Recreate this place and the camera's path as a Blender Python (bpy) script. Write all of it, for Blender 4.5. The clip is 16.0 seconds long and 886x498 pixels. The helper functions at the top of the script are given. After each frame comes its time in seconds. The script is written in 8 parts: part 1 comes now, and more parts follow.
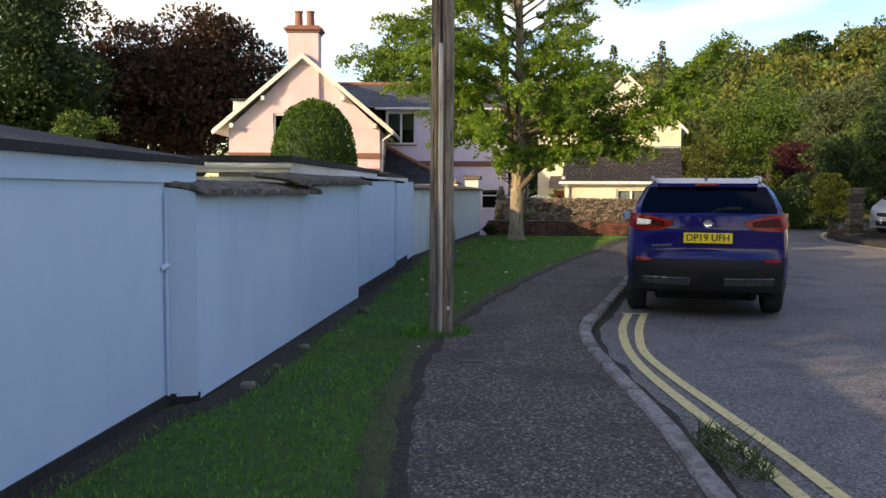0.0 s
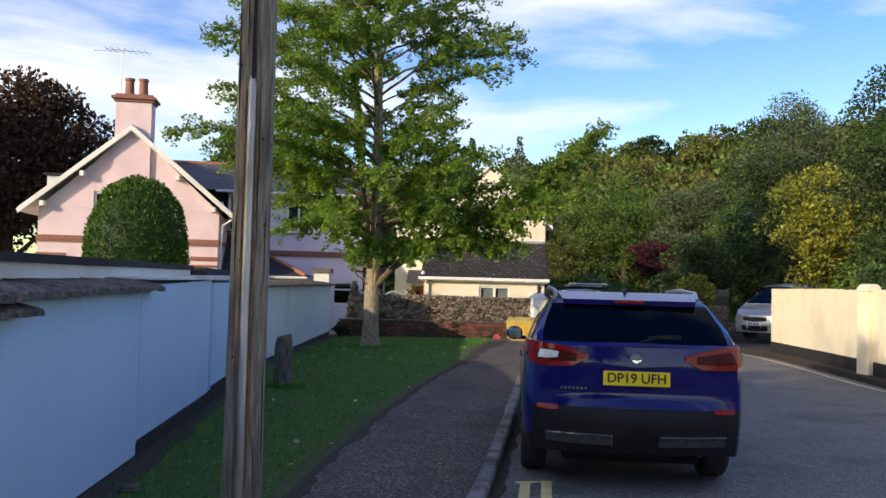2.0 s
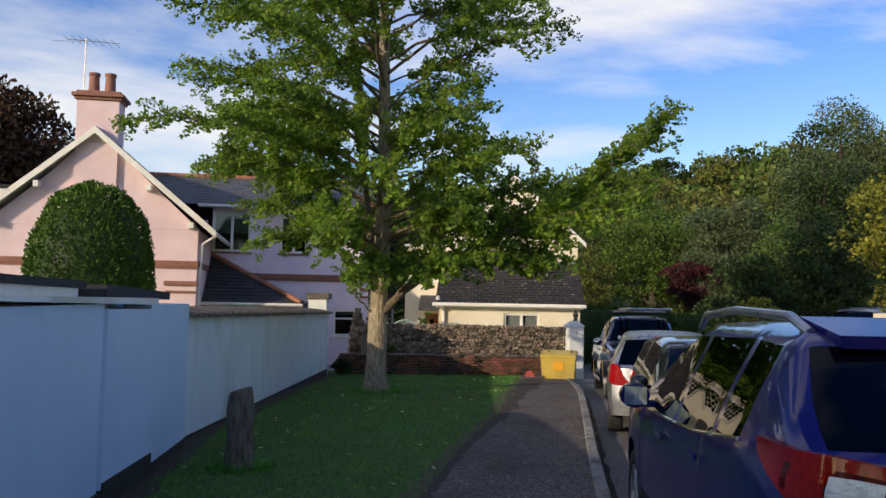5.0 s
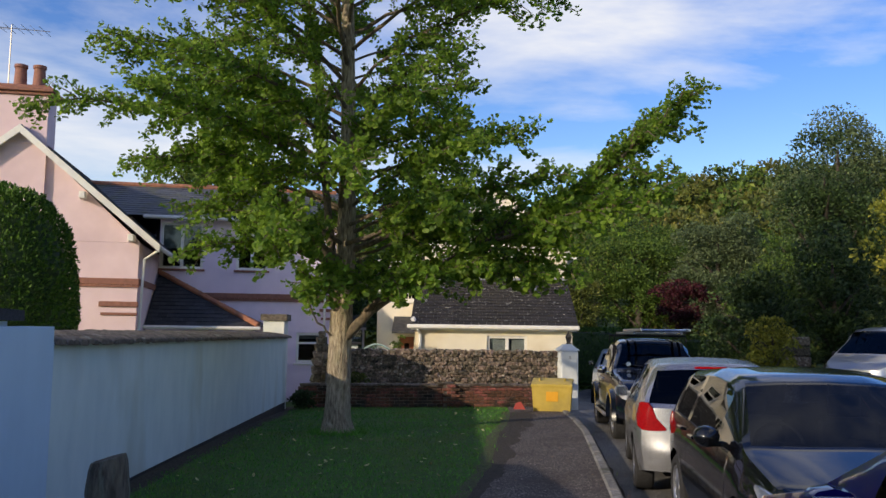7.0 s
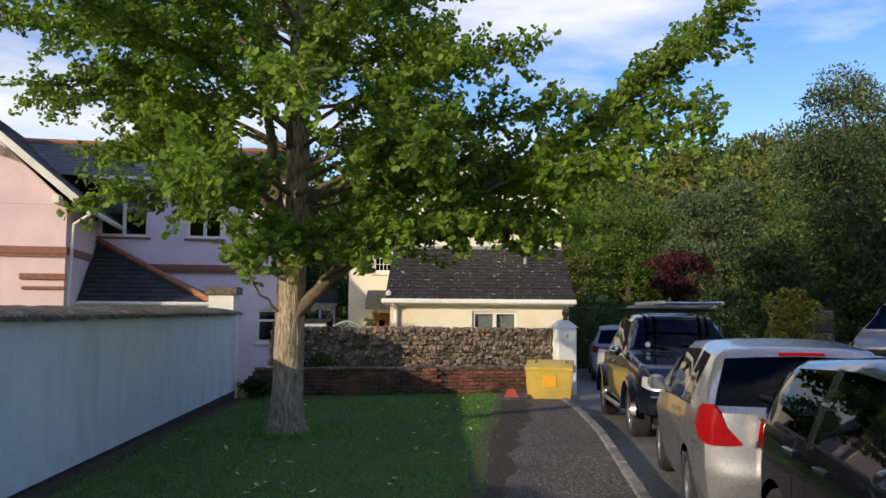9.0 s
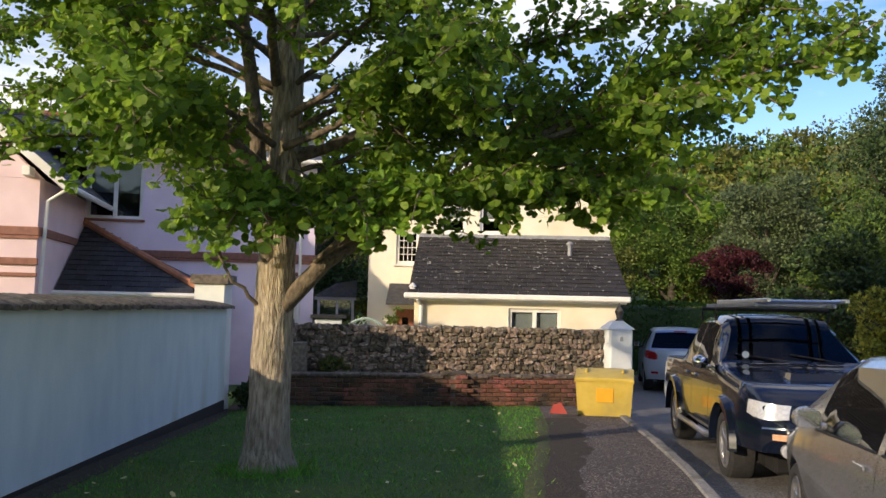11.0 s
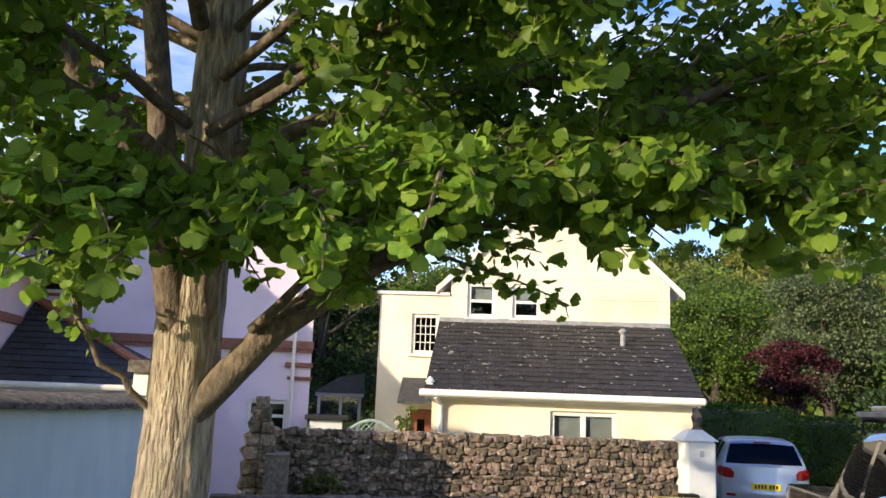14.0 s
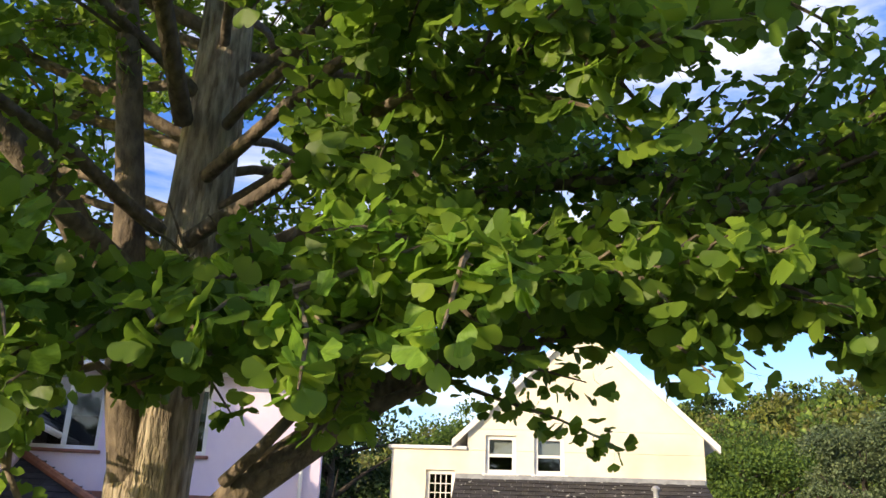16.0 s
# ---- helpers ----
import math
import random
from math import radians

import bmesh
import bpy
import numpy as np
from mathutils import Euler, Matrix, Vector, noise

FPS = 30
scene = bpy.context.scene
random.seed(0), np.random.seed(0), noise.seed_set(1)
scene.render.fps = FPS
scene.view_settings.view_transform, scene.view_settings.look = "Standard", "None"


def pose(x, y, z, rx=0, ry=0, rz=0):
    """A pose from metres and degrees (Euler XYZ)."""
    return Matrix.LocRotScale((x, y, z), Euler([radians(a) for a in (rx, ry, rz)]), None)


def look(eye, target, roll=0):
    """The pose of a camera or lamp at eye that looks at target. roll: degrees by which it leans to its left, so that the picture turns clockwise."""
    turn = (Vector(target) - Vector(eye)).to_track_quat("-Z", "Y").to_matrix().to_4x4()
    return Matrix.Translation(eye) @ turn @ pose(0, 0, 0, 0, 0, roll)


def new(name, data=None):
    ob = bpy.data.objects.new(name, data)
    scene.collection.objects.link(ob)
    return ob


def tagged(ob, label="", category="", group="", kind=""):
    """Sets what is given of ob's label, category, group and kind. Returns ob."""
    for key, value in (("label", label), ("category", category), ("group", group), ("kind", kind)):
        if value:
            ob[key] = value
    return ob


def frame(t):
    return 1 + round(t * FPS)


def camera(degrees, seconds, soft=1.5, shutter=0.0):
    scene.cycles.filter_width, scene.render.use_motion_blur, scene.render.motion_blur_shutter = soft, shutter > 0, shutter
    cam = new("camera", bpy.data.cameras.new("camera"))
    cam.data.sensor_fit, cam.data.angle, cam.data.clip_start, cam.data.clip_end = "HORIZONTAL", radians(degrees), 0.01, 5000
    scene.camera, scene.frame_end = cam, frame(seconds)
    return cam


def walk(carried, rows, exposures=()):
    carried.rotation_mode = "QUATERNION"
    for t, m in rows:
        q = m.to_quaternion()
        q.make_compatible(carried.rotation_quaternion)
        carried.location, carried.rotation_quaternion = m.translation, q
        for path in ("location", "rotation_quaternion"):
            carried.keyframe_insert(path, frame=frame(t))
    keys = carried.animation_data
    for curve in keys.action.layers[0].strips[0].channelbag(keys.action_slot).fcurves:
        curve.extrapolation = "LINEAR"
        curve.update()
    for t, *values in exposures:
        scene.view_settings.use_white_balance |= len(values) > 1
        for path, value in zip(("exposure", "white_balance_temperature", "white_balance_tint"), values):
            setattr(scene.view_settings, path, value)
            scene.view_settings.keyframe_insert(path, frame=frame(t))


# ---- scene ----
cam = camera(54.5, 16.0)
METRES, EYE, TILT, LEAN, TURN = 20.3, 1.42, 0.5, 0.0, 0.0
ROWS = [
    (0.0, 0.0, 0.0, 0.0, 0.02, -4.3, -0.3),
    (0.5, -0.0, 0.0416, 0.0003, -2.11, -5.72, -0.34),
    (1.0, 0.0029, 0.0773, 0.0057, -4.2, -5.33, -0.94),
    (1.5, 0.0072, 0.1136, 0.0077, -7.35, -2.32, -1.48),
    (2.0, 0.0134, 0.1495, 0.0096, -9.54, 1.76, -1.62),
    (2.5, 0.0186, 0.1869, 0.0093, -11.21, 3.96, -1.58),
    (3.0, 0.0232, 0.2241, 0.0087, -11.5, 4.59, -1.77),
    (3.5, 0.0253, 0.2579, 0.007, -10.45, 3.97, -1.63),
    (4.0, 0.0261, 0.2936, 0.006, -8.77, 2.81, -1.07),
    (6.5, 0.0514, 0.4702, 0.0046, -9.83, 5.2, -1.31),
    (7.0, 0.0558, 0.5039, 0.0046, -10.59, 5.14, -0.83),
    (7.5, 0.0633, 0.5383, 0.0035, -11.56, 4.76, -0.58),
    (8.0, 0.0699, 0.5736, 0.0032, -12.43, 3.76, -0.37),
    (10.5, 0.104, 0.7447, 0.0007, -10.4, 3.54, -1.22),
    (11.0, 0.1088, 0.7787, 0.0, -9.96, 3.4, -1.37),
    (11.5, 0.1139, 0.8109, -0.0007, -8.77, 3.08, -0.97),
    (12.0, 0.1179, 0.8416, -0.0004, -8.68, 2.94, -1.02),
    (12.5, 0.1225, 0.8715, -0.0004, -8.81, 3.76, -1.45),
    (13.0, 0.1266, 0.8992, -0.0, -8.3, 5.3, -1.64),
    (13.5, 0.1316, 0.9249, 0.0006, -8.23, 7.2, -2.27),
    (14.0, 0.1336, 0.9479, 0.0013, -8.7, 9.73, -2.16),
    (14.5, 0.1362, 0.9643, 0.0019, -7.71, 13.62, -2.85),
    (15.0, 0.1355, 0.9778, 0.0022, -7.4, 16.25, -2.92),
    (15.5, 0.1368, 0.9852, 0.003, -8.22, 17.96, -2.34),
    (16.0, 0.1381, 0.9877, 0.0029, -7.75, 19.93, -2.12),
]
EXPOSURE = [(0.0, 1.24, 9350, 10), (0.5, 1.44, 9250, 10), (1.0, 1.49, 9150, 10), (1.5, 1.44, 9050, 10), (2.0, 0.95, 7450, 10), (2.5, 0.45, 7050, 9), (3.0, 0.4, 7050, 9), (3.5, 0.5, 7650, 9), (4.0, 0.65, 7750, 10), (6.5, 0.55, 7250, 9), (8.0, 0.6, 7250, 9), (10.5, 0.98, 7850, 10), (12.0, 1.13, 7450, 10), (13.0, 1.39, 7200, 10), (14.5, 1.34, 7550, 11), (15.0, 1.29, 7550, 11), (16.0, 1.42, 7750, 10)]
walk(cam, [(t, pose(0, 0, EYE, TILT, LEAN, TURN) @ pose(METRES * x, METRES * y, METRES * z, 90 + pitch, roll, yaw)) for t, x, y, z, yaw, pitch, roll in ROWS], EXPOSURE)

# ---- sky and sun ----
SUN_DIR = Vector((-0.77, -0.48, 0.265)).normalized()   # towards the sun: behind the walker, over the wall
world = bpy.data.worlds.new("sky")
scene.world = world
world.use_nodes = True
wn, wl = world.node_tree.nodes, world.node_tree.links
wn.clear()
w_out, w_bg = wn.new("ShaderNodeOutputWorld"), wn.new("ShaderNodeBackground")
w_sky = wn.new("ShaderNodeTexSky")
w_sky.sky_type = "NISHITA"
w_sky.sun_disc = False
w_sky.sun_elevation = math.asin(SUN_DIR.z)
w_sky.sun_rotation = math.atan2(SUN_DIR.x, SUN_DIR.y)
w_sky.air_density, w_sky.dust_density, w_sky.ozone_density = 1.0, 0.6, 2.0
w_co = wn.new("ShaderNodeTexCoord")
w_map = wn.new("ShaderNodeMapping")
w_map.inputs["Scale"].default_value = (1.0, 1.5, 4.2)
w_map.inputs["Location"].default_value = (0.35, 0.1, 0.3)
w_noise = wn.new("ShaderNodeTexNoise")
w_noise.inputs["Scale"].default_value, w_noise.inputs["Detail"].default_value = 1.5, 9
w_noise.inputs["Roughness"].default_value, w_noise.inputs["Distortion"].default_value = 0.56, 0.25
w_ramp = wn.new("ShaderNodeValToRGB")
w_ramp.color_ramp.elements[0].position, w_ramp.color_ramp.elements[1].position = 0.47, 0.68
w_mix = wn.new("ShaderNodeMixRGB")
w_mix.inputs[2].default_value = (5.2, 5.45, 6.05, 1)
wl.new(w_co.outputs["Generated"], w_map.inputs[0])
wl.new(w_map.outputs[0], w_noise.inputs["Vector"])
wl.new(w_noise.outputs["Fac"], w_ramp.inputs[0])
wl.new(w_ramp.outputs[0], w_mix.inputs[0])
w_hue = wn.new("ShaderNodeHueSaturation")
w_hue.inputs["Hue"].default_value = 0.525
w_hue.inputs["Saturation"].default_value, w_hue.inputs["Value"].default_value = 1.38, 1.25
wl.new(w_sky.outputs[0], w_hue.inputs["Color"])
wl.new(w_hue.outputs[0], w_mix.inputs[1])
wl.new(w_mix.outputs[0], w_bg.inputs[0])
w_bg.inputs[1].default_value = 0.12
wl.new(w_bg.outputs[0], w_out.inputs[0])
sun_data = bpy.data.lights.new("sun", "SUN")
sun_data.energy, sun_data.angle, sun_data.color = 2.3, radians(0.6), (1.0, 0.87, 0.72)
sun = new("sun", sun_data)
sun.matrix_world = look(SUN_DIR * 60, (0, 0, 0))

# ---- materials ----
def surf(name, c1, c2, scale=8.0, rough=0.7, bump=0.15, bscale=60.0, metal=0.0, c3=None, s3=1.2, spread=0.15, spec=0.5, island=0.0, piece=0.0, coat=0.0, sheen=0.0, dist=0.01, stretch=(1, 1, 1), a3=0.5, translucent=0.0):
    """Two tones mixed by fine noise, a third by broad stains, relief by bump."""
    m = bpy.data.materials.new(name)
    m.use_nodes = True
    n, l = m.node_tree.nodes, m.node_tree.links
    b = n["Principled BSDF"]
    co, mp = (n.new("ShaderNodeNewGeometry") if piece else n.new("ShaderNodeTexCoord")), n.new("ShaderNodeMapping")
    mp.inputs["Scale"].default_value = stretch
    l.new(co.outputs["Position" if piece else "Object"], mp.inputs[0])
    n1 = n.new("ShaderNodeTexNoise")
    n1.inputs["Scale"].default_value, n1.inputs["Detail"].default_value = scale, 8
    l.new(mp.outputs[0], n1.inputs["Vector"])
    r1 = n.new("ShaderNodeValToRGB")
    r1.color_ramp.elements[0].position, r1.color_ramp.elements[1].position = 0.5 - spread, 0.5 + spread
    r1.color_ramp.elements[0].color, r1.color_ramp.elements[1].color = (*c1, 1), (*c2, 1)
    l.new(n1.outputs["Fac"], r1.inputs[0])
    col = r1.outputs[0]
    if c3:
        n2 = n.new("ShaderNodeTexNoise")
        n2.inputs["Scale"].default_value, n2.inputs["Detail"].default_value = s3, 6
        l.new(mp.outputs[0], n2.inputs["Vector"])
        r2 = n.new("ShaderNodeValToRGB")
        r2.color_ramp.elements[0].position, r2.color_ramp.elements[1].position = a3, a3 + 0.16
        l.new(n2.outputs["Fac"], r2.inputs[0])
        mx = n.new("ShaderNodeMixRGB")
        mx.inputs[2].default_value = (*c3, 1)
        l.new(r2.outputs[0], mx.inputs[0])
        l.new(col, mx.inputs[1])
        col = mx.outputs[0]
    if island or piece:
        src = n.new("ShaderNodeNewGeometry").outputs["Random Per Island"] if island else n.new("ShaderNodeObjectInfo").outputs["Random"]
        amount = island or piece
        rm = n.new("ShaderNodeMapRange")
        rm.inputs[3].default_value, rm.inputs[4].default_value = 1 - amount, 1 + amount
        l.new(src, rm.inputs[0])
        hs = n.new("ShaderNodeHueSaturation")
        l.new(rm.outputs[0], hs.inputs["Value"])
        rh = n.new("ShaderNodeMapRange")
        rh.inputs[3].default_value, rh.inputs[4].default_value = 0.5 + amount * 0.04, 0.5 - amount * 0.04
        l.new(src, rh.inputs[0])
        l.new(rh.outputs[0], hs.inputs["Hue"])
        l.new(col, hs.inputs["Color"])
        col = hs.outputs[0]
    l.new(col, b.inputs["Base Color"])
    rr = n.new("ShaderNodeMapRange")
    rr.inputs[3].default_value, rr.inputs[4].default_value = max(0.03, rough - 0.08), min(1, rough + 0.08)
    l.new(n1.outputs["Fac"], rr.inputs[0])
    l.new(rr.outputs[0], b.inputs["Roughness"])
    b.inputs["Metallic"].default_value = metal
    b.inputs["Specular IOR Level"].default_value = spec
    b.inputs["Coat Weight"].default_value, b.inputs["Coat Roughness"].default_value = coat, 0.04
    if bump:
        n3 = n.new("ShaderNodeTexNoise")
        n3.inputs["Scale"].default_value, n3.inputs["Detail"].default_value = bscale, 5
        l.new(mp.outputs[0], n3.inputs["Vector"])
        bp = n.new("ShaderNodeBump")
        bp.inputs["Strength"].default_value, bp.inputs["Distance"].default_value = bump, dist
        l.new(n3.outputs["Fac"], bp.inputs["Height"])
        l.new(bp.outputs[0], b.inputs["Normal"])
    if translucent:
        tr = n.new("ShaderNodeBsdfTranslucent")
        l.new(col, tr.inputs[0])
        ms = n.new("ShaderNodeMixShader")
        ms.inputs[0].default_value = translucent
        out = n["Material Output"]
        l.new(b.outputs[0], ms.inputs[1])
        l.new(tr.outputs[0], ms.inputs[2])
        l.new(ms.outputs[0], out.inputs[0])
    return m


def glass(name, tint, rough=0.02, clear=0.6, ior=1.38):
    """A pane: a sharp reflection over a tinted, see-through body."""
    m = bpy.data.materials.new(name)
    m.use_nodes = True
    n, l = m.node_tree.nodes, m.node_tree.links
    n.clear()
    out, mix, fres = n.new("ShaderNodeOutputMaterial"), n.new("ShaderNodeMixShader"), n.new("ShaderNodeFresnel")
    tr, gl = n.new("ShaderNodeBsdfTransparent"), n.new("ShaderNodeBsdfGlossy")
    tr.inputs[0].default_value = (*[c * clear for c in tint], 1)
    gl.inputs["Roughness"].default_value = rough
    fres.inputs[0].default_value = ior
    l.new(fres.outputs[0], mix.inputs[0])
    l.new(tr.outputs[0], mix.inputs[1])
    l.new(gl.outputs[0], mix.inputs[2])
    l.new(mix.outputs[0], out.inputs[0])
    return m


M = {}


def gritty(name, stops, cells, stain, stain_at, rough=0.85, bump=0.6):
    """Rolled tarmac: stone chips of many shades in dark binder, with broad stains."""
    m = bpy.data.materials.new(name)
    m.use_nodes = True
    n, l = m.node_tree.nodes, m.node_tree.links
    b = n["Principled BSDF"]
    co = n.new("ShaderNodeTexCoord")
    vo = n.new("ShaderNodeTexVoronoi")
    vo.inputs["Scale"].default_value = cells
    l.new(co.outputs["Object"], vo.inputs["Vector"])
    bw = n.new("ShaderNodeRGBToBW")
    l.new(vo.outputs["Color"], bw.inputs[0])
    ra = n.new("ShaderNodeValToRGB")
    ra.color_ramp.elements[0].position, ra.color_ramp.elements[0].color = stops[0][0], (*stops[0][1], 1)
    ra.color_ramp.elements[1].position, ra.color_ramp.elements[1].color = stops[-1][0], (*stops[-1][1], 1)
    for at, col in stops[1:-1]:
        ra.color_ramp.elements.new(at).color = (*col, 1)
    l.new(bw.outputs[0], ra.inputs[0])
    nz = n.new("ShaderNodeTexNoise")
    nz.inputs["Scale"].default_value, nz.inputs["Detail"].default_value, nz.inputs["Roughness"].default_value = 0.9, 9, 0.62
    l.new(co.outputs["Object"], nz.inputs["Vector"])
    rs = n.new("ShaderNodeValToRGB")
    rs.color_ramp.elements[0].position, rs.color_ramp.elements[1].position = stain_at, stain_at + 0.2
    rs.color_ramp.elements[1].color = (0.75, 0.75, 0.75, 1)
    l.new(nz.outputs["Fac"], rs.inputs[0])
    mx = n.new("ShaderNodeMixRGB")
    mx.inputs[2].default_value = (*stain, 1)
    l.new(rs.outputs[0], mx.inputs[0])
    l.new(ra.outputs[0], mx.inputs[1])
    l.new(mx.outputs[0], b.inputs["Base Color"])
    b.inputs["Roughness"].default_value = rough
    bp = n.new("ShaderNodeBump")
    bp.inputs["Strength"].default_value, bp.inputs["Distance"].default_value = bump, 0.006
    l.new(vo.outputs["Distance"], bp.inputs["Height"])
    bp.invert = True
    l.new(bp.outputs[0], b.inputs["Normal"])
    return m


M["asphalt"] = gritty("asphalt", [(0.15, (0.06, 0.06, 0.059)), (0.5, (0.135, 0.131, 0.124)), (0.85, (0.28, 0.268, 0.25))], 80, (0.046, 0.045, 0.043), 0.50, 0.78, 0.6)
M["path_tarmac"] = gritty("path_tarmac", [(0.2, (0.03, 0.024, 0.022)), (0.5, (0.072, 0.057, 0.048)), (0.75, (0.155, 0.127, 0.108)), (0.92, (0.36, 0.31, 0.275))], 68, (0.034, 0.024, 0.017), 0.48, 0.85, 0.8)
M["kerb_stone"] = surf("kerb_stone", (0.16, 0.15, 0.14), (0.3, 0.29, 0.27), 30, 0.85, 0.4, 90, c3=(0.1, 0.1, 0.07), s3=3, piece=0.2)
M["line_paint"] = surf("line_paint", (0.62, 0.52, 0.2), (0.75, 0.66, 0.33), 25, 0.7, 0.4, 150, c3=(0.2, 0.18, 0.12), s3=9, a3=0.6)
M["edge_paint"] = surf("edge_paint", (0.5, 0.46, 0.3), (0.62, 0.58, 0.42), 25, 0.75, 0.3, 150, c3=(0.2, 0.18, 0.12), s3=7, a3=0.55)
M["turf"] = surf("turf", (0.028, 0.075, 0.008), (0.05, 0.13, 0.014), 14, 0.95, 0.9, 50, c3=(0.06, 0.11, 0.015), s3=1.2, dist=0.03)
M["field"] = surf("field", (0.06, 0.11, 0.025), (0.1, 0.16, 0.04), 0.3, 0.95, 0.3, 3, c3=(0.12, 0.14, 0.05), s3=0.05)
M["blade"] = surf("blade", (0.062, 0.235, 0.022), (0.105, 0.33, 0.035), 1.5, 0.6, 0, c3=(0.12, 0.21, 0.03), s3=0.9, island=0.35, translucent=0.3)
M["weed"] = surf("weed", (0.03, 0.07, 0.012), (0.055, 0.12, 0.02), 1.5, 0.6, 0, c3=(0.09, 0.11, 0.03), s3=0.9, island=0.4, translucent=0.25)
M["soil"] = surf("soil", (0.02, 0.016, 0.011), (0.055, 0.043, 0.03), 25, 0.95, 0.9, 40, dist=0.03)
M["moss"] = surf("moss", (0.03, 0.05, 0.012), (0.08, 0.09, 0.03), 20, 0.95, 0.8, 60, dist=0.02)
M["blue_render"] = surf("blue_render", (0.43, 0.60, 0.77), (0.47, 0.64, 0.81), 3, 0.75, 0.25, 45, c3=(0.40, 0.56, 0.73), s3=0.9, dist=0.006, stretch=(1, 1, 0.5))
M["white_render"] = surf("white_render", (0.62, 0.66, 0.66), (0.72, 0.75, 0.74), 4, 0.8, 0.25, 45, c3=(0.5, 0.52, 0.46), s3=1.1, dist=0.006)
M["grimy_render"] = surf("grimy_render", (0.50, 0.62, 0.66), (0.58, 0.69, 0.72), 4, 0.8, 0.25, 45, c3=(0.40, 0.46, 0.42), s3=0.8, dist=0.006, stretch=(1, 1, 0.4))
M["black_plinth"] = surf("black_plinth", (0.008, 0.008, 0.009), (0.025, 0.024, 0.024), 20, 0.8, 0.4, 60)
M["felt"] = surf("felt", (0.012, 0.013, 0.016), (0.03, 0.031, 0.036), 30, 0.85, 0.5, 120)
M["old_tile"] = surf("old_tile", (0.06, 0.05, 0.041), (0.17, 0.145, 0.12), 18, 0.9, 0.6, 60, c3=(0.28, 0.28, 0.23), s3=6, a3=0.6, island=0.25)
M["pink_render"] = surf("pink_render", (0.70, 0.53, 0.57), (0.75, 0.58, 0.62), 2.5, 0.8, 0.2, 40, c3=(0.65, 0.49, 0.53), s3=0.7, dist=0.005)
# the pink render again, with the wing's mauve shade put into its colour
M["mauve_render"] = surf("mauve_render", (0.76, 0.64, 0.78), (0.82, 0.70, 0.83), 2.5, 0.8, 0.2, 40, c3=(0.71, 0.60, 0.73), s3=0.7, dist=0.005)
M["terracotta"] = surf("terracotta", (0.30, 0.12, 0.07), (0.42, 0.18, 0.10), 12, 0.8, 0.3, 60, c3=(0.2, 0.1, 0.07), s3=3)
M["brown_band"] = surf("brown_band", (0.22, 0.095, 0.07), (0.30, 0.13, 0.095), 12, 0.75, 0.2, 60)
M["white_paint"] = surf("white_paint", (0.72, 0.71, 0.68), (0.80, 0.79, 0.76), 6, 0.45, 0.1, 40, c3=(0.66, 0.64, 0.58), s3=1.5)
M["cream_render"] = surf("cream_render", (0.74, 0.68, 0.55), (0.79, 0.73, 0.60), 2.5, 0.8, 0.2, 40, c3=(0.70, 0.61, 0.45), s3=0.7, dist=0.005)
M["cream_wall"] = surf("cream_wall", (0.72, 0.64, 0.46), (0.80, 0.72, 0.54), 2.5, 0.8, 0.2, 40, c3=(0.62, 0.56, 0.42), s3=0.9, dist=0.005)
M["slate"] = surf("slate", (0.022, 0.024, 0.029), (0.05, 0.052, 0.06), 10, 0.6, 0.3, 40, island=0.3)
M["dark_slate"] = surf("dark_slate", (0.014, 0.013, 0.013), (0.034, 0.03, 0.029), 10, 0.7, 0.4, 40, c3=(0.2, 0.2, 0.17), s3=11, a3=0.66, island=0.35)
M["dark_slate_piece"] = surf("dark_slate_piece", (0.012, 0.011, 0.011), (0.032, 0.028, 0.027), 10, 0.72, 0.5, 40, c3=(0.16, 0.16, 0.135), s3=9, a3=0.66, piece=0.4)
M["slate_piece"] = surf("slate_piece", (0.018, 0.02, 0.025), (0.04, 0.043, 0.05), 10, 0.6, 0.3, 40, piece=0.35)
M["blue_slate"] = surf("blue_slate", (0.06, 0.07, 0.085), (0.12, 0.13, 0.15), 8, 0.55, 0.3, 40, c3=(0.1, 0.11, 0.08), s3=2, island=0.2)
M["lichen"] = surf("lichen", (0.30, 0.30, 0.27), (0.42, 0.42, 0.37), 30, 0.9, 0.4, 80)
M["lead"] = surf("lead", (0.22, 0.23, 0.24), (0.32, 0.33, 0.34), 8, 0.6, 0.2, 40)
M["window_glass"] = glass("window_glass", (0.75, 0.82, 0.85), 0.015, 0.75, 1.6)
# near-black, so that a plain board gives the shade of an unlit room
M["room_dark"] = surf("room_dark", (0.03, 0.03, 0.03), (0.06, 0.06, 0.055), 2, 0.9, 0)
M["curtain"] = surf("curtain", (0.5, 0.5, 0.46), (0.62, 0.62, 0.58), 6, 0.9, 0.2, 20)
M["door_wood"] = surf("door_wood", (0.20, 0.06, 0.03), (0.28, 0.09, 0.045), 6, 0.5, 0.2, 30, stretch=(6, 6, 1))
M["brick"] = surf("brick", (0.10, 0.047, 0.034), (0.25, 0.10, 0.064), 22, 0.92, 0.8, 60, c3=(0.045, 0.036, 0.028), s3=2.2, a3=0.45, piece=0.55, dist=0.015)
M["mortar"] = surf("mortar", (0.14, 0.115, 0.09), (0.27, 0.225, 0.18), 18, 0.95, 0.7, 60, c3=(0.05, 0.045, 0.038), s3=2, dist=0.01)
M["cap_stone"] = surf("cap_stone", (0.05, 0.04, 0.032), (0.15, 0.12, 0.095), 12, 0.95, 0.8, 40, c3=(0.30, 0.28, 0.23), s3=6, a3=0.62, piece=0.4, dist=0.02)
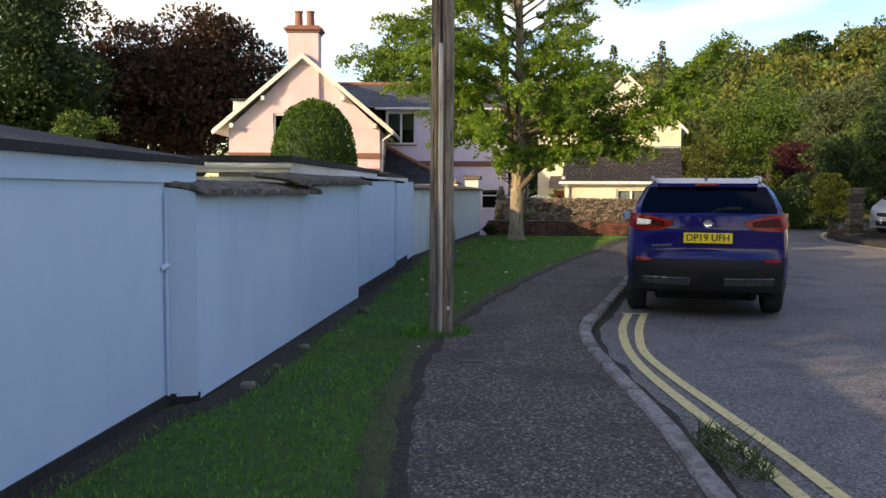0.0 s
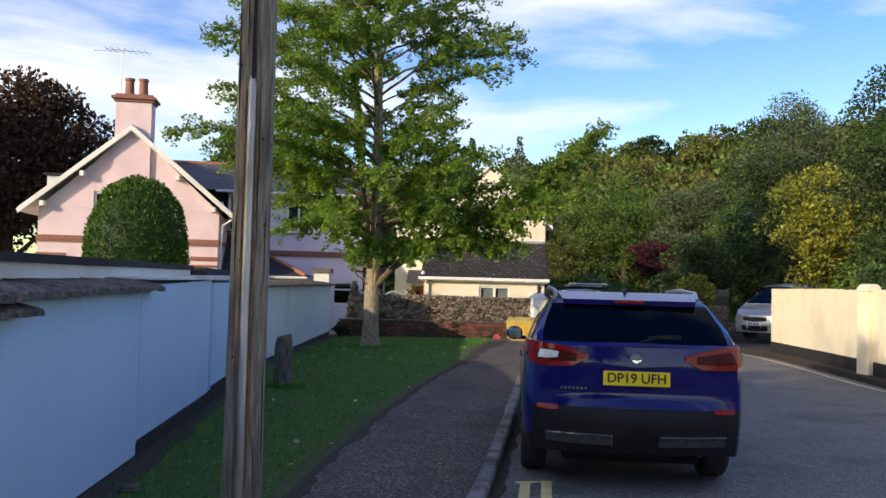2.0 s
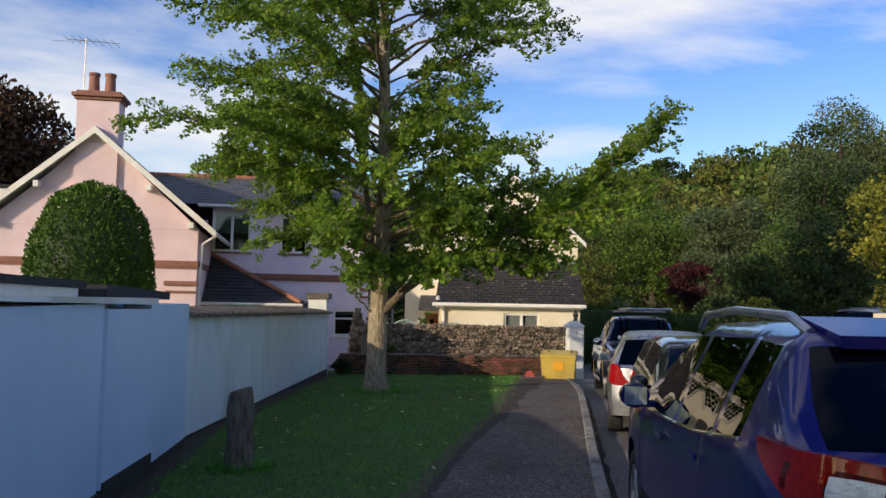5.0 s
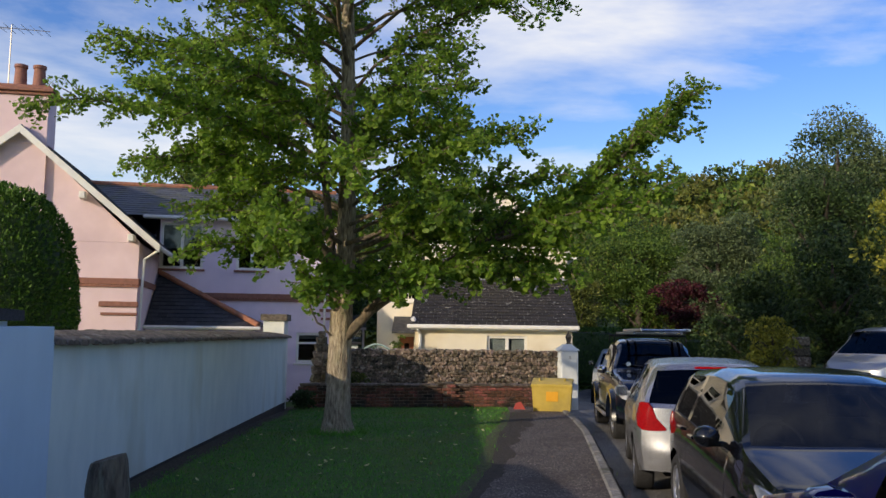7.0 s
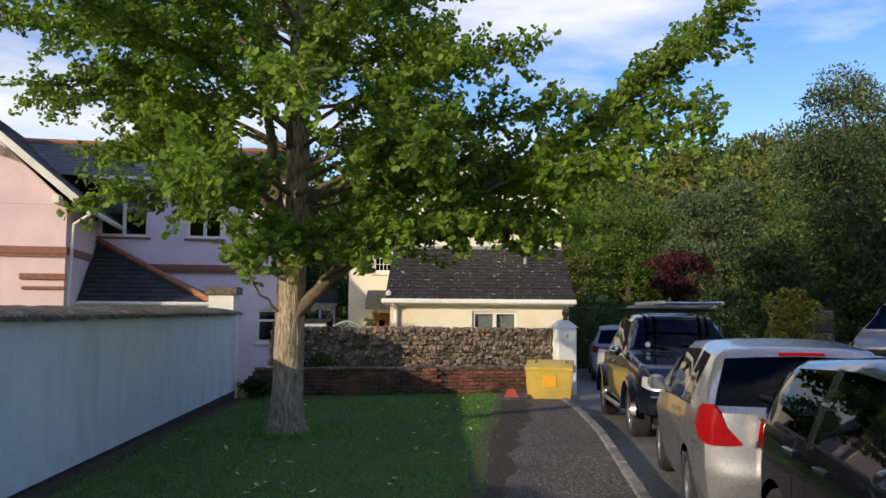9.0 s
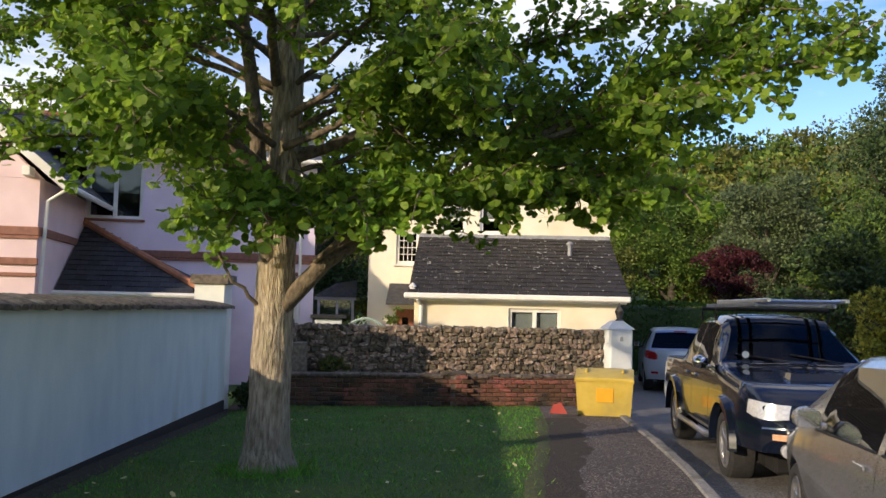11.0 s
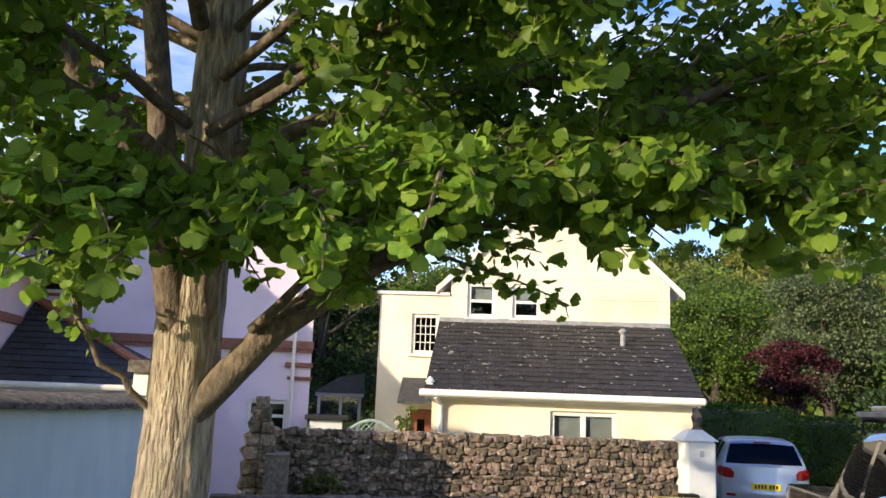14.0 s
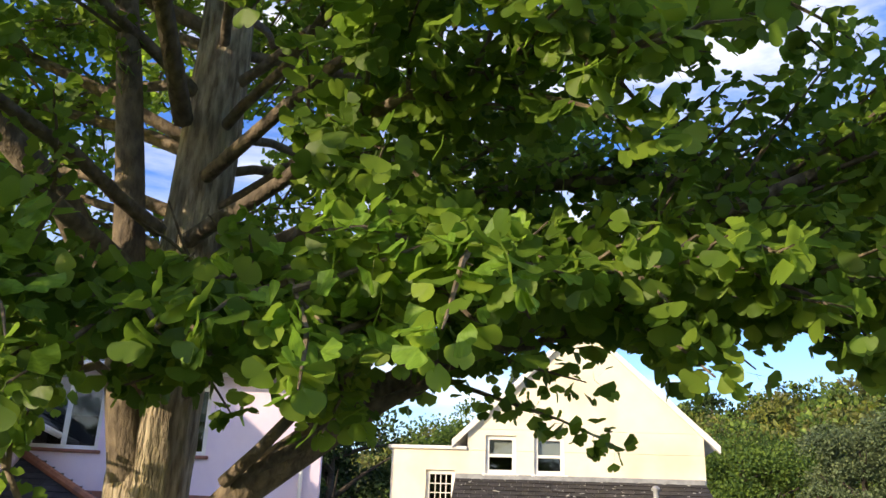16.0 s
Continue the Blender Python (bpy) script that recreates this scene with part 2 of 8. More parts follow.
M["stone"] = surf("stone", (0.085, 0.066, 0.048), (0.27, 0.21, 0.15), 16, 0.92, 0.9, 40, c3=(0.50, 0.46, 0.38), s3=13, a3=0.57, piece=0.6, dist=0.02)
M["yellow_plastic"] = surf("yellow_plastic", (0.50, 0.36, 0.06), (0.60, 0.44, 0.09), 5, 0.5, 0.15, 60, c3=(0.42, 0.32, 0.08), s3=2)
M["orange_label"] = surf("orange_label", (0.75, 0.36, 0.02), (0.8, 0.4, 0.03), 5, 0.5, 0)
M["red_plastic"] = surf("red_plastic", (0.34, 0.04, 0.03), (0.42, 0.06, 0.04), 6, 0.5, 0.1, 50)
M["grey_plastic"] = surf("grey_plastic", (0.03, 0.03, 0.031), (0.05, 0.05, 0.052), 15, 0.6, 0.15, 200)
M["galvanised"] = surf("galvanised", (0.42, 0.41, 0.39), (0.60, 0.59, 0.57), 6, 0.42, 0.15, 40, metal=0.7, c3=(0.30, 0.26, 0.22), s3=3, stretch=(4, 4, 0.5))
M["rust"] = surf("rust", (0.13, 0.065, 0.035), (0.26, 0.14, 0.08), 20, 0.9, 0.4, 60, stretch=(1, 1, 0.3))
M["weathered_wood"] = surf("weathered_wood", (0.15, 0.115, 0.08), (0.36, 0.29, 0.215), 14, 0.85, 0.8, 22, c3=(0.10, 0.075, 0.055), s3=4, stretch=(5, 5, 0.35), dist=0.012)
M["stump_wood"] = surf("stump_wood", (0.07, 0.06, 0.045), (0.18, 0.16, 0.12), 10, 0.95, 0.9, 30, c3=(0.2, 0.22, 0.17), s3=6, a3=0.58, stretch=(3, 3, 0.6), dist=0.03)
M["steel"] = surf("steel", (0.27, 0.24, 0.205), (0.40, 0.365, 0.32), 8, 0.42, 0.1, 50, metal=0.8)
M["bark"] = surf("bark", (0.20, 0.155, 0.105), (0.52, 0.44, 0.32), 13, 0.9, 1.0, 20, c3=(0.34, 0.30, 0.19), s3=3.0, stretch=(2.6, 2.6, 0.55), dist=0.07, spread=0.14, a3=0.56)
M["limb_bark"] = surf("limb_bark", (0.085, 0.066, 0.046), (0.19, 0.15, 0.105), 16, 0.9, 0.8, 30, stretch=(1.5, 1.5, 0.8), dist=0.02)
M["dark_bark"] = surf("dark_bark", (0.035, 0.028, 0.022), (0.08, 0.065, 0.05), 12, 0.9, 0.6, 30)
M["ginkgo_leaf"] = surf("ginkgo_leaf", (0.14, 0.245, 0.034), (0.205, 0.34, 0.046), 1.2, 0.5, 0, c3=(0.22, 0.36, 0.045), s3=0.5, island=0.4, translucent=0.62, spec=0.4)
M["ginkgo_leaf_near"] = surf("ginkgo_leaf_near", (0.155, 0.30, 0.036), (0.225, 0.40, 0.052), 30, 0.48, 0.25, 90, piece=0.25, translucent=0.5, spec=0.4, stretch=(1, 6, 1))
M["ginkgo_stalk"] = surf("ginkgo_stalk", (0.1, 0.16, 0.03), (0.14, 0.2, 0.05), 20, 0.6, 0)


def leafmat(name, c1, c2, c3=None, t=0.25):
    return surf(name, c1, c2, 0.5, 0.6, 0, c3=c3, s3=0.18, island=0.5, translucent=t, spec=0.3)


M["leaf_mid"] = leafmat("leaf_mid", (0.06, 0.115, 0.02), (0.10, 0.168, 0.028), (0.118, 0.165, 0.03))
M["leaf_olive"] = leafmat("leaf_olive", (0.088, 0.115, 0.023), (0.135, 0.155, 0.032), (0.15, 0.138, 0.036))
M["leaf_dark"] = leafmat("leaf_dark", (0.022, 0.048, 0.014), (0.045, 0.082, 0.022), (0.04, 0.07, 0.015), 0.15)
M["leaf_blue"] = leafmat("leaf_blue", (0.075, 0.115, 0.05), (0.12, 0.16, 0.075), (0.08, 0.12, 0.04))
M["leaf_yellow"] = leafmat("leaf_yellow", (0.19, 0.21, 0.03), (0.29, 0.29, 0.045), (0.13, 0.18, 0.03))
M["leaf_maroon"] = leafmat("leaf_maroon", (0.045, 0.011, 0.014), (0.08, 0.016, 0.02), (0.05, 0.02, 0.018), 0.2)
M["leaf_copper"] = leafmat("leaf_copper", (0.045, 0.024, 0.014), (0.08, 0.042, 0.022), (0.05, 0.048, 0.018), 0.15)
M["leaf_box"] = leafmat("leaf_box", (0.04, 0.10, 0.013), (0.075, 0.16, 0.022), (0.06, 0.13, 0.018), 0.2)
M["leaf_hill"] = leafmat("leaf_hill", (0.075, 0.098, 0.024), (0.115, 0.13, 0.034), (0.125, 0.118, 0.038), 0.2)


def paint(name, c1, c2, rough=0.25, metal=0.4, coat=0.6):
    return surf(name, c1, c2, 300, rough, 0, 400, metal=metal, coat=coat, spec=0.06)


M["paint_blue"] = paint("paint_blue", (0.004, 0.004, 0.085), (0.007, 0.006, 0.13), 0.3, 0.0, 0.9)
M["paint_black"] = paint("paint_black", (0.004, 0.005, 0.007), (0.006, 0.007, 0.010), 0.2, 0.0, 1.0)
M["paint_silver"] = paint("paint_silver", (0.40, 0.41, 0.425), (0.46, 0.47, 0.485), 0.27, 0.8)
M["paint_navy"] = paint("paint_navy", (0.004, 0.006, 0.012), (0.005, 0.009, 0.022), 0.2, 0.0, 1.0)
M["paint_ice"] = paint("paint_ice", (0.32, 0.38, 0.46), (0.40, 0.46, 0.54), 0.3, 0.6)
M["paint_van"] = paint("paint_van", (0.40, 0.42, 0.45), (0.48, 0.50, 0.53), 0.3, 0.5)
M["trim_black"] = surf("trim_black", (0.007, 0.007, 0.008), (0.014, 0.014, 0.015), 40, 0.5, 0.2, 300, spec=0.25)
M["gap_black"] = surf("gap_black", (0.003, 0.003, 0.003), (0.006, 0.006, 0.006), 20, 0.9, 0)
M["skid_grey"] = surf("skid_grey", (0.045, 0.045, 0.048), (0.065, 0.065, 0.068), 20, 0.7, 0.1, 200, spec=0.1)
M["tyre"] = surf("tyre", (0.014, 0.014, 0.015), (0.03, 0.03, 0.031), 30, 0.85, 0.3, 150)
M["alloy"] = surf("alloy", (0.40, 0.41, 0.43), (0.5, 0.51, 0.53), 10, 0.3, 0.05, 100, metal=0.85)
M["chrome"] = surf("chrome", (0.62, 0.63, 0.65), (0.7, 0.71, 0.73), 10, 0.1, 0, metal=1.0)
M["red_lens"] = surf("red_lens", (0.23, 0.002, 0.003), (0.32, 0.004, 0.004), 60, 0.2, 0.1, 120, coat=0.5, spec=0.1)
M["smoke_lens"] = surf("smoke_lens", (0.22, 0.2, 0.2), (0.34, 0.31, 0.31), 40, 0.15, 0.3, 60, coat=1.0)
M["deep_lens"] = surf("deep_lens", (0.05, 0.002, 0.002), (0.09, 0.004, 0.004), 40, 0.2, 0.2, 60, coat=0.1, spec=0.1)
M["clear_lens"] = surf("clear_lens", (0.55, 0.57, 0.60), (0.75, 0.77, 0.8), 40, 0.12, 0.3, 60, metal=0.4, coat=1.0)
M["orange_lens"] = surf("orange_lens", (0.6, 0.3, 0.15), (0.75, 0.45, 0.3), 30, 0.2, 0.1, 60, coat=1.0)
M["car_glass"] = glass("car_glass", (0.55, 0.68, 0.85), 0.01, 0.22, 1.42)
M["car_glass_dark"] = glass("car_glass_dark", (0.5, 0.55, 0.6), 0.01, 0.10, 1.33)
M["interior"] = surf("interior", (0.02, 0.02, 0.022), (0.04, 0.04, 0.043), 30, 0.8, 0.2, 100)
M["plate_yellow"] = surf("plate_yellow", (0.92, 0.66, 0.015), (0.95, 0.70, 0.02), 20, 0.4, 0)
M["plate_white"] = surf("plate_white", (0.75, 0.75, 0.74), (0.8, 0.8, 0.79), 20, 0.4, 0)
M["ink"] = surf("ink", (0.01, 0.01, 0.01), (0.015, 0.015, 0.015), 20, 0.6, 0)


# ---- mesh helpers ----
class Mesh:
    """A growing list of points and faces."""

    def __init__(self):
        self.v, self.f = [], []

    def moved(self, m):
        self.v = [tuple(m @ Vector(p)) for p in self.v]
        return self

    def add(self, pts, faces):
        k = len(self.v)
        self.v += [tuple(p) for p in pts]
        self.f += [tuple(i + k for i in f) for f in faces]
        return self

    def box(self, x0, y0, z0, x1, y1, z1, bev=0.0, m=None):
        cx, cy, cz = (x0 + x1) / 2, (y0 + y1) / 2, (z0 + z1) / 2
        hx, hy, hz = abs(x1 - x0) / 2, abs(y1 - y0) / 2, abs(z1 - z0) / 2
        bev = min(bev, hx * 0.45, hy * 0.45, hz * 0.45)
        sg = [(a, b, c) for a in (-1, 1) for b in (-1, 1) for c in (-1, 1)]
        if bev <= 0:
            pts = [(cx + a * hx, cy + b * hy, cz + c * hz) for a, b, c in sg]
            fc = [(0, 1, 3, 2), (4, 6, 7, 5), (0, 4, 5, 1), (2, 3, 7, 6), (0, 2, 6, 4), (1, 5, 7, 3)]
        else:
            pts, ix = [], {}
            for s in sg:
                for ax in range(3):
                    ix[s, ax] = len(pts)
                    d = [h if i == ax else h - bev for i, h in enumerate((hx, hy, hz))]
                    pts.append((cx + s[0] * d[0], cy + s[1] * d[1], cz + s[2] * d[2]))
            fc = []
            for ax in range(3):
                u, w = (ax + 1) % 3, (ax + 2) % 3
                for s in (-1, 1):
                    q = []
                    for a, b in ((-1, -1), (1, -1), (1, 1), (-1, 1)):
                        k = [0, 0, 0]
                        k[ax], k[u], k[w] = s, a, b
                        q.append(ix[tuple(k), ax])
                    fc.append(tuple(q) if s > 0 else tuple(q[::-1]))
                for a in (-1, 1):
                    for b in (-1, 1):
                        k0, k1 = [0, 0, 0], [0, 0, 0]
                        k0[ax], k1[ax] = -1, 1
                        k0[u] = k1[u] = a
                        k0[w] = k1[w] = b
                        q = [ix[tuple(k0), u], ix[tuple(k1), u], ix[tuple(k1), w], ix[tuple(k0), w]]
                        fc.append(tuple(q) if a * b > 0 else tuple(q[::-1]))
            for s in sg:
                q = [ix[s, 0], ix[s, 1], ix[s, 2]]
                fc.append(tuple(q) if s[0] * s[1] * s[2] > 0 else tuple(q[::-1]))
        if m is not None:
            pts = [m @ Vector(p) for p in pts]
        return self.add(pts, fc)

    def tube(self, pts, radii, n=8, cap=True):
        pts = [Vector(p) for p in pts]
        rings, side = [], None
        for i, p in enumerate(pts):
            d = (pts[min(i + 1, len(pts) - 1)] - pts[max(i - 1, 0)]).normalized()
            if side is None:
                side = d.orthogonal().normalized()
            side = (side - d * side.dot(d)).normalized()
            up = d.cross(side)
            r = radii[i] if hasattr(radii, "__len__") else radii
            rings += [p + (side * math.cos(2 * math.pi * k / n) + up * math.sin(2 * math.pi * k / n)) * r for k in range(n)]
        fc = [(i * n + k, i * n + (k + 1) % n, (i + 1) * n + (k + 1) % n, (i + 1) * n + k) for i in range(len(pts) - 1) for k in range(n)]
        if cap:
            fc += [tuple(range(n))[::-1], tuple((len(pts) - 1) * n + k for k in range(n))]
        return self.add(rings, fc)

    def grid(self, rows, flip=False):
        """Faces over rows of points of equal length."""
        n = len(rows[0])
        fc = [(i * n + j, i * n + j + 1, (i + 1) * n + j + 1, (i + 1) * n + j) for i in range(len(rows) - 1) for j in range(n - 1)]
        return self.add([p for r in rows for p in r], [f[::-1] for f in fc] if flip else fc)

    def prism(self, outline, lo, hi, axis=2):
        """A flat outline pushed from lo to hi along an axis."""
        def place(a, b, c):
            return ((c, a, b), (a, c, b), (a, b, c))[axis]
        n = len(outline)
        pts = [place(a, b, lo) for a, b in outline] + [place(a, b, hi) for a, b in outline]
        fc = [tuple(range(n))[::-1], tuple(range(n, 2 * n))] + [(i, (i + 1) % n, n + (i + 1) % n, n + i) for i in range(n)]
        return self.add(pts, fc)

    def lathe(self, profile, n=20, centre=(0, 0, 0), axis=2):
        """Profile of (radius, height) spun round an axis."""
        rows = []
        for k in range(n + 1):
            a = 2 * math.pi * k / n
            row = []
            for r, h in profile:
                p = (r * math.cos(a), r * math.sin(a), h)
                p = (p[2], p[0], p[1]) if axis == 0 else (p[1], p[2], p[0]) if axis == 1 else p
                row.append((p[0] + centre[0], p[1] + centre[1], p[2] + centre[2]))
            rows.append(row)
        return self.grid(rows)

    def weld(self):
        """Joins points that lie at one place."""
        seen, vv, remap = {}, [], []
        for p in self.v:
            q = tuple(round(c, 4) for c in p)
            if q not in seen:
                seen[q] = len(vv)
                vv.append(p)
            remap.append(seen[q])
        faces = [tuple(dict.fromkeys(remap[i] for i in f)) for f in self.f]
        count = {}
        for f in faces:
            count[tuple(sorted(f))] = count.get(tuple(sorted(f)), 0) + 1
        self.v, self.f = vv, [f for f in faces if len(f) > 2 and count[tuple(sorted(f))] == 1]
        return self

    def data(self, name, material, smooth=True, angle=35):
        me = bpy.data.meshes.new(name)
        me.from_pydata(self.v, [], self.f)
        me.materials.append(material)
        if smooth:
            me.polygons.foreach_set("use_smooth", [True] * len(me.polygons))
            me.set_sharp_from_angle(angle=radians(angle))
        me.update()
        return me


def part(name, mesh, material, parent=None, label="", smooth=True, angle=35, local=False):
    """One mesh object under a thing or a part. The points are in world places unless local."""
    if isinstance(material, str):
        material = M[material]
    if parent is not None and not local:
        inv = parent.matrix_world.inverted() if not parent.parent else (parent.parent.matrix_basis @ parent.matrix_basis).inverted()
        mesh.v = [tuple(inv @ Vector(p)) for p in mesh.v]
    ob = new(name, mesh.data(name, material, smooth, angle))
    if parent is not None:
        ob.parent = parent
    if label:
        tagged(ob, label)
    return ob


def thing(name, m, label, category, group="", kind=""):
    """An empty at a thing's base, which carries its parts."""
    ob = new(name)
    ob.empty_display_size = 0.2
    ob.matrix_basis = m if isinstance(m, Matrix) else Matrix.Translation(m)
    bpy.context.view_layer.update()
    return tagged(ob, label, category, group, kind)


def solid(name, mesh, material, label, category, group="", kind="", smooth=True, angle=35):
    """A thing of one mesh, in world places."""
    ob = new(name, mesh.data(name, M[material] if isinstance(material, str) else material, smooth, angle))
    return tagged(ob, label, category, group, kind)


def lerp(a, b, t):
    return a + (b - a) * t


def along(line, x, c=0):
    """Interpolates a list of pairs."""
    return float(np.interp(x, [p[0] for p in line], [p[1] for p in line]))


def ground_z(y):
    return along([(-60, 0.0), (23.5, 0.0), (30.5, -0.17), (40, -0.25), (80, -0.25)], y)


def road_z(y):
    """The carriageway, which sinks a little below the path."""
    return ground_z(y) - along([(-60, 0.0), (11, 0.0), (15, 0.07), (26, 0.09), (80, 0.09)], y)


KERB = [(-30, 0.2), (-6, 1.05), (2, 1.24), (3.8, 1.30), (5.2, 1.38), (6.5, 1.36), (7.4, 1.36), (8.2, 1.42), (9.0, 1.56), (10.1, 1.93), (11.4, 2.33), (12.7, 2.74), (13.6, 3.0), (17.1, 4.05), (18.6, 4.52), (21.4, 5.38), (23.6, 6.05), (26, 6.72), (27.3, 7.03), (30, 7.75), (33, 8.9), (37, 10.4), (42, 12.8), (50, 18.5), (60, 28)]
EDGE = [(-30, -0.9), (-6, -0.35), (3.8, -0.24), (5.1, -0.28), (6.9, -0.2), (8.6, 0.04), (10.4, 0.46), (13.9, 1.44), (15.8, 2.05), (17.1, 2.47), (19.1, 3.17), (20.1, 3.55), (23.4, 4.5), (25, 5.05), (27.4, 5.75), (28.4, 6.0), (30.4, 6.5)]
FAR_KERB = [(-30, 8.2), (-6, 8.8), (10, 9.9), (17.4, 10.9), (20.8, 11.75), (24.2, 12.5), (26.8, 13.1), (29.5, 13.75), (32, 14.5), (37, 16.6), (42, 19.6), (50, 26), (60, 37)]
WALL_LINE = [(-30, -4.0), (3.8, -2.0), (5.3, -1.76), (5.36, -1.58), (10.9, -1.07), (17.4, -0.62), (17.7, -0.70), (22.8, 0.22), (29.6, 1.25), (31, 1.4)]


# ---- ground, road, pavement ----
SKYLINE = [(-40, 1.5), (-12, 3.2), (0, 6.0), (8, 7.8), (15, 8.6), (19, 9.4), (23, 9.8), (26, 10.3), (30, 10.8), (36, 11.1), (50, 11.3), (75, 6.0), (100, 2.0)]


def hill(x, y):
    """Height of the land: level round the road, rising to a wooded ridge beyond it."""
    r = math.hypot(x - 0.5, y - 5.0)
    az = math.degrees(math.atan2(x - 0.5, y - 5.0))
    if abs(az) > 100 or r < 55:
        return -0.5
    top = 165 * math.tan(radians(along(SKYLINE, az))) - 5.0
    u = min(1.0, (r - 55) / 112)
    return -0.5 + max(0.0, top) * u ** 1.25 + 1.0 * noise.noise((x * 0.03, y * 0.03, 0)) * u


gm = Mesh()
steps = [-900, -500, -300, -180, -110, -70, -45, -28, -14, 0, 12, 22, 32, 44, 58, 74, 92, 112, 135, 160, 190, 225, 270, 340, 450, 650, 1000]
gm.grid([[(x, y, hill(x, y)) for x in steps] for y in steps], flip=True)
solid("ground", gm, "field", "rough green land rising to a wooded hill", "ground", kind="structure")


def strip(left, right, ys, lift, drop=0.25, level=ground_z):
    """A sheet between two lines that follow the road, with a skirt."""
    rows = []
    for y in ys:
        a, b, z = left(y), right(y), level(y) + lift
        rows.append([(a, y, z - drop)] + [(lerp(a, b, k / 6), y, z) for k in range(7)] + [(b, y, z - drop)])
    return Mesh().grid(rows, flip=True)


YS = [-30, -20, -12, -6] + [v * 0.5 for v in range(-8, 62)] + [32, 34, 37, 40, 44, 50, 60]
solid("road", strip(lambda y: along(KERB, y) + 0.02, lambda y: along(FAR_KERB, y) + 0.05, YS, 0.0, level=road_z), "asphalt", "worn dark grey asphalt road bending past parked cars", "road", kind="structure")
YP = [y for y in YS if y <= 30.5]
solid("pavement", strip(lambda y: along(EDGE, y), lambda y: along(KERB, y) - 0.12, YP, 0.065), "path_tarmac", "gritty brown-grey tarmac footpath beside the road", "pavement", kind="structure")
lawn_base = solid("lawn", strip(lambda y: along(WALL_LINE, y) - 0.1, lambda y: along(EDGE, y) + 0.03, YP, 0.05), "turf", "shaded mown grass verge between wall and path", "lawn", kind="structure")
solid("garden_ground", strip(lambda y: along(WALL_LINE, min(y, 31)) - 60, lambda y: along(WALL_LINE, min(y, 31)) - 0.1, [-30, 0, 15, 30, 45, 60], -0.1), "turf", "garden ground behind the blue wall", "ground", kind="structure")
solid("far_verge", strip(lambda y: along(FAR_KERB, y) + 0.05, lambda y: along(FAR_KERB, y) + 40, YS, 0.04), "soil", "bare earth and drive beyond the road", "ground", kind="structure")
yard = Mesh()
yard.grid([[(x, y, -0.42) for x in (-6, 2, 10.2)] for y in (30.4, 36, 50)], flip=True)
solid("front_garden", yard, "turf", "low front garden behind the stone wall", "ground", kind="structure")

# soil margins, where the grass gives out
sm = Mesh()
rows = []
for y in YP:
    j = 0.05 * noise.noise((0, y * 1.7, 3))
    a = along(WALL_LINE, y)
    rows.append([(a - 0.02, y, ground_z(y) + 0.062), (a + 0.13 + j, y, ground_z(y) + 0.066), (a + 0.24 + j * 2, y, ground_z(y) + 0.052)])
sm.grid(rows, flip=True)
solid("soil_margin", sm, "soil", "dark bare soil along the wall foot", "soil", kind="structure")
em = Mesh()
rows = []
for y in [v * 0.12 for v in range(-30, 238)]:
    j = 0.09 * noise.noise((2, y * 2.3, 3)) + 0.05 * noise.noise((2, y * 7, 1))
    a = along(EDGE, y)
    rows.append([(a - 0.17 - j, y, ground_z(y) + 0.056), (a - 0.08, y, ground_z(y) + 0.08), (a + 0.03 + j, y, ground_z(y) + 0.064)])
em.grid(rows, flip=True)
solid("mossy_edging", em, "moss", "mossy crumbling edge between grass and path", "edging", kind="structure")
# brown leaf mould spreading from the grass over the path
lm = Mesh()
rows = []
for y in [v * 0.1 for v in range(-20, 284)]:
    j = 0.10 * noise.noise((8, y * 1.3, 3)) + 0.05 * noise.noise((8, y * 5, 1))
    a = along(EDGE, y)
    wide = min(1.0, max(0.0, (y - 18) / 9))
    rows.append([(a - 0.02, y, ground_z(y) + 0.0665), (a + 0.03, y, ground_z(y) + 0.070), (a + 0.10 + j * (0.9 + wide) + 0.42 * wide, y, ground_z(y) + 0.0655)])
lm.grid(rows, flip=True)
solid("leaf_mould", lm, "soil", "brown leaf mould along the path edge", "dirt", kind="structure")
solid("cover_plate", Mesh().box(0.12, 6.76, 0.05, 0.33, 6.9, 0.072, 0.004), "grey_plastic", "small grey cover plate set in the path", "cover plate")
# damp dirt in the gutter
gt = Mesh()
rows = []
for y in [v * 0.2 for v in range(-20, 150)]:
    a = along(KERB, y)
    j = 0.06 * noise.noise((5, y * 2.1, 0))
    rows.append([(a + 0.0, y, road_z(y) + 0.012), (a + 0.11 + j, y, road_z(y) + 0.004)])
gt.grid(rows, flip=True)
solid("gutter_dirt", gt, "soil", "dirt and moss gathered in the gutter", "dirt", kind="structure")


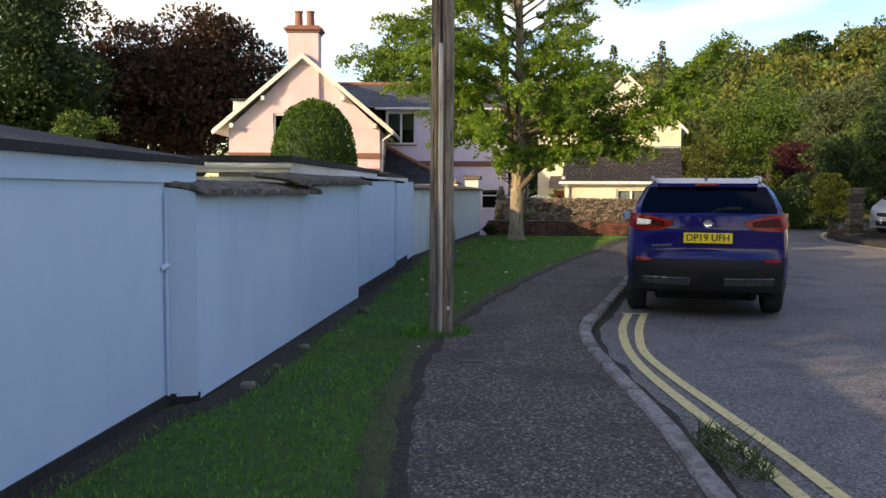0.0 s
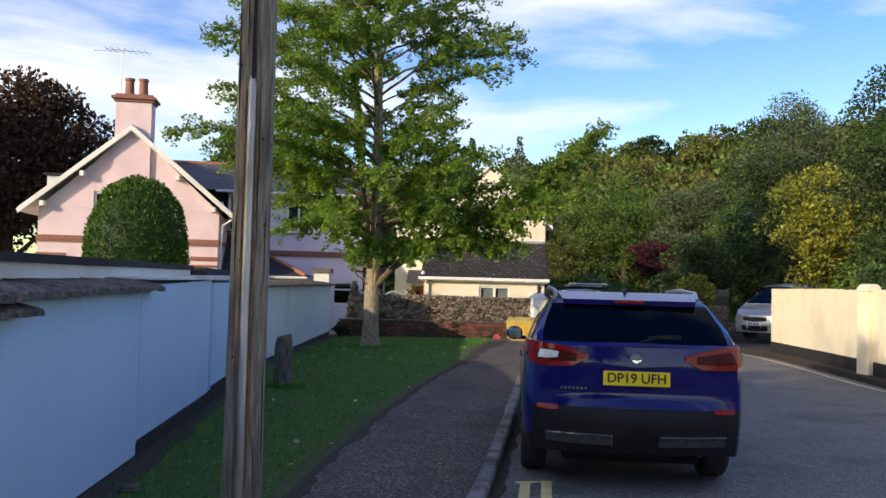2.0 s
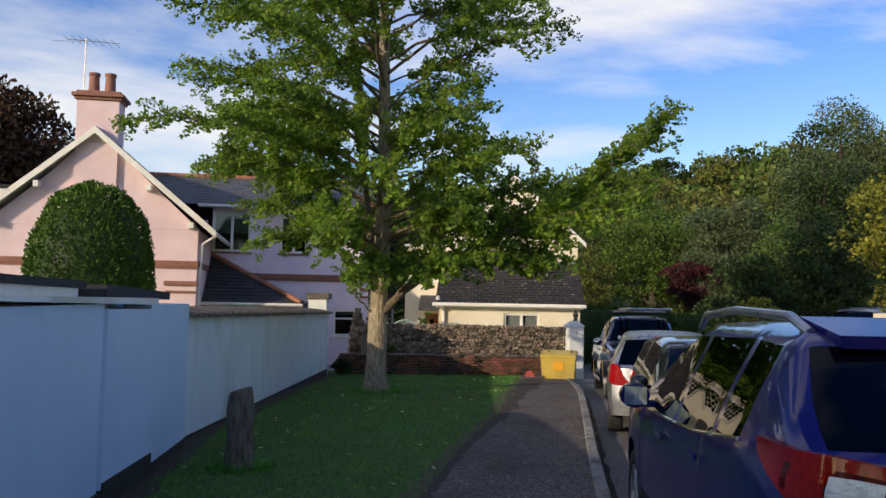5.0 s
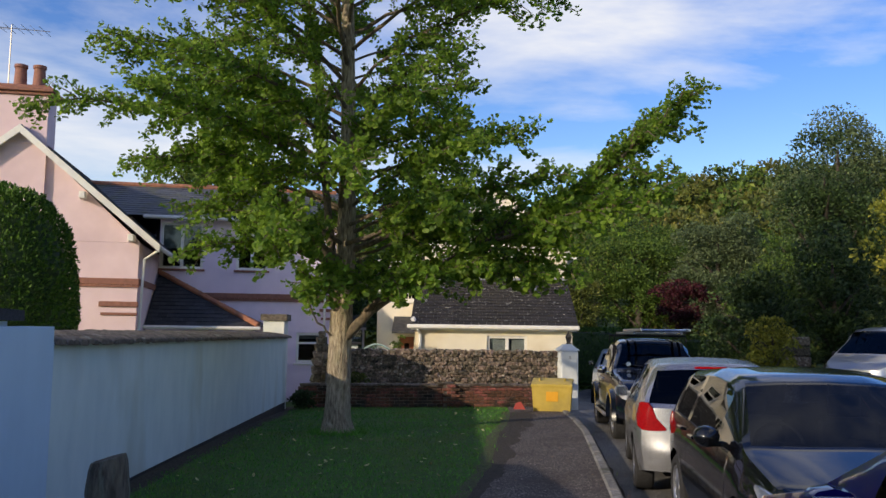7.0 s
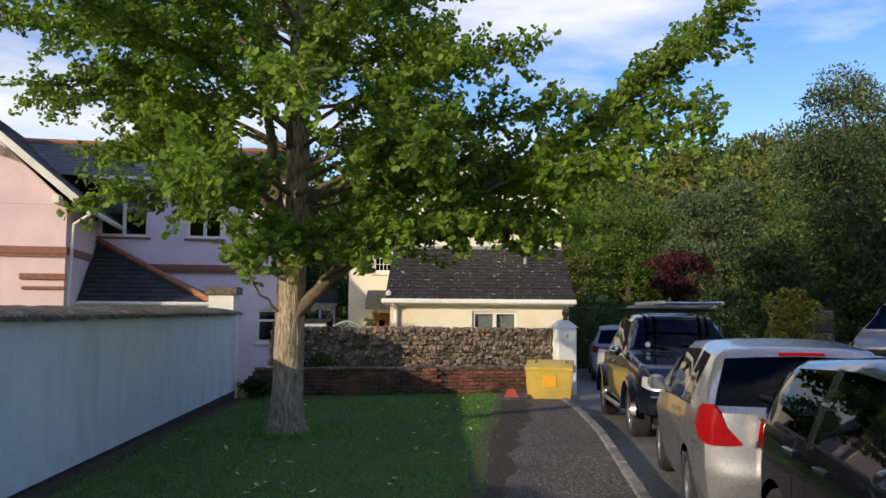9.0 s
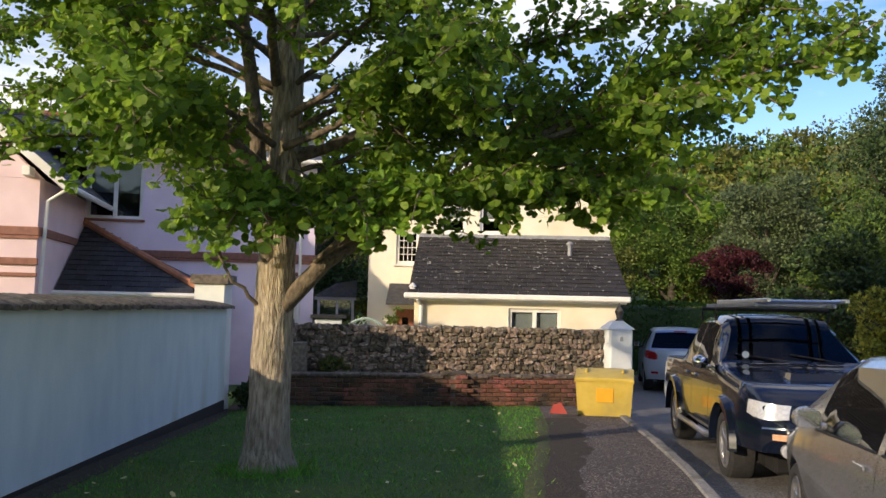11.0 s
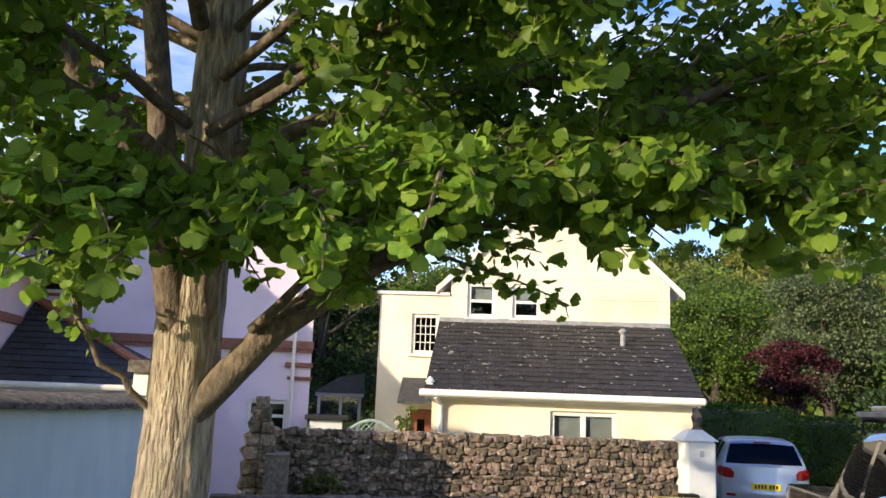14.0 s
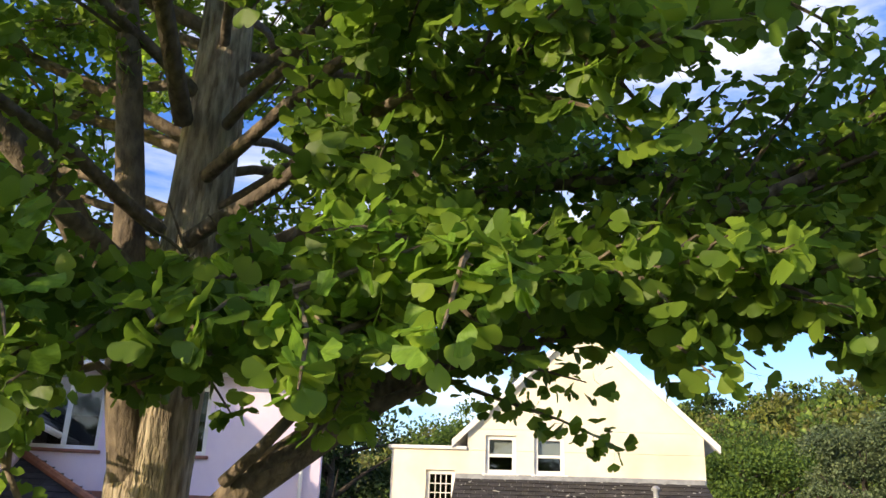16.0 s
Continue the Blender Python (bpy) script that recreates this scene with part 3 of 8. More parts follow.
def ribbon(pts, width, lift, material, name, label):
    """A painted line along a path."""
    fine = []
    for i in range(len(pts) - 1):
        p0, p1, p2, p3 = (Vector(pts[max(0, min(len(pts) - 1, i + k))]) for k in (-1, 0, 1, 2))
        for s in range(8):
            t = s / 8
            fine.append(0.5 * (2 * p1 + (p2 - p0) * t + (2 * p0 - 5 * p1 + 4 * p2 - p3) * t * t + (3 * p1 - p0 - 3 * p2 + p3) * t ** 3))
    fine.append(Vector(pts[-1]))
    rows = []
    for i, p in enumerate(fine):
        d = (fine[min(i + 1, len(fine) - 1)] - fine[max(i - 1, 0)]).normalized()
        s = Vector((-d.y, d.x)) * width / 2
        z = road_z(p.y) + lift
        rows.append([(p.x + s.x, p.y + s.y, z), (p.x - s.x, p.y - s.y, z)])
    m = Mesh().grid(rows)
    m.f = [f[::-1] for f in m.f] if (Vector(m.v[m.f[0][1]]) - Vector(m.v[m.f[0][0]])).cross(Vector(m.v[m.f[0][2]]) - Vector(m.v[m.f[0][0]])).z < 0 else m.f
    return solid(name, m, material, label, "road marking", kind="structure")


ribbon([(2.18, 10.0), (1.95, 9.2), (1.80, 8.5), (1.67, 7.6), (1.62, 6.6), (1.66, 5.1), (1.68, 4.0), (1.66, 1.0), (1.55, -6)], 0.085, 0.007, "line_paint", "road_line_1", "worn pale yellow double line, inner stripe")
ribbon([(2.36, 10.0), (2.13, 9.2), (1.96, 8.5), (1.80, 7.6), (1.78, 6.6), (1.84, 5.1), (1.87, 4.0), (1.86, 1.0), (1.75, -6)], 0.085, 0.007, "line_paint", "road_line_2", "worn pale yellow double line, outer stripe")
ribbon([(2.10, 10.02), (2.42, 10.02)], 0.07, 0.0085, "line_paint", "road_line_3", "short cross bar ending the yellow lines")
ribbon([(along(FAR_KERB, y) - 0.25, y) for y in (-6, 10, 17, 21, 24, 27, 29.5, 32, 37, 42, 50)], 0.09, 0.007, "edge_paint", "road_line_4", "faded yellow line along the far side of the road")


# ---- the blue garden wall ----
def wall_run(x0, y0, x1, y1, z0, z1a, z1b, thick, mesh):
    """A straight wall whose road face runs from one point to another; its top may slope."""
    d = Vector((x1 - x0, y1 - y0)).normalized()
    n = Vector((-d.y, d.x)) * thick
    c = [(x0, y0), (x1, y1), (x1 + n.x, y1 + n.y), (x0 + n.x, y0 + n.y)]
    tops = (z1a, z1b, z1b, z1a)
    pts = [(a, b, z0) for a, b in c] + [(a, b, t) for (a, b), t in zip(c, tops)]
    mesh.add(pts, [(3, 2, 1, 0), (4, 5, 6, 7), (0, 1, 5, 4), (1, 2, 6, 5), (2, 3, 7, 6), (3, 0, 4, 7)])
    return mesh


garden_wall = thing("garden_wall", (-1.5, 5.3, 0), "long pale blue rendered garden wall with old tile coping", "wall", kind="structure")
part("wall", wall_run(-3.9, -20, -1.757, 5.43, 0.07, 1.47, 1.47, 0.25, Mesh()), "blue_render", garden_wall, "pale blue outbuilding wall")
part("buttress", wall_run(-1.757, 5.432, -1.575, 5.48, 0.10, 1.44, 1.42, 0.3, Mesh()), "blue_render", garden_wall)
part("wall", wall_run(-1.575, 5.482, -1.075, 10.9, 0.04, 1.40, 1.53, 0.25, Mesh()), "blue_render", garden_wall)
part("wall", wall_run(-1.072, 10.902, -0.80, 14.2, 0.17, 1.54, 1.60, 0.25, Mesh()), "blue_render", garden_wall)
part("pier", wall_run(-0.77, 14.2, -0.66, 15.6, 0.22, 1.56, 1.56, 0.3, Mesh()), "blue_render", garden_wall, "pale pier with a black foot")
part("wall", wall_run(-0.70, 15.603, -0.60, 17.38, 0.10, 1.60, 1.62, 0.25, Mesh()), "blue_render", garden_wall)
part("wall", wall_run(-0.70, 17.55, 1.24, 29.35, 0.06, 1.50, 1.50, 0.28, Mesh()), "grimy_render", garden_wall, "weathered pale blue-grey section")
part("wall", wall_run(-0.597, 17.385, -0.70, 17.548, 0.08, 1.5, 1.5, 0.3, Mesh()), "blue_render", garden_wall)
plinth = Mesh()
wall_run(-3.885, -20, -1.744, 5.43, -0.1, 0.12, 0.12, 0.2, plinth)
wall_run(-1.744, 5.435, -1.562, 5.485, -0.1, 0.12, 0.12, 0.2, plinth)
wall_run(-1.564, 5.49, -1.067, 10.89, -0.1, 0.075, 0.075, 0.2, plinth)
wall_run(-1.069, 10.91, -0.76, 14.19, -0.1, 0.20, 0.20, 0.2, plinth)
wall_run(-0.755, 14.21, -0.648, 15.6, -0.1, 0.27, 0.27, 0.2, plinth)
wall_run(-0.692, 15.61, -0.59, 17.37, -0.1, 0.14, 0.14, 0.2, plinth)
wall_run(-0.69, 17.56, 1.252, 29.34, -0.4, 0.09, 0.09, 0.2, plinth)
part("plinth", plinth, "black_plinth", garden_wall, "black painted wall foot")
part("cable", Mesh().tube([(-1.742, 5.40, z) for z in (0.12, 0.5, 0.9, 1.40)], 0.011, 8).tube([(-1.732, 5.40, 0.95), (-1.762, 5.34, 0.93)], 0.02, 8), "blue_render", garden_wall, "thin painted pipe")
end_pier = Mesh()
wall_run(1.19, 29.36, 1.28, 29.8, -0.4, 1.84, 1.84, 0.46, end_pier)
part("pier", end_pier, "white_render", garden_wall, "white end pier")
end_cap = Mesh()
wall_run(1.24, 29.3, 1.34, 29.86, 1.842, 1.98, 1.98, 0.57, end_cap)
part("cap", end_cap, "old_tile", garden_wall, "mossy pier cap")


def coping(x0, y0, x1, y1, za, zb, over, back, rise=0.08):
    """A row of half-round clay tiles laid across a wall's top."""
    d = Vector((x1 - x0, y1 - y0))
    n_t = int(d.length / 0.115)
    u = d.normalized()
    w = Vector((-u.y, u.x))
    m = Mesh()
    for i in range(n_t):
        t = (i + 0.5) / n_t
        p = Vector((x0, y0)) + d * t
        z = lerp(za, zb, t) + random.uniform(-0.008, 0.008)
        rows = []
        for s, dz in ((-over - random.uniform(0, 0.025), -0.035), (0.0, 0.0), (back * 0.5, rise * 0.6), (back, rise)):
            q = p + w * s
            rows.append([(q.x + u.x * 0.062 * math.cos(a), q.y + u.y * 0.062 * math.cos(a), z + dz + 0.034 * math.sin(a)) for a in [k * math.pi / 6 for k in range(7)]]
                        + [(q.x - u.x * 0.05, q.y - u.y * 0.05, z + dz - 0.012), (q.x + u.x * 0.05, q.y + u.y * 0.05, z + dz - 0.012), (q.x + u.x * 0.062, q.y + u.y * 0.062, z + dz)])
        m.grid(rows)
        k = len(m.v)
        m.f.append(tuple(range(k - 40, k - 30)))
    return m


part("coping", coping(-1.62, 5.45, -1.31, 8.35, 1.43, 1.44, 0.12, 0.34, 0.03), "old_tile", garden_wall, "moss-grown half-round clay tiles")
part("coping", coping(-1.36, 7.5, -1.03, 11.2, 1.52, 1.55, 0.10, 0.32, 0.03), "old_tile", garden_wall, "moss-grown half-round clay tiles")
part("coping", coping(-0.70, 17.5, 1.26, 29.4, 1.515, 1.515, 0.08, 0.42, 0.05), "old_tile", garden_wall, "row of grey lichened clay tiles")
part("coping", wall_run(-1.02, 11.05, -0.64, 15.6, 1.60, 1.62, 1.66, 0.42, Mesh()), "white_render", garden_wall, "flat pale coping")

# outbuildings behind the wall
shed = thing("outbuilding", (-3.5, 0, 0), "low blue outbuilding with a black felt roof", "outbuilding")
part("fascia", wall_run(-3.87, -20, -1.69, 5.90, 1.47, 1.59, 1.59, 0.12, Mesh()), "blue_render", shed, "pale blue fascia board")
rf = Mesh()
rf.add([(-3.84, -20, 1.59), (-1.645, 5.95, 1.59), (-1.645, 5.95, 1.635), (-3.84, -20, 1.635), (-6.5, -20, 2.12), (-4.6, 6.2, 2.12), (-4.6, 6.2, 2.05), (-6.5, -20, 2.05)], [(0, 1, 2, 3), (3, 2, 5, 4), (1, 6, 5, 2), (0, 3, 4, 7), (0, 7, 6, 1), (4, 5, 6, 7)])
part("roof", rf, "felt", shed, "black felt flat roof")
sw = Mesh()
wall_run(-1.9, 5.5, -4.6, 5.7, 0, 1.6, 2.04, 0.2, sw)
wall_run(-4.6, 5.7, -6.5, -20, 0, 2.04, 2.04, 0.2, sw)
part("wall", sw, "white_render", shed)
garage = thing("garage", (-3, 10.5, 0), "white flat-roofed garage with a black felt roof edge", "garage")
gw = Mesh()
wall_run(-1.55, 8.5, -1.2, 14.6, 0, 1.56, 1.60, 0.15, gw)
wall_run(-2.9, 8.5, -1.57, 8.5, 0, 1.56, 1.56, 0.15, gw)
wall_run(-5.2, 14.6, -5.5, 8.5, 0, 1.6, 1.56, 0.15, gw)
part("wall", gw, "white_render", garage)
part("fascia", wall_run(-1.50, 8.42, -1.13, 14.75, 1.60, 1.70, 1.72, 0.05, Mesh()), "white_paint", garage, "white fascia and gutter")
part("fascia", wall_run(-5.5, 8.36, -1.52, 8.40, 1.60, 1.70, 1.70, 0.05, Mesh()), "white_paint", garage, "white fascia board")
part("gutter", Mesh().tube([(-5.5, 8.33, 1.668), (-1.47, 8.37, 1.668)], 0.032, 8), "white_paint", garage, "white gutter")
gr = Mesh()
gr.add([(-1.46, 8.32, 1.702), (-1.09, 14.85, 1.722), (-5.3, 14.9, 1.722), (-5.6, 8.36, 1.702), (-1.46, 8.32, 1.76), (-1.09, 14.85, 1.78), (-5.3, 14.9, 1.80), (-5.6, 8.36, 1.78)], [(3, 2, 1, 0), (4, 5, 6, 7), (0, 1, 5, 4), (1, 2, 6, 5), (2, 3, 7, 6), (3, 0, 4, 7)])
part("roof", gr, "felt", garage, "black felt flat roof")
lean = thing("lean_to_roof", (-2.2, 15, 0), "black felt roof behind the wall", "roof")
part("roof", wall_run(-0.95, 14.95, -0.80, 17.3, 1.66, 1.76, 1.74, 3.0, Mesh()), "felt", lean)
part("wall", wall_run(-1.05, 15.0, -0.92, 17.3, 0.0, 1.655, 1.655, 2.8, Mesh()), "blue_render", lean)

# ---- utility pole, stump ----
pole = thing("utility_pole", (-0.08, 8.22, 0.05), "weathered brown wooden utility pole with a steel cable guard", "pole")
part("pole", Mesh().tube([(-0.015, 8.24, -0.2), (-0.015, 8.24, 1), (-0.010, 8.24, 3), (-0.005, 8.24, 6), (0.0, 8.24, 9)], [0.120, 0.115, 0.108, 0.098, 0.09], 22), "weathered_wood", pole)
guard = Mesh()
rows = []
for z, r in ((0.0, 0.031), (1.4, 0.031), (2.74, 0.031), (2.82, 0.018)):
    rows.append([(-0.026 + 0.9 * r * math.cos(a), 8.142 - r * math.sin(a) * 1.05, z) for a in [k * math.pi / 8 for k in range(-1, 10)]])
guard.grid(rows, flip=True)
guard.f.append(tuple(range(len(guard.v) - 11, len(guard.v))))
part("cable_guard", guard, "galvanised", pole, "galvanised steel cable guard")
part("guard_flange", Mesh().box(-0.066, 8.126, 0.0, -0.053, 8.150, 2.74, 0.003), "rust", pole, "rusty edge of the cable guard")
part("guard_flange", Mesh().box(0.001, 8.122, 0.0, 0.016, 8.146, 2.74, 0.003), "rust", pole, "rusty edge of the cable guard")
crack = random.Random(12)
for k in range(16):
    a = math.radians(crack.uniform(205, 345))
    z0, ln = crack.uniform(0.2, 3.6), crack.uniform(0.25, 0.9)
    r = lerp(0.117, 0.106, z0 / 3.6)
    part("split", Mesh().tube([(-0.013 + r * math.cos(a + 0.02 * math.sin(q)), 8.24 + r * math.sin(a + 0.02 * math.sin(q)), z0 + ln * q / 6) for q in range(7)], [0.0005, 0.002, 0.003, 0.003, 0.003, 0.002, 0.0005], 5), "gap_black", pole, "dark drying split")
for k in range(9):
    a = math.radians(crack.uniform(215, 340))
    z0 = crack.uniform(0.5, 3.4)
    r = lerp(0.117, 0.107, z0 / 3.6) - 0.003
    part("knot", Mesh().lathe([(0.0, 0.007), (0.006, 0.006), (0.011, 0.002), (0.012, -0.004)], 10).moved(pose(-0.013 + r * math.cos(a), 8.24 + r * math.sin(a), z0) @ pose(0, 0, 0, 90, 0, math.degrees(a) + 90)), "dark_bark", pole, "dark knot")
part("number_tag", Mesh().box(0.04, 8.125, 0.30, 0.065, 8.15, 0.33, 0.003), "plate_white", pole, "small white tag")
part("cable", Mesh().tube([(-0.026, 8.128, 2.8), (-0.024, 8.13, 5), (0.0, 8.14, 8.8)], 0.011, 6), "trim_black", pole, "black cable")
stump = Mesh()
rows = []
for i, (z, r) in enumerate(((-0.1, 0.17), (0.03, 0.165), (0.12, 0.14), (0.35, 0.125), (0.6, 0.118), (0.76, 0.115), (0.80, 0.105))):
    rows.append([(0.09 + 0.06 * (0.8 - z) * 0.4 + r * (1 + 0.22 * noise.noise((math.cos(a) * 1.8, math.sin(a) * 1.8, z * 4))) * math.cos(a), 16.0 + r * (1 + 0.22 * noise.noise((math.cos(a) * 1.8, math.sin(a) * 1.8, z * 4))) * math.sin(a), z + (0.03 * math.cos(a) if i > 4 else 0)) for a in [k * 2 * math.pi / 22 for k in range(23)]])
stump.grid(rows)
stump.f.append(tuple(range(len(stump.v) - 23, len(stump.v) - 1)))
solid("tree_stump", stump, "stump_wood", "old lichened wooden post stump in the grass", "stump", angle=60)


# ---- houses ----
def holed(mesh, x0, x1, z0, z1, y0, y1, holes):
    """A wall slab in a house's own axes, with rectangular openings (x0, x1, z0, z1) through it."""
    xs = sorted({x0, x1, *[h[0] for h in holes], *[h[1] for h in holes]})
    zs = sorted({z0, z1, *[h[2] for h in holes], *[h[3] for h in holes]})
    for i in range(len(xs) - 1):
        for j in range(len(zs) - 1):
            cx, cz = (xs[i] + xs[i + 1]) / 2, (zs[j] + zs[j + 1]) / 2
            if not any(h[0] < cx < h[1] and h[2] < cz < h[3] for h in holes):
                mesh.box(xs[i], y0, zs[j], xs[i + 1], y1, zs[j + 1])
    return mesh


def window(house, x0, x1, z0, z1, y, lights=2, transom=None, sill="white_paint", blind=0.0, bars=0):
    """A casement window in an opening of a wall whose outer face lies at y: frame, panes, sill."""
    f = 0.075
    fr = Mesh()
    yo, yi = y + 0.05, y + 0.11
    fr.box(x0, yo, z0, x0 + f, yi, z1, 0.006).box(x1 - f, yo, z0, x1, yi, z1, 0.006)
    fr.box(x0 + f, yo, z1 - f, x1 - f, yi, z1, 0.006).box(x0 + f, yo, z0, x1 - f, yi, z0 + f, 0.006)
    w = (x1 - x0) / lights
    for k in range(1, lights):
        fr.box(x0 + k * w - f * 0.6, yo + 0.004, z0 + f, x0 + k * w + f * 0.6, yi, z1 - f, 0.006)
    if transom:
        fr.box(x0 + f, yo + 0.004, transom - 0.03, x1 - f, yi, transom + 0.03, 0.006)
    for b in range(bars):
        zz = lerp(z0 + f, z1 - f, (b + 1) / (bars + 1))
        fr.box(x0 + f, yo + 0.02, zz - 0.008, x1 - f, yi - 0.02, zz + 0.008)
        xx = lerp(x0 + f, x1 - f, (b + 1) / (bars + 1))
        fr.box(xx - 0.008, yo + 0.02, z0 + f, xx + 0.008, yi - 0.02, z1 - f)
    win = part("window", fr, "white_paint", house, "white-framed window", local=True)
    for k in range(lights):
        pane = part("pane", Mesh().box(x0 + k * w + 0.02, yo + 0.025, z0 + 0.02, x0 + (k + 1) * w - 0.02, yo + 0.035, z1 - 0.02), "window_glass", win, local=True)
        pane.visible_shadow = False
    part("sill", Mesh().box(x0 - 0.06, y - 0.06, z0 - 0.06, x1 + 0.06, y + 0.05, z0 - 0.003, 0.01), sill, win, local=True)
    if blind:
        part("blind", Mesh().box(x0 + f, yi + 0.03, lerp(z1, z0, blind), x1 - f, yi + 0.04, z1 - f), "curtain", win, "pale roller blind", local=True)
    # no room is built: a dark board behind the pane gives its shade
    part("room", Mesh().box(x0 - 0.3, y + 1.2, z0 - 0.3, x1 + 0.3, y + 1.25, z1 + 0.3), "room_dark", win, "dark board giving the shade of an unlit room", local=True)


def slates(mesh, origin, across, up, width, rise, w=0.28, h=0.2, thick=0.012, taper=(0.0, 0.0)):
    """Courses of overlapping slates on a sloping plane; the ends may slant in towards the top."""
    a, b = Vector(across).normalized(), Vector(up).normalized()
    n = a.cross(b)
    if n.z < 0:
        n = -n
    o = Vector(origin)
    rows = int(rise / h)
    hh = rise / rows
    for r in range(rows):
        lo, hi = taper[0] * r / rows, width - taper[1] * r / rows
        k = lo - (w * 0.5 if r % 2 else 0)
        while k < hi:
            x0, x1 = max(lo, k) + 0.003, min(hi, k + w) - 0.003
            if x1 - x0 > 0.02:
                t = thick * random.uniform(0.8, 1.5)
                p0, p1 = o + a * x0 + b * (r * hh), o + a * x1 + b * (r * hh)
                q0, q1 = o + a * x0 + b * ((r + 1.25) * hh), o + a * x1 + b * ((r + 1.25) * hh)
                mesh.add([p0, p1, q1, q0, p0 + n * (t + 0.012), p1 + n * (t + 0.012), q1 + n * 0.006, q0 + n * 0.006], [(4, 5, 6, 7), (0, 1, 5, 4), (1, 2, 6, 5), (3, 0, 4, 7)])
            k += w
    return mesh


BASE = -0.6
SLATED = []      # sloping planes that get their slates one by one, at the end
pink = thing("pink_house", (-5.23, 32.5, 0), "pink rendered gabled house with slate roof and terracotta bands", "house")
W2 = 2.83
pw = Mesh()
holed(pw, -W2, W2, BASE, 3.75, 0, 0.3, [(-1.15, -0.1, 3.2, 3.75)])
holed(pw, -W2, -0.6, 3.75, 3.751, 0, 0.3, [])
pw.prism([(-W2, 3.755), (-1.16, 3.755), (-1.16, 5.28), (-W2 + 0.02, 3.79)], 0, 0.3, 1)
pw.prism([(-1.155, 4.32), (-0.095, 4.32), (-0.095, 6.35), (-1.155, 5.3)], 0, 0.3, 1)
pw.prism([(-0.09, 3.755), (W2, 3.755), (W2 - 0.02, 3.79), (0, 6.42), (-0.09, 6.36)], 0, 0.3, 1)
for s in (-1, 1):
    part("side_wall", Mesh().box(min(s * W2, s * (W2 - 0.3)), 0.305, BASE, max(s * W2, s * (W2 - 0.3)), 10, 3.76), "pink_render", pink, local=True)
part("rear_wall", Mesh().box(-W2 + 0.305, 9.7, BASE, W2 - 0.305, 10, 6.0), "pink_render", pink, local=True)
part("wall", pw.weld(), "pink_render", pink, "pale pink render", local=True)
window(pink, -1.15, -0.1, 3.2, 4.32, 0, 2)
rl = Mesh()
for s in (-1, 1):
    slates(rl, (s * 3.32, -0.32 if s < 0 else -0.32, 3.70), (0, 1, 0), (-s * 1, 0, 0.84), 10.4, 4.33)
tagged(part("roof", rl, "blue_slate", pink, "blue-grey slate roof", local=True), kind="stuff")
rb = Mesh()
for s in (-1, 1):
    rb.add([(s * 3.3, -0.30, 3.69), (0, -0.30, 6.46), (0, 10, 6.46), (s * 3.3, 10, 3.69), (s * 3.3, -0.30, 3.63), (0, -0.30, 6.40), (0, 10, 6.40), (s * 3.3, 10, 3.63)], [(0, 1, 2, 3), (7, 6, 5, 4), (0, 4, 5, 1), (3, 2, 6, 7), (0, 3, 7, 4)])
part("roof_boarding", rb, "white_paint", pink, local=True)
for s in (-1, 1):
    bb = Mesh()
    bb.add([(s * 3.36, -0.36, 3.70), (0, -0.36, 6.52), (0, -0.36, 6.32), (s * 3.36, -0.36, 3.50), (s * 3.36, -0.325, 3.70), (0, -0.325, 6.52), (0, -0.325, 6.32), (s * 3.36, -0.325, 3.50)], [(0, 1, 2, 3), (7, 6, 5, 4), (0, 4, 5, 1), (3, 2, 6, 7), (0, 3, 7, 4)])
    part("bargeboard", bb, "white_paint", pink, "white painted bargeboard", local=True)
    for t in (0.14, 0.52):
        part("bracket", Mesh().box(s * lerp(3.1, 0, t) - 0.07, -0.32, lerp(3.63, 6.3, t) - 0.24, s * lerp(3.1, 0, t) + 0.07, -0.002, lerp(3.63, 6.3, t) - 0.07, 0.01), "white_paint", pink, "timber bracket", local=True)
    part("gutter", Mesh().tube([(s * 3.36, -0.3, 3.62), (s * 3.36, 10, 3.62)], 0.06, 8), "white_paint", pink, local=True)
part("downpipe", Mesh().tube([(3.3, 0.1, 3.6), (2.95, 0.1, 3.35), (2.9, 0.1, 2.0), (2.9, 0.1, BASE)], 0.035, 8), "white_paint", pink, local=True)
part("band", Mesh().box(-W2 - 0.04, -0.05, 2.70, W2 + 0.04, -0.002, 2.86, 0.012).box(W2 + 0.002, 0.0, 2.70, W2 + 0.05, 3.4, 2.86, 0.012).box(-W2 - 0.03, -0.035, 2.64, W2 + 0.03, -0.002, 2.697), "brown_band", pink, "terracotta string course", local=True)
part("band", Mesh().box(1.95, -0.05, 2.16, W2 + 0.04, -0.002, 2.29, 0.012).box(2.0, -0.04, 1.95, W2 + 0.03, -0.002, 2.02, 0.012), "brown_band", pink, "short terracotta band", local=True)
part("band", Mesh().box(-W2 - 0.04, -0.05, 2.16, -1.95, -0.002, 2.29, 0.012), "brown_band", pink, local=True)
ch = Mesh()
ch.box(-0.57, -0.12, 6.1, 0.57, 0.62, 7.30, 0.01)
part("chimney_breast", Mesh().box(-0.57, -0.12, BASE, 0.57, -0.003, 6.098), "pink_render", pink, "pink chimney breast", local=True)
part("chimney", ch, "pink_render", pink, "pink rendered chimney", local=True)
part("chimney_cap", Mesh().box(-0.63, -0.18, 7.30, 0.63, 0.68, 7.38, 0.01).box(-0.70, -0.25, 7.38, 0.70, 0.75, 7.48, 0.015).box(-0.6, -0.15, 7.48, 0.6, 0.65, 7.56, 0.02), "brown_band", pink, local=True)
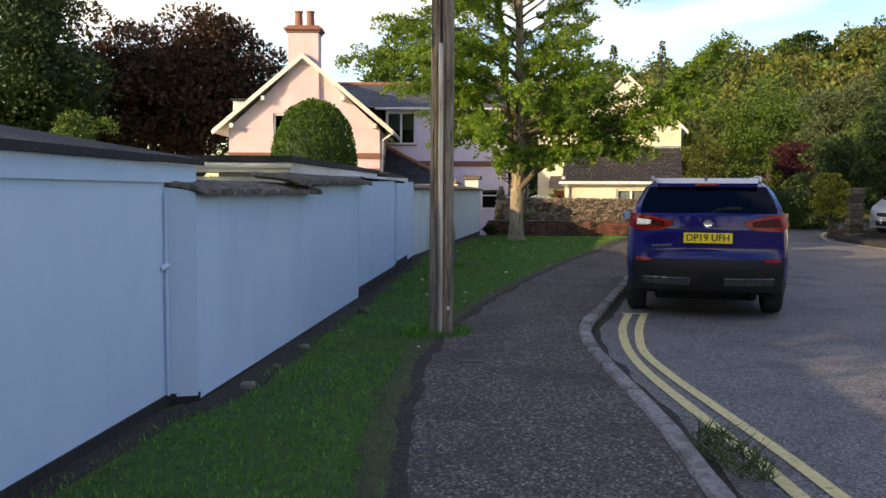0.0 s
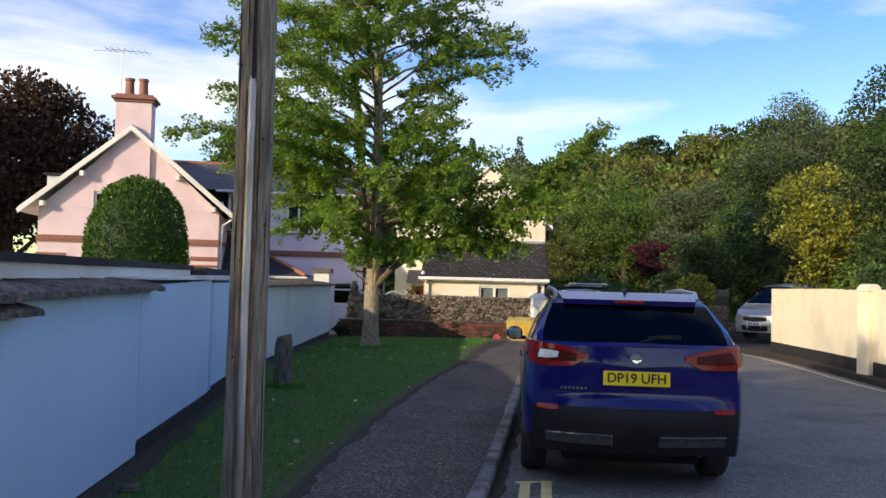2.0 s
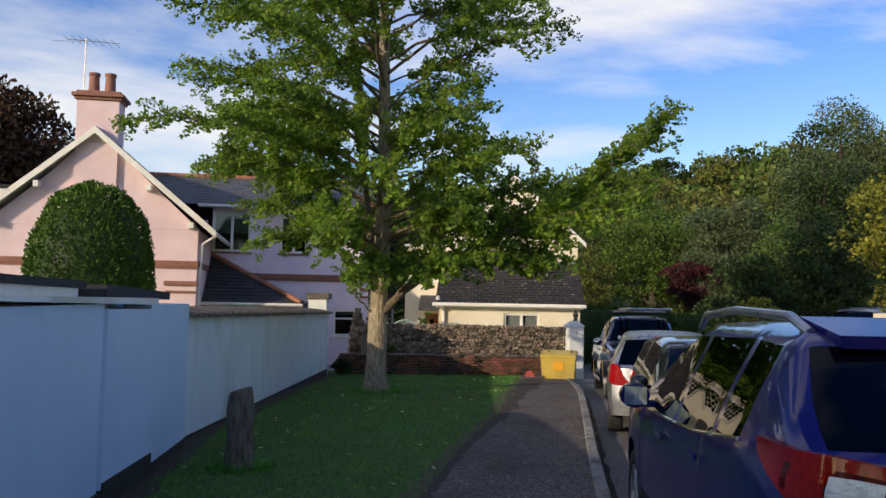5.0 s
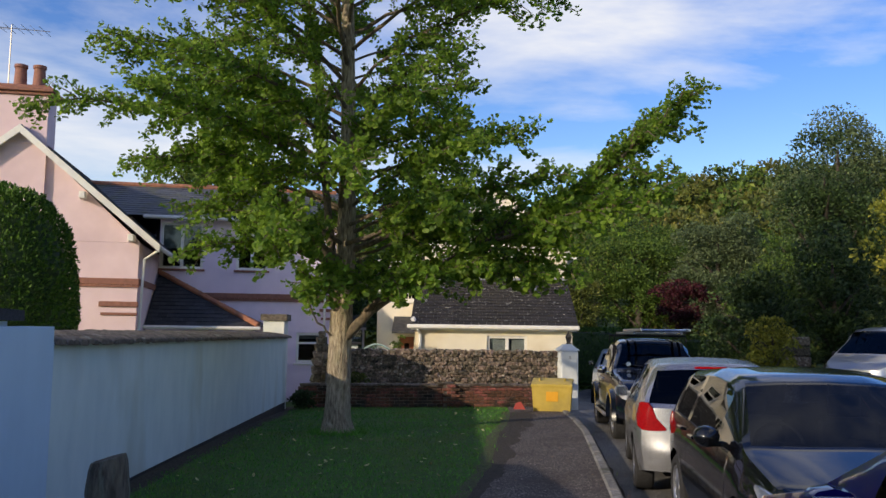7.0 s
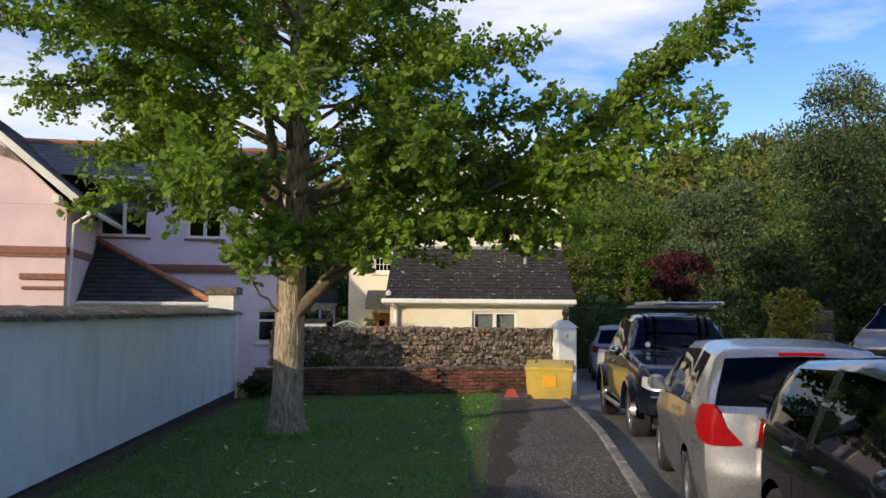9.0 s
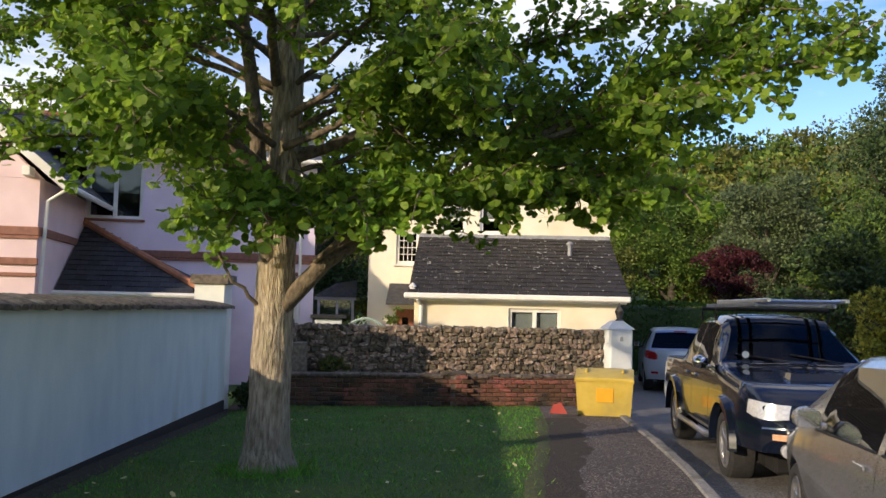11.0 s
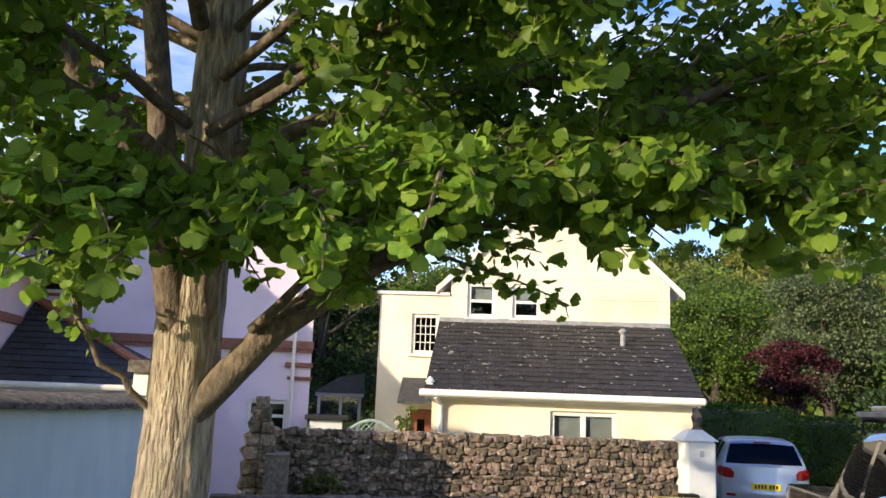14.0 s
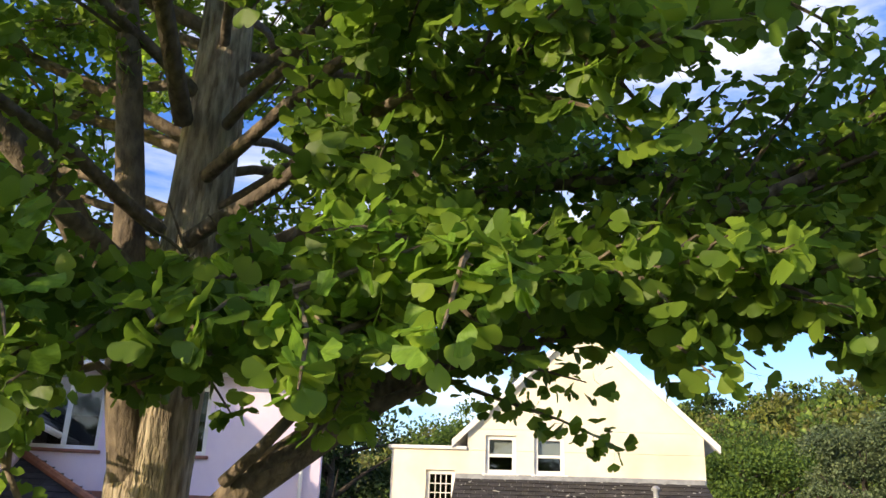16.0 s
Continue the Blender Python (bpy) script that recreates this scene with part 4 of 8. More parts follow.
for dx in (-0.22, 0.22):
    part("chimney_pot", Mesh().lathe([(0.17, 7.55), (0.155, 7.62), (0.135, 8.05), (0.16, 8.07), (0.16, 8.14), (0.12, 8.15), (0.115, 8.0)], 16, (dx, 0.25, 0)), "brown_band", pink, "dark clay chimney pot", local=True)
an = Mesh()
an.tube([(-0.50, 0.25, 7.5), (-0.50, 0.25, 9.15)], 0.016, 6).tube([(-1.05, 0.35, 9.12), (0.45, 0.1, 9.0)], 0.01, 5)
for k in range(7):
    c = Vector((-1.0 + k * 0.22, 0.34 - k * 0.037, 9.11 - k * 0.018))
    an.tube([c + Vector((-0.06, -0.32, 0.02)), c + Vector((0.06, 0.32, -0.02))], 0.006, 4)
an.tube([(-1.4, 0.2, 9.0), (-0.5, 0.25, 9.05)], 0.008, 4)
part("aerial", an, "steel", pink, "thin metal television aerial", local=True)
dm = Mesh()
dm.box(-3.05, 1.6, 3.9, -2.1, 3.4, 4.95, 0.01)
part("dormer", dm, "white_render", pink, "white boxed dormer", local=True)
part("dormer_roof", Mesh().box(-3.15, 1.5, 4.952, -1.6, 3.5, 5.03, 0.01), "felt", pink, local=True)
# main wing, set back
mw = Mesh()
holed(mw, W2 + 0.003, 7.93, BASE, 4.85, 3.5, 3.8, [(2.86, 4.06, 3.38, 4.72), (5.0, 5.9, 3.38, 4.6), (6.80, 7.55, 0.70, 1.58)])
mw.box(7.63, 3.805, BASE, 7.93, 9.5, 4.85).box(2.84, 9.2, BASE, 7.63, 9.5, 4.85)
part("wing_wall", mw.weld(), "mauve_render", pink, "pink render tinted mauve for its shade", local=True)
window(pink, 2.86, 4.06, 3.38, 4.72, 3.5, 2, sill="brown_band", blind=0.55)
window(pink, 5.0, 5.9, 3.38, 4.6, 3.5, 2, sill="brown_band", blind=0.5)
window(pink, 6.80, 7.55, 0.70, 1.58, 3.5, 1, transom=1.28, blind=0.2)
part("wing_band", Mesh().box(W2 + 0.06, 3.44, 2.54, 7.97, 3.498, 2.70, 0.012).box(W2 + 0.06, 3.455, 2.48, 7.95, 3.498, 2.538), "brown_band", pink, "terracotta string course", local=True)
part("wing_band", Mesh().box(7.45, 3.44, 2.20, 7.97, 3.498, 2.29, 0.012).box(7.5, 3.45, 1.96, 7.96, 3.498, 2.03, 0.012), "brown_band", pink, local=True)
part("wing_pipe", Mesh().tube([(7.6, 3.44, 4.8), (7.6, 3.44, BASE)], 0.035, 8), "white_paint", pink, "white downpipe", local=True)
tagged(part("wing_roof", slates(Mesh(), (-1.0, 3.2, 4.86), (1, 0, 0), (0, 2.6, 1.25), 9.1, 2.88), "blue_slate", pink, "blue-grey slate roof", local=True), kind="stuff")
wr = Mesh()
wr.add([(-1, 3.25, 4.86), (8.1, 3.25, 4.86), (8.1, 5.83, 6.09), (-1, 5.83, 6.09), (8.1, 8.4, 4.86), (-1, 8.4, 4.86)], [(0, 1, 2, 3), (3, 2, 4, 5), (1, 4, 2)])
part("wing_roof_back", wr, "blue_slate", pink, local=True)
part("ridge_tiles", Mesh().tube([(-1.0 + 0.45 * k, 5.8, 6.13 + 0.01 * (k % 2)) for k in range(21)], 0.09, 8), "terracotta", pink, "red ridge tiles", local=True)
part("wing_gutter", Mesh().box(2.4, 3.08, 4.78, 8.1, 3.2, 4.87, 0.02).box(2.4, 3.2, 4.80, 8.1, 3.49, 4.85), "white_paint", pink, "white gutter and soffit", local=True)
# lean-to with hipped slate roof
A, B, C, D = Vector((2.86, 3.48, 3.22)), Vector((2.86, 1.2, 1.72)), Vector((5.75, 1.3, 1.72)), Vector((6.1, 3.48, 1.72))
hp = Mesh()
hp.add([A, B, C, D], [(0, 1, 2), (0, 2, 3)])
SLATED.append((pink, tuple(B), tuple(C - B), tuple(A - B), (C - B).length, (A - B).length, 0.26, 0.19, (0.0, (C - B).length - 0.05), "slate_piece"))
part("lean_to_roof", hp, "slate", pink, "dark slate hipped roof", local=True)
part("hip_tiles", Mesh().tube([lerp(A, C, k / 9) + Vector((0, -0.02, 0.05)) for k in range(10)], 0.075, 8), "terracotta", pink, "red hip tiles", local=True)
part("lean_to_wall", Mesh().box(2.86, 1.4, BASE, 5.65, 1.6, 1.70).box(5.45, 1.605, BASE, 5.65, 3.49, 1.70), "mauve_render", pink, local=True)
part("lean_to_gutter", Mesh().tube([B + Vector((-0.1, -0.06, -0.04)), C + Vector((0.05, -0.06, -0.04))], 0.05, 8), "white_paint", pink, local=True)

cream = thing("cream_house", pose(7.6, 36.08, 0, 0, 0, -12.4), "cream rendered gabled house with a dark slate lean-to", "house")
cw = Mesh()
holed(cw, -3.65, 2.22, BASE, 3.80, 0, 0.3, [(-2.95, -2.50, -0.45, 1.50), (-2.98, -2.42, 2.6, 3.42), (-1.86, -1.28, 3.38, 3.80), (-0.94, -0.37, 3.38, 3.80)])
holed(cw, -2.2, 2.22, 3.805, 4.20, 0, 0.3, [(-1.86, -1.28, 3.805, 4.09), (-0.94, -0.37, 3.805, 4.09)])
cw.prism([(-2.2, 4.205), (2.22, 4.205), (0.02, 6.25)], 0, 0.3, 1)
for x0, x1, y0, y1, z1 in ((1.92, 2.22, 0.305, 8, 4.2), (-3.65, -3.35, 0.305, 6, 3.8), (-3.345, 1.915, 5.7, 6, 4.2)):
    part("side_wall", Mesh().box(x0, y0, BASE, x1, y1, z1), "cream_render", cream, local=True)
part("wall", cw.weld(), "cream_render", cream, "cream render", local=True)
part("wing_top", Mesh().box(-3.72, -0.05, 3.802, -2.21, 6.0, 3.87, 0.01), "white_paint", cream, "white capping", local=True)
window(cream, -2.98, -2.42, 2.6, 3.42, 0, 1, bars=3)
window(cream, -1.86, -1.28, 3.38, 4.09, 0, 1, transom=3.72, blind=0.5)
window(cream, -0.94, -0.37, 3.38, 4.09, 0, 1, transom=3.72, blind=0.45)
for s in (-1, 1):
    vb = Mesh()
    vb.add([(s * 2.5, -0.10, 3.98), (0.0, -0.10, 6.36), (0.0, -0.10, 6.24), (s * 2.5, -0.10, 3.84), (s * 2.5, -0.003, 3.98), (0.0, -0.003, 6.36), (0.0, -0.003, 6.24), (s * 2.5, -0.003, 3.84)], [(0, 1, 2, 3), (7, 6, 5, 4), (0, 4, 5, 1), (3, 2, 6, 7), (0, 3, 7, 4)])
    part("bargeboard", vb, "white_paint", cream, "white verge board", local=True)
    part("roof", slates(Mesh(), (s * 2.48, -0.05, 3.95), (0, 1, 0), (-s * 1.0, 0, 0.955), 8.2, 3.43), "slate", cream, "dark slate roof", local=True)["kind"] = "stuff"
    rr = Mesh()
    rr.add([(s * 2.45, -0.04, 3.93), (0, -0.04, 6.28), (0, 8.1, 6.28), (s * 2.45, 8.1, 3.93)], [(0, 1, 2, 3)])
    part("roof_underside", rr, "white_paint", cream, local=True)
YA = -2.69
aw = Mesh()
holed(aw, -2.30, 2.05, BASE, 1.82, YA, YA + 0.28, [(-0.30, 0.81, 0.75, 1.57)])
aw.prism([(YA + 0.28, BASE), (-0.003, BASE), (-0.003, 3.18), (YA + 0.28, 1.80)], -2.30, -2.05, 0)
aw.prism([(YA + 0.28, BASE), (-0.003, BASE), (-0.003, 3.18), (YA + 0.28, 1.80)], 1.80, 2.05, 0)
part("annexe_wall", aw.weld(), "cream_render", cream, "cream render", local=True)
window(cream, -0.30, 0.81, 0.75, 1.57, YA, 2, blind=0.55)
SLATED.append((cream, (-2.42, YA - 0.22, 1.86), (1, 0, 0), (0, 2.9, 1.42), 4.62, 3.22, 0.21, 0.19, (0, 0), "dark_slate_piece"))
ar = Mesh()
ar.prism([(YA - 0.2, 1.83), (-0.002, 3.25), (-0.002, 3.19), (YA - 0.2, 1.77)], -2.41, 2.19, 0)
part("annexe_rafters", ar, "white_paint", cream, local=True)
lc = Mesh()
for k in range(170):
    u, v = random.uniform(-2.3, 2.1), random.random() ** 0.8
    r = random.uniform(0.008, 0.028)
    c = Vector((u, lerp(YA - 0.2, -0.1, v), lerp(1.90, 3.27, v) + 0.012))
    lc.add([c + Vector((r * 1.5 * math.cos(a) * random.uniform(0.6, 1.2), r * 0.9 * math.sin(a), r * 0.44 * math.sin(a))) for a in [q * math.pi / 3 for q in range(6)]], [(0, 1, 2, 3, 4, 5)])
tagged(part("lichen", lc, "lichen", cream, "pale lichen spots", local=True), kind="stuff")
part("flashing", Mesh().box(-2.42, -0.06, 3.24, 2.2, -0.002, 3.36, 0.01), "lead", cream, "grey lead flashing", local=True)
part("annexe_gutter", Mesh().box(-2.5, YA - 0.32, 1.74, 2.22, YA - 0.2, 1.86, 0.03).box(-2.4, YA - 0.2, 1.70, 2.15, YA - 0.005, 1.76), "white_paint", cream, "white gutter and soffit", local=True)
part("annexe_pipe", Mesh().tube([(-2.22, YA - 0.24, 1.74), (-2.15, YA - 0.07, 1.6), (-2.15, YA - 0.06, BASE)], 0.045, 10), "white_paint", cream, "white downpipe", local=True)
part("roof_vent", Mesh().tube([(1.15, -0.95, 2.70), (1.15, -0.95, 3.08)], 0.05, 10).lathe([(0.075, 3.06), (0.085, 3.1), (0.03, 3.15), (0.0, 3.15)], 10, (1.15, -0.95, 0)).box(0.95, -1.17, 2.70, 1.35, -0.80, 2.715, m=Matrix.Rotation(0, 4, "X")), "lead", cream, "grey flue with lead slate", local=True)
part("roof_patch", Mesh().box(0.95, -1.42, 2.585, 1.35, -1.40, 2.60), "lead", cream, local=True)
dr = part("door", Mesh().box(-2.95, 0.08, -0.45, -2.50, 0.14, 1.50, 0.01), "door_wood", cream, "brown wooden front door", local=True)
part("glazing", Mesh().box(-2.80, 0.065, 0.5, -2.65, 0.078, 1.3), "window_glass", dr, local=True)
part("porch_canopy", Mesh().prism([(-0.003, 2.12), (-0.75, 1.66), (-0.75, 1.60), (-0.003, 1.60)], -3.12, -2.36, 0), "slate", cream, "small slate porch canopy", local=True)
lt = part("lantern", Mesh().box(-2.40, YA - 0.10, 1.78, -2.28, YA + 0.02, 1.98, 0.02), "white_paint", cream, "small white lantern", local=True)
part("lantern_cap", Mesh().lathe([(0.09, 1.98), (0.03, 2.06), (0.0, 2.08)], 8, (-2.34, YA - 0.04, 0)), "white_paint", lt, local=True)

# conservatory, shed and trellis between the houses
cons = thing("conservatory", (3.3, 40, BASE), "small white-framed conservatory behind the house", "conservatory")
part("frame", Mesh().box(2.9, 39.5, BASE, 3.9, 40.7, 0.5).box(2.9, 39.5, 0.5, 2.97, 39.57, 1.7).box(3.4, 39.5, 0.5, 3.47, 39.57, 1.7).box(3.83, 39.5, 0.5, 3.9, 39.57, 1.7).box(2.85, 39.45, 1.7, 3.95, 40.7, 1.78), "white_paint", cons)
part("roof", Mesh().prism([(2.8, 1.782), (3.95, 1.782), (3.95, 2.25), (3.4, 2.15)], 39.4, 40.7, 1), "blue_slate", cons, "glazed roof")
part("pane", Mesh().box(2.97, 39.53, 0.5, 3.4, 39.54, 1.7).box(3.47, 39.53, 0.5, 3.83, 39.54, 1.7), "window_glass", cons)
store = thing("garden_store", (2.9, 36, BASE), "small white garden store with a dark flat roof", "shed")
part("wall", Mesh().box(2.75, 35.6, BASE, 3.35, 37, 1.25, 0.01), "white_render", store)
part("roof", Mesh().box(2.65, 35.5, 1.252, 3.45, 37.1, 1.33, 0.01), "felt", store)
trellis = thing("trellis_fence", (4.0, 35.2, BASE), "grey-green arched trellis fence panel", "fence")
tm = Mesh()
arch = [(3.35 + 1.0 * k / 12, 35.2 - 0.2 * k / 12, 1.02 + 0.26 * math.sin(math.pi * k / 12)) for k in range(13)]
tm.tube(arch, 0.03, 6).box(3.33, 35.17, BASE, 3.38, 35.23, 1.05).box(4.32, 34.97, BASE, 4.37, 35.03, 1.05)
for k in range(-8, 13):
    for sgn in (-1, 1):
        x0, x1 = 3.36 + k * 0.09, 3.36 + k * 0.09 + sgn * 0.7
        pts = [(lerp(x0, x1, q / 7), 35.2 - 0.2 * (lerp(x0, x1, q / 7) - 3.35), lerp(0.45, 1.25, q / 7)) for q in range(8)]
        pts = [p for p in pts if 3.36 < p[0] < 4.34 and p[2] < 1.02 + 0.26 * math.sin(math.pi * (p[0] - 3.35))]
        if len(pts) > 1:
            tm.tube(pts, 0.01, 4)
M["trellis_paint"] = surf("trellis_paint", (0.22, 0.32, 0.30), (0.30, 0.40, 0.37), 8, 0.7, 0.2, 40)
part("panel", tm, "trellis_paint", trellis)

# ---- white gate pier, far walls and posts ----
gp = thing("gate_pier", (8.35, 31.5, -0.3), "white rendered gate pier with a pointed top", "pier")
part("shaft", Mesh().box(8.12, 31.25, -0.4, 8.58, 31.75, 1.22, 0.03), "white_render", gp)
part("cap", Mesh().add([(8.08, 31.25, 1.222), (8.62, 31.25, 1.222), (8.62, 31.75, 1.222), (8.08, 31.75, 1.222), (8.25, 31.42, 1.38), (8.45, 31.42, 1.38), (8.45, 31.58, 1.38), (8.25, 31.58, 1.38)], [(0, 1, 5, 4), (1, 2, 6, 5), (2, 3, 7, 6), (3, 0, 4, 7), (4, 5, 6, 7)]), "white_render", gp, smooth=False)
part("finial", Mesh().lathe([(0.09, 1.38), (0.05, 1.42), (0.07, 1.5), (0.09, 1.56), (0.05, 1.63), (0.02, 1.68), (0.0, 1.72)], 10, (8.4, 31.5, 0)), "old_tile", gp, "dark clay finial")
num = bpy.data.curves.new("house_number", "FONT")
num.body, num.size, num.extrude, num.align_x = "8", 0.12, 0.004, "CENTER"
num_ob = new("house_number", num)
num_ob.parent = gp
num_ob.matrix_basis = gp.matrix_basis.inverted() @ pose(8.35, 31.243, 1.0, 90, 0, 0)
num.materials.append(M["lead"])
cream_wall = thing("roadside_wall", (12, 20, 0), "cream painted roadside wall with a black foot", "wall", kind="structure")
CW = [(24.6, 12.95), (20.8, 12.15), (17.4, 11.3), (10, 10.35), (-6, 9.3), (-25, 8.6)]
wm, wp2 = Mesh(), Mesh()
for (ya, xa), (yb, xb) in zip(CW, CW[1:]):
    wall_run(xa, ya, xb, yb, 0.02, 1.72, 1.74, 0.3, wm)
    wall_run(xa - 0.015, ya - 0.004, xb - 0.015, yb, -0.2, 0.30, 0.30, 0.3, wp2)
part("wall", wm, "cream_wall", cream_wall)
part("plinth", wp2, "black_plinth", cream_wall, "black painted foot")
gpm = Mesh()
gpm.box(11.44, 18.5, 0, 11.74, 18.86, 1.70, 0.02)
rows = [[(11.44 + 0.15 - 0.15 * math.cos(a), y, 1.70 + 0.15 * math.sin(a)) for a in [k * math.pi / 10 for k in range(11)]] for y in (18.5, 18.86)]
gpm.grid(rows)
gpm.f += [tuple(range(len(gpm.v) - 22, len(gpm.v) - 11)), tuple(range(len(gpm.v) - 11, len(gpm.v)))[::-1]]
part("pier", gpm, "cream_wall", cream_wall, "round-topped cream pier")
post = thing("stone_gatepost", (15.5, 32.45, -0.3), "brown stone gatepost by the drive", "gatepost")
for k in range(7):
    part("block", Mesh().box(15.25 + random.uniform(-0.02, 0.02), 32.2, -0.3 + k * 0.28, 15.75 + random.uniform(-0.02, 0.02), 32.7, -0.03 + k * 0.28, 0.03), "stone", post)


# ---- foliage helpers ----
def fast(name, verts, faces, material):
    """A mesh from arrays of points and faces of one size."""
    me = bpy.data.meshes.new(name)
    k = faces.shape[1]
    me.vertices.add(len(verts))
    me.vertices.foreach_set("co", np.asarray(verts, dtype=np.float32).ravel())
    me.loops.add(faces.size)
    me.loops.foreach_set("vertex_index", faces.astype(np.int32).ravel())
    me.polygons.add(len(faces))
    me.polygons.foreach_set("loop_start", np.arange(0, faces.size, k, dtype=np.int32))
    me.update(calc_edges=True)
    me.validate()
    me.materials.append(M[material] if isinstance(material, str) else material)
    return me


def frames_for(direction, rng, normal=None):
    """Unit axes: along the given directions, across, and the leaf's normal."""
    d = direction / np.maximum(np.linalg.norm(direction, axis=1, keepdims=True), 1e-6)
    r = rng.normal(size=d.shape) if normal is None else normal
    c = np.cross(d, r)
    c /= np.maximum(np.linalg.norm(c, axis=1, keepdims=True), 1e-6)
    return d, c, np.cross(c, d)


def leaves(points, direction, size, rng, shape, tris, normal=None):
    """One leaf a point: shape is a list of (along, across, lift) in leaf lengths."""
    d, c, n = frames_for(direction, rng, normal)
    s = np.asarray(shape)
    v = points[:, None, :] + size[:, None, None] * (s[None, :, 0, None] * d[:, None, :] + s[None, :, 1, None] * c[:, None, :] + s[None, :, 2, None] * n[:, None, :])
    k = len(s)
    f = (np.arange(len(points)) * k)[:, None, None] + np.asarray(tris)[None]
    return v.reshape(-1, 3), f.reshape(-1, len(tris[0]))


RHOMB, RHOMB_F = [(0, 0, 0), (0.5, 0.34, 0.12), (1, 0, -0.05), (0.5, -0.34, 0.12)], [(0, 1, 2), (0, 2, 3)]
FAN = [(0, 0, 0)] + [(r * math.cos(a), r * math.sin(a), 0.16 * math.sin(a) ** 2 + w) for a, r, w in ((-1.10, 0.84, 0), (-0.66, 1.0, 0.03), (-0.20, 1.03, -0.03), (0, 0.78, 0), (0.20, 1.03, -0.02), (0.66, 0.99, 0.04), (1.10, 0.83, 0))]
FAN_F = [(0, k, k + 1) for k in range(1, 7)]
PLAIN_FAN = [FAN[0], FAN[1], FAN[2], FAN[6], FAN[7]]
PLAIN_F = [(0, 1, 2), (0, 2, 3), (0, 3, 4)]
FINE_FAN = [(0, 0, 0)] + [(r * math.cos(a), r * math.sin(a), 0.16 * math.sin(a) ** 2 + 0.035 * math.sin(a * 6)) for a, r in ((-1.16, 0.70), (-1.02, 0.86), (-0.84, 0.95), (-0.62, 1.0), (-0.42, 1.0), (-0.22, 1.03), (-0.08, 0.98), (0, 0.80), (0.08, 0.97), (0.22, 1.02), (0.42, 1.01), (0.62, 0.99), (0.84, 0.95), (1.02, 0.87), (1.16, 0.71))]
FINE_F = [(0, k, k + 1) for k in range(1, 15)]


def crown_points(rng, centre, radii, n, lobes, lump=0.42):
    """Places and outward ways over a lumpy crown made of many lobes."""
    c, r = np.asarray(centre, float), np.asarray(radii, float)
    way = rng.normal(size=(lobes, 3))
    way /= np.linalg.norm(way, axis=1, keepdims=True)
    lc = c + way * r * rng.uniform(0.35, 0.82, (lobes, 1))
    lr = rng.uniform(lump * 0.55, lump, (lobes, 1)) * r.mean()
    pick = rng.integers(0, lobes, n)
    w = rng.normal(size=(n, 3))
    w /= np.linalg.norm(w, axis=1, keepdims=True)
    w[:, 2] = np.where(w[:, 2] < -0.3, -w[:, 2], w[:, 2])
    p = lc[pick] + w * lr[pick] * rng.uniform(0.55, 1.05, (n, 1)) * np.array([1, 1, 0.85])
    return p, w


def bushy(name, centre, radii, n, size, material, label, category, lobes=30, trunk=None, seed=1, group="", lump=0.36, droop=0.0, kind=""):
    """A tree or shrub: a trunk with limbs, and a crown of many small leaves."""
    rng = np.random.default_rng(seed)
    base = (centre[0], centre[1], trunk if trunk is not None else centre[2] - radii[2])
    t = thing(name, base, label, category, group, kind)
    p, w = crown_points(rng, centre, radii, n, int(lobes * 1.5), lump)
    w = w + rng.normal(size=w.shape) * 0.7 - np.array([0, 0, droop])
    v, f = leaves(p, w, size * rng.uniform(0.6, 1.3, n), rng, RHOMB, RHOMB_F)
    ob = new("crown", fast("crown", v - np.array(base), f, material))
    ob.parent = t
    tagged(ob, kind="stuff")
    if trunk is not None:
        m = Mesh()
        top = Vector((centre[0], centre[1], centre[2] + radii[2] * 0.55))
        b = Vector(base)
        rr = 0.05 * (radii[0] + radii[2]) / 2 + 0.04
        m.tube([b, lerp(b, top, 0.3) + Vector((0.1, 0, 0)), lerp(b, top, 0.65), top], [rr * 1.3, rr, rr * 0.6, rr * 0.2], 9)
        for k in range(9):
            a, s = k * 2.4, 0.25 + 0.07 * k
            q = lerp(b, top, s)
            e = Vector((centre[0] + radii[0] * 0.7 * math.cos(a), centre[1] + radii[1] * 0.7 * math.sin(a), lerp(q.z, top.z, 0.55)))
            m.tube([q, lerp(q, e, 0.5) + Vector((0, 0, 0.1)), e], [rr * 0.45, rr * 0.28, rr * 0.08], 6)
        part("trunk", m, "dark_bark", t, angle=60)
    return t


# ---- the ginkgo ----
GX, GY = 2.04, 23.93
ginkgo = thing("ginkgo_tree", (GX, GY, 0.0), "tall ginkgo with fissured pale trunk and green fan leaves", "tree")
trunk_line = [(2.03, 23.93, -0.1), (2.03, 23.93, 0.06), (2.03, 23.93, 0.25), (2.04, 23.93, 0.7), (2.05, 23.93, 1.4), (2.06, 23.94, 1.9), (2.10, 23.95, 2.8), (2.12, 23.95, 4.2), (2.06, 24.0, 6.5), (2.0, 24.0, 9.0), (1.95, 24.0, 11.5), (1.9, 24.0, 13.6)]
trunk_r = [0.30, 0.26, 0.21, 0.185, 0.176, 0.174, 0.15, 0.13, 0.105, 0.07, 0.04, 0.012]
tm = Mesh()
rows = []
fine_z = [(-0.1 + 0.045 * k) for k in range(95)] + [4.3 + 0.4 * k for k in range(24)]
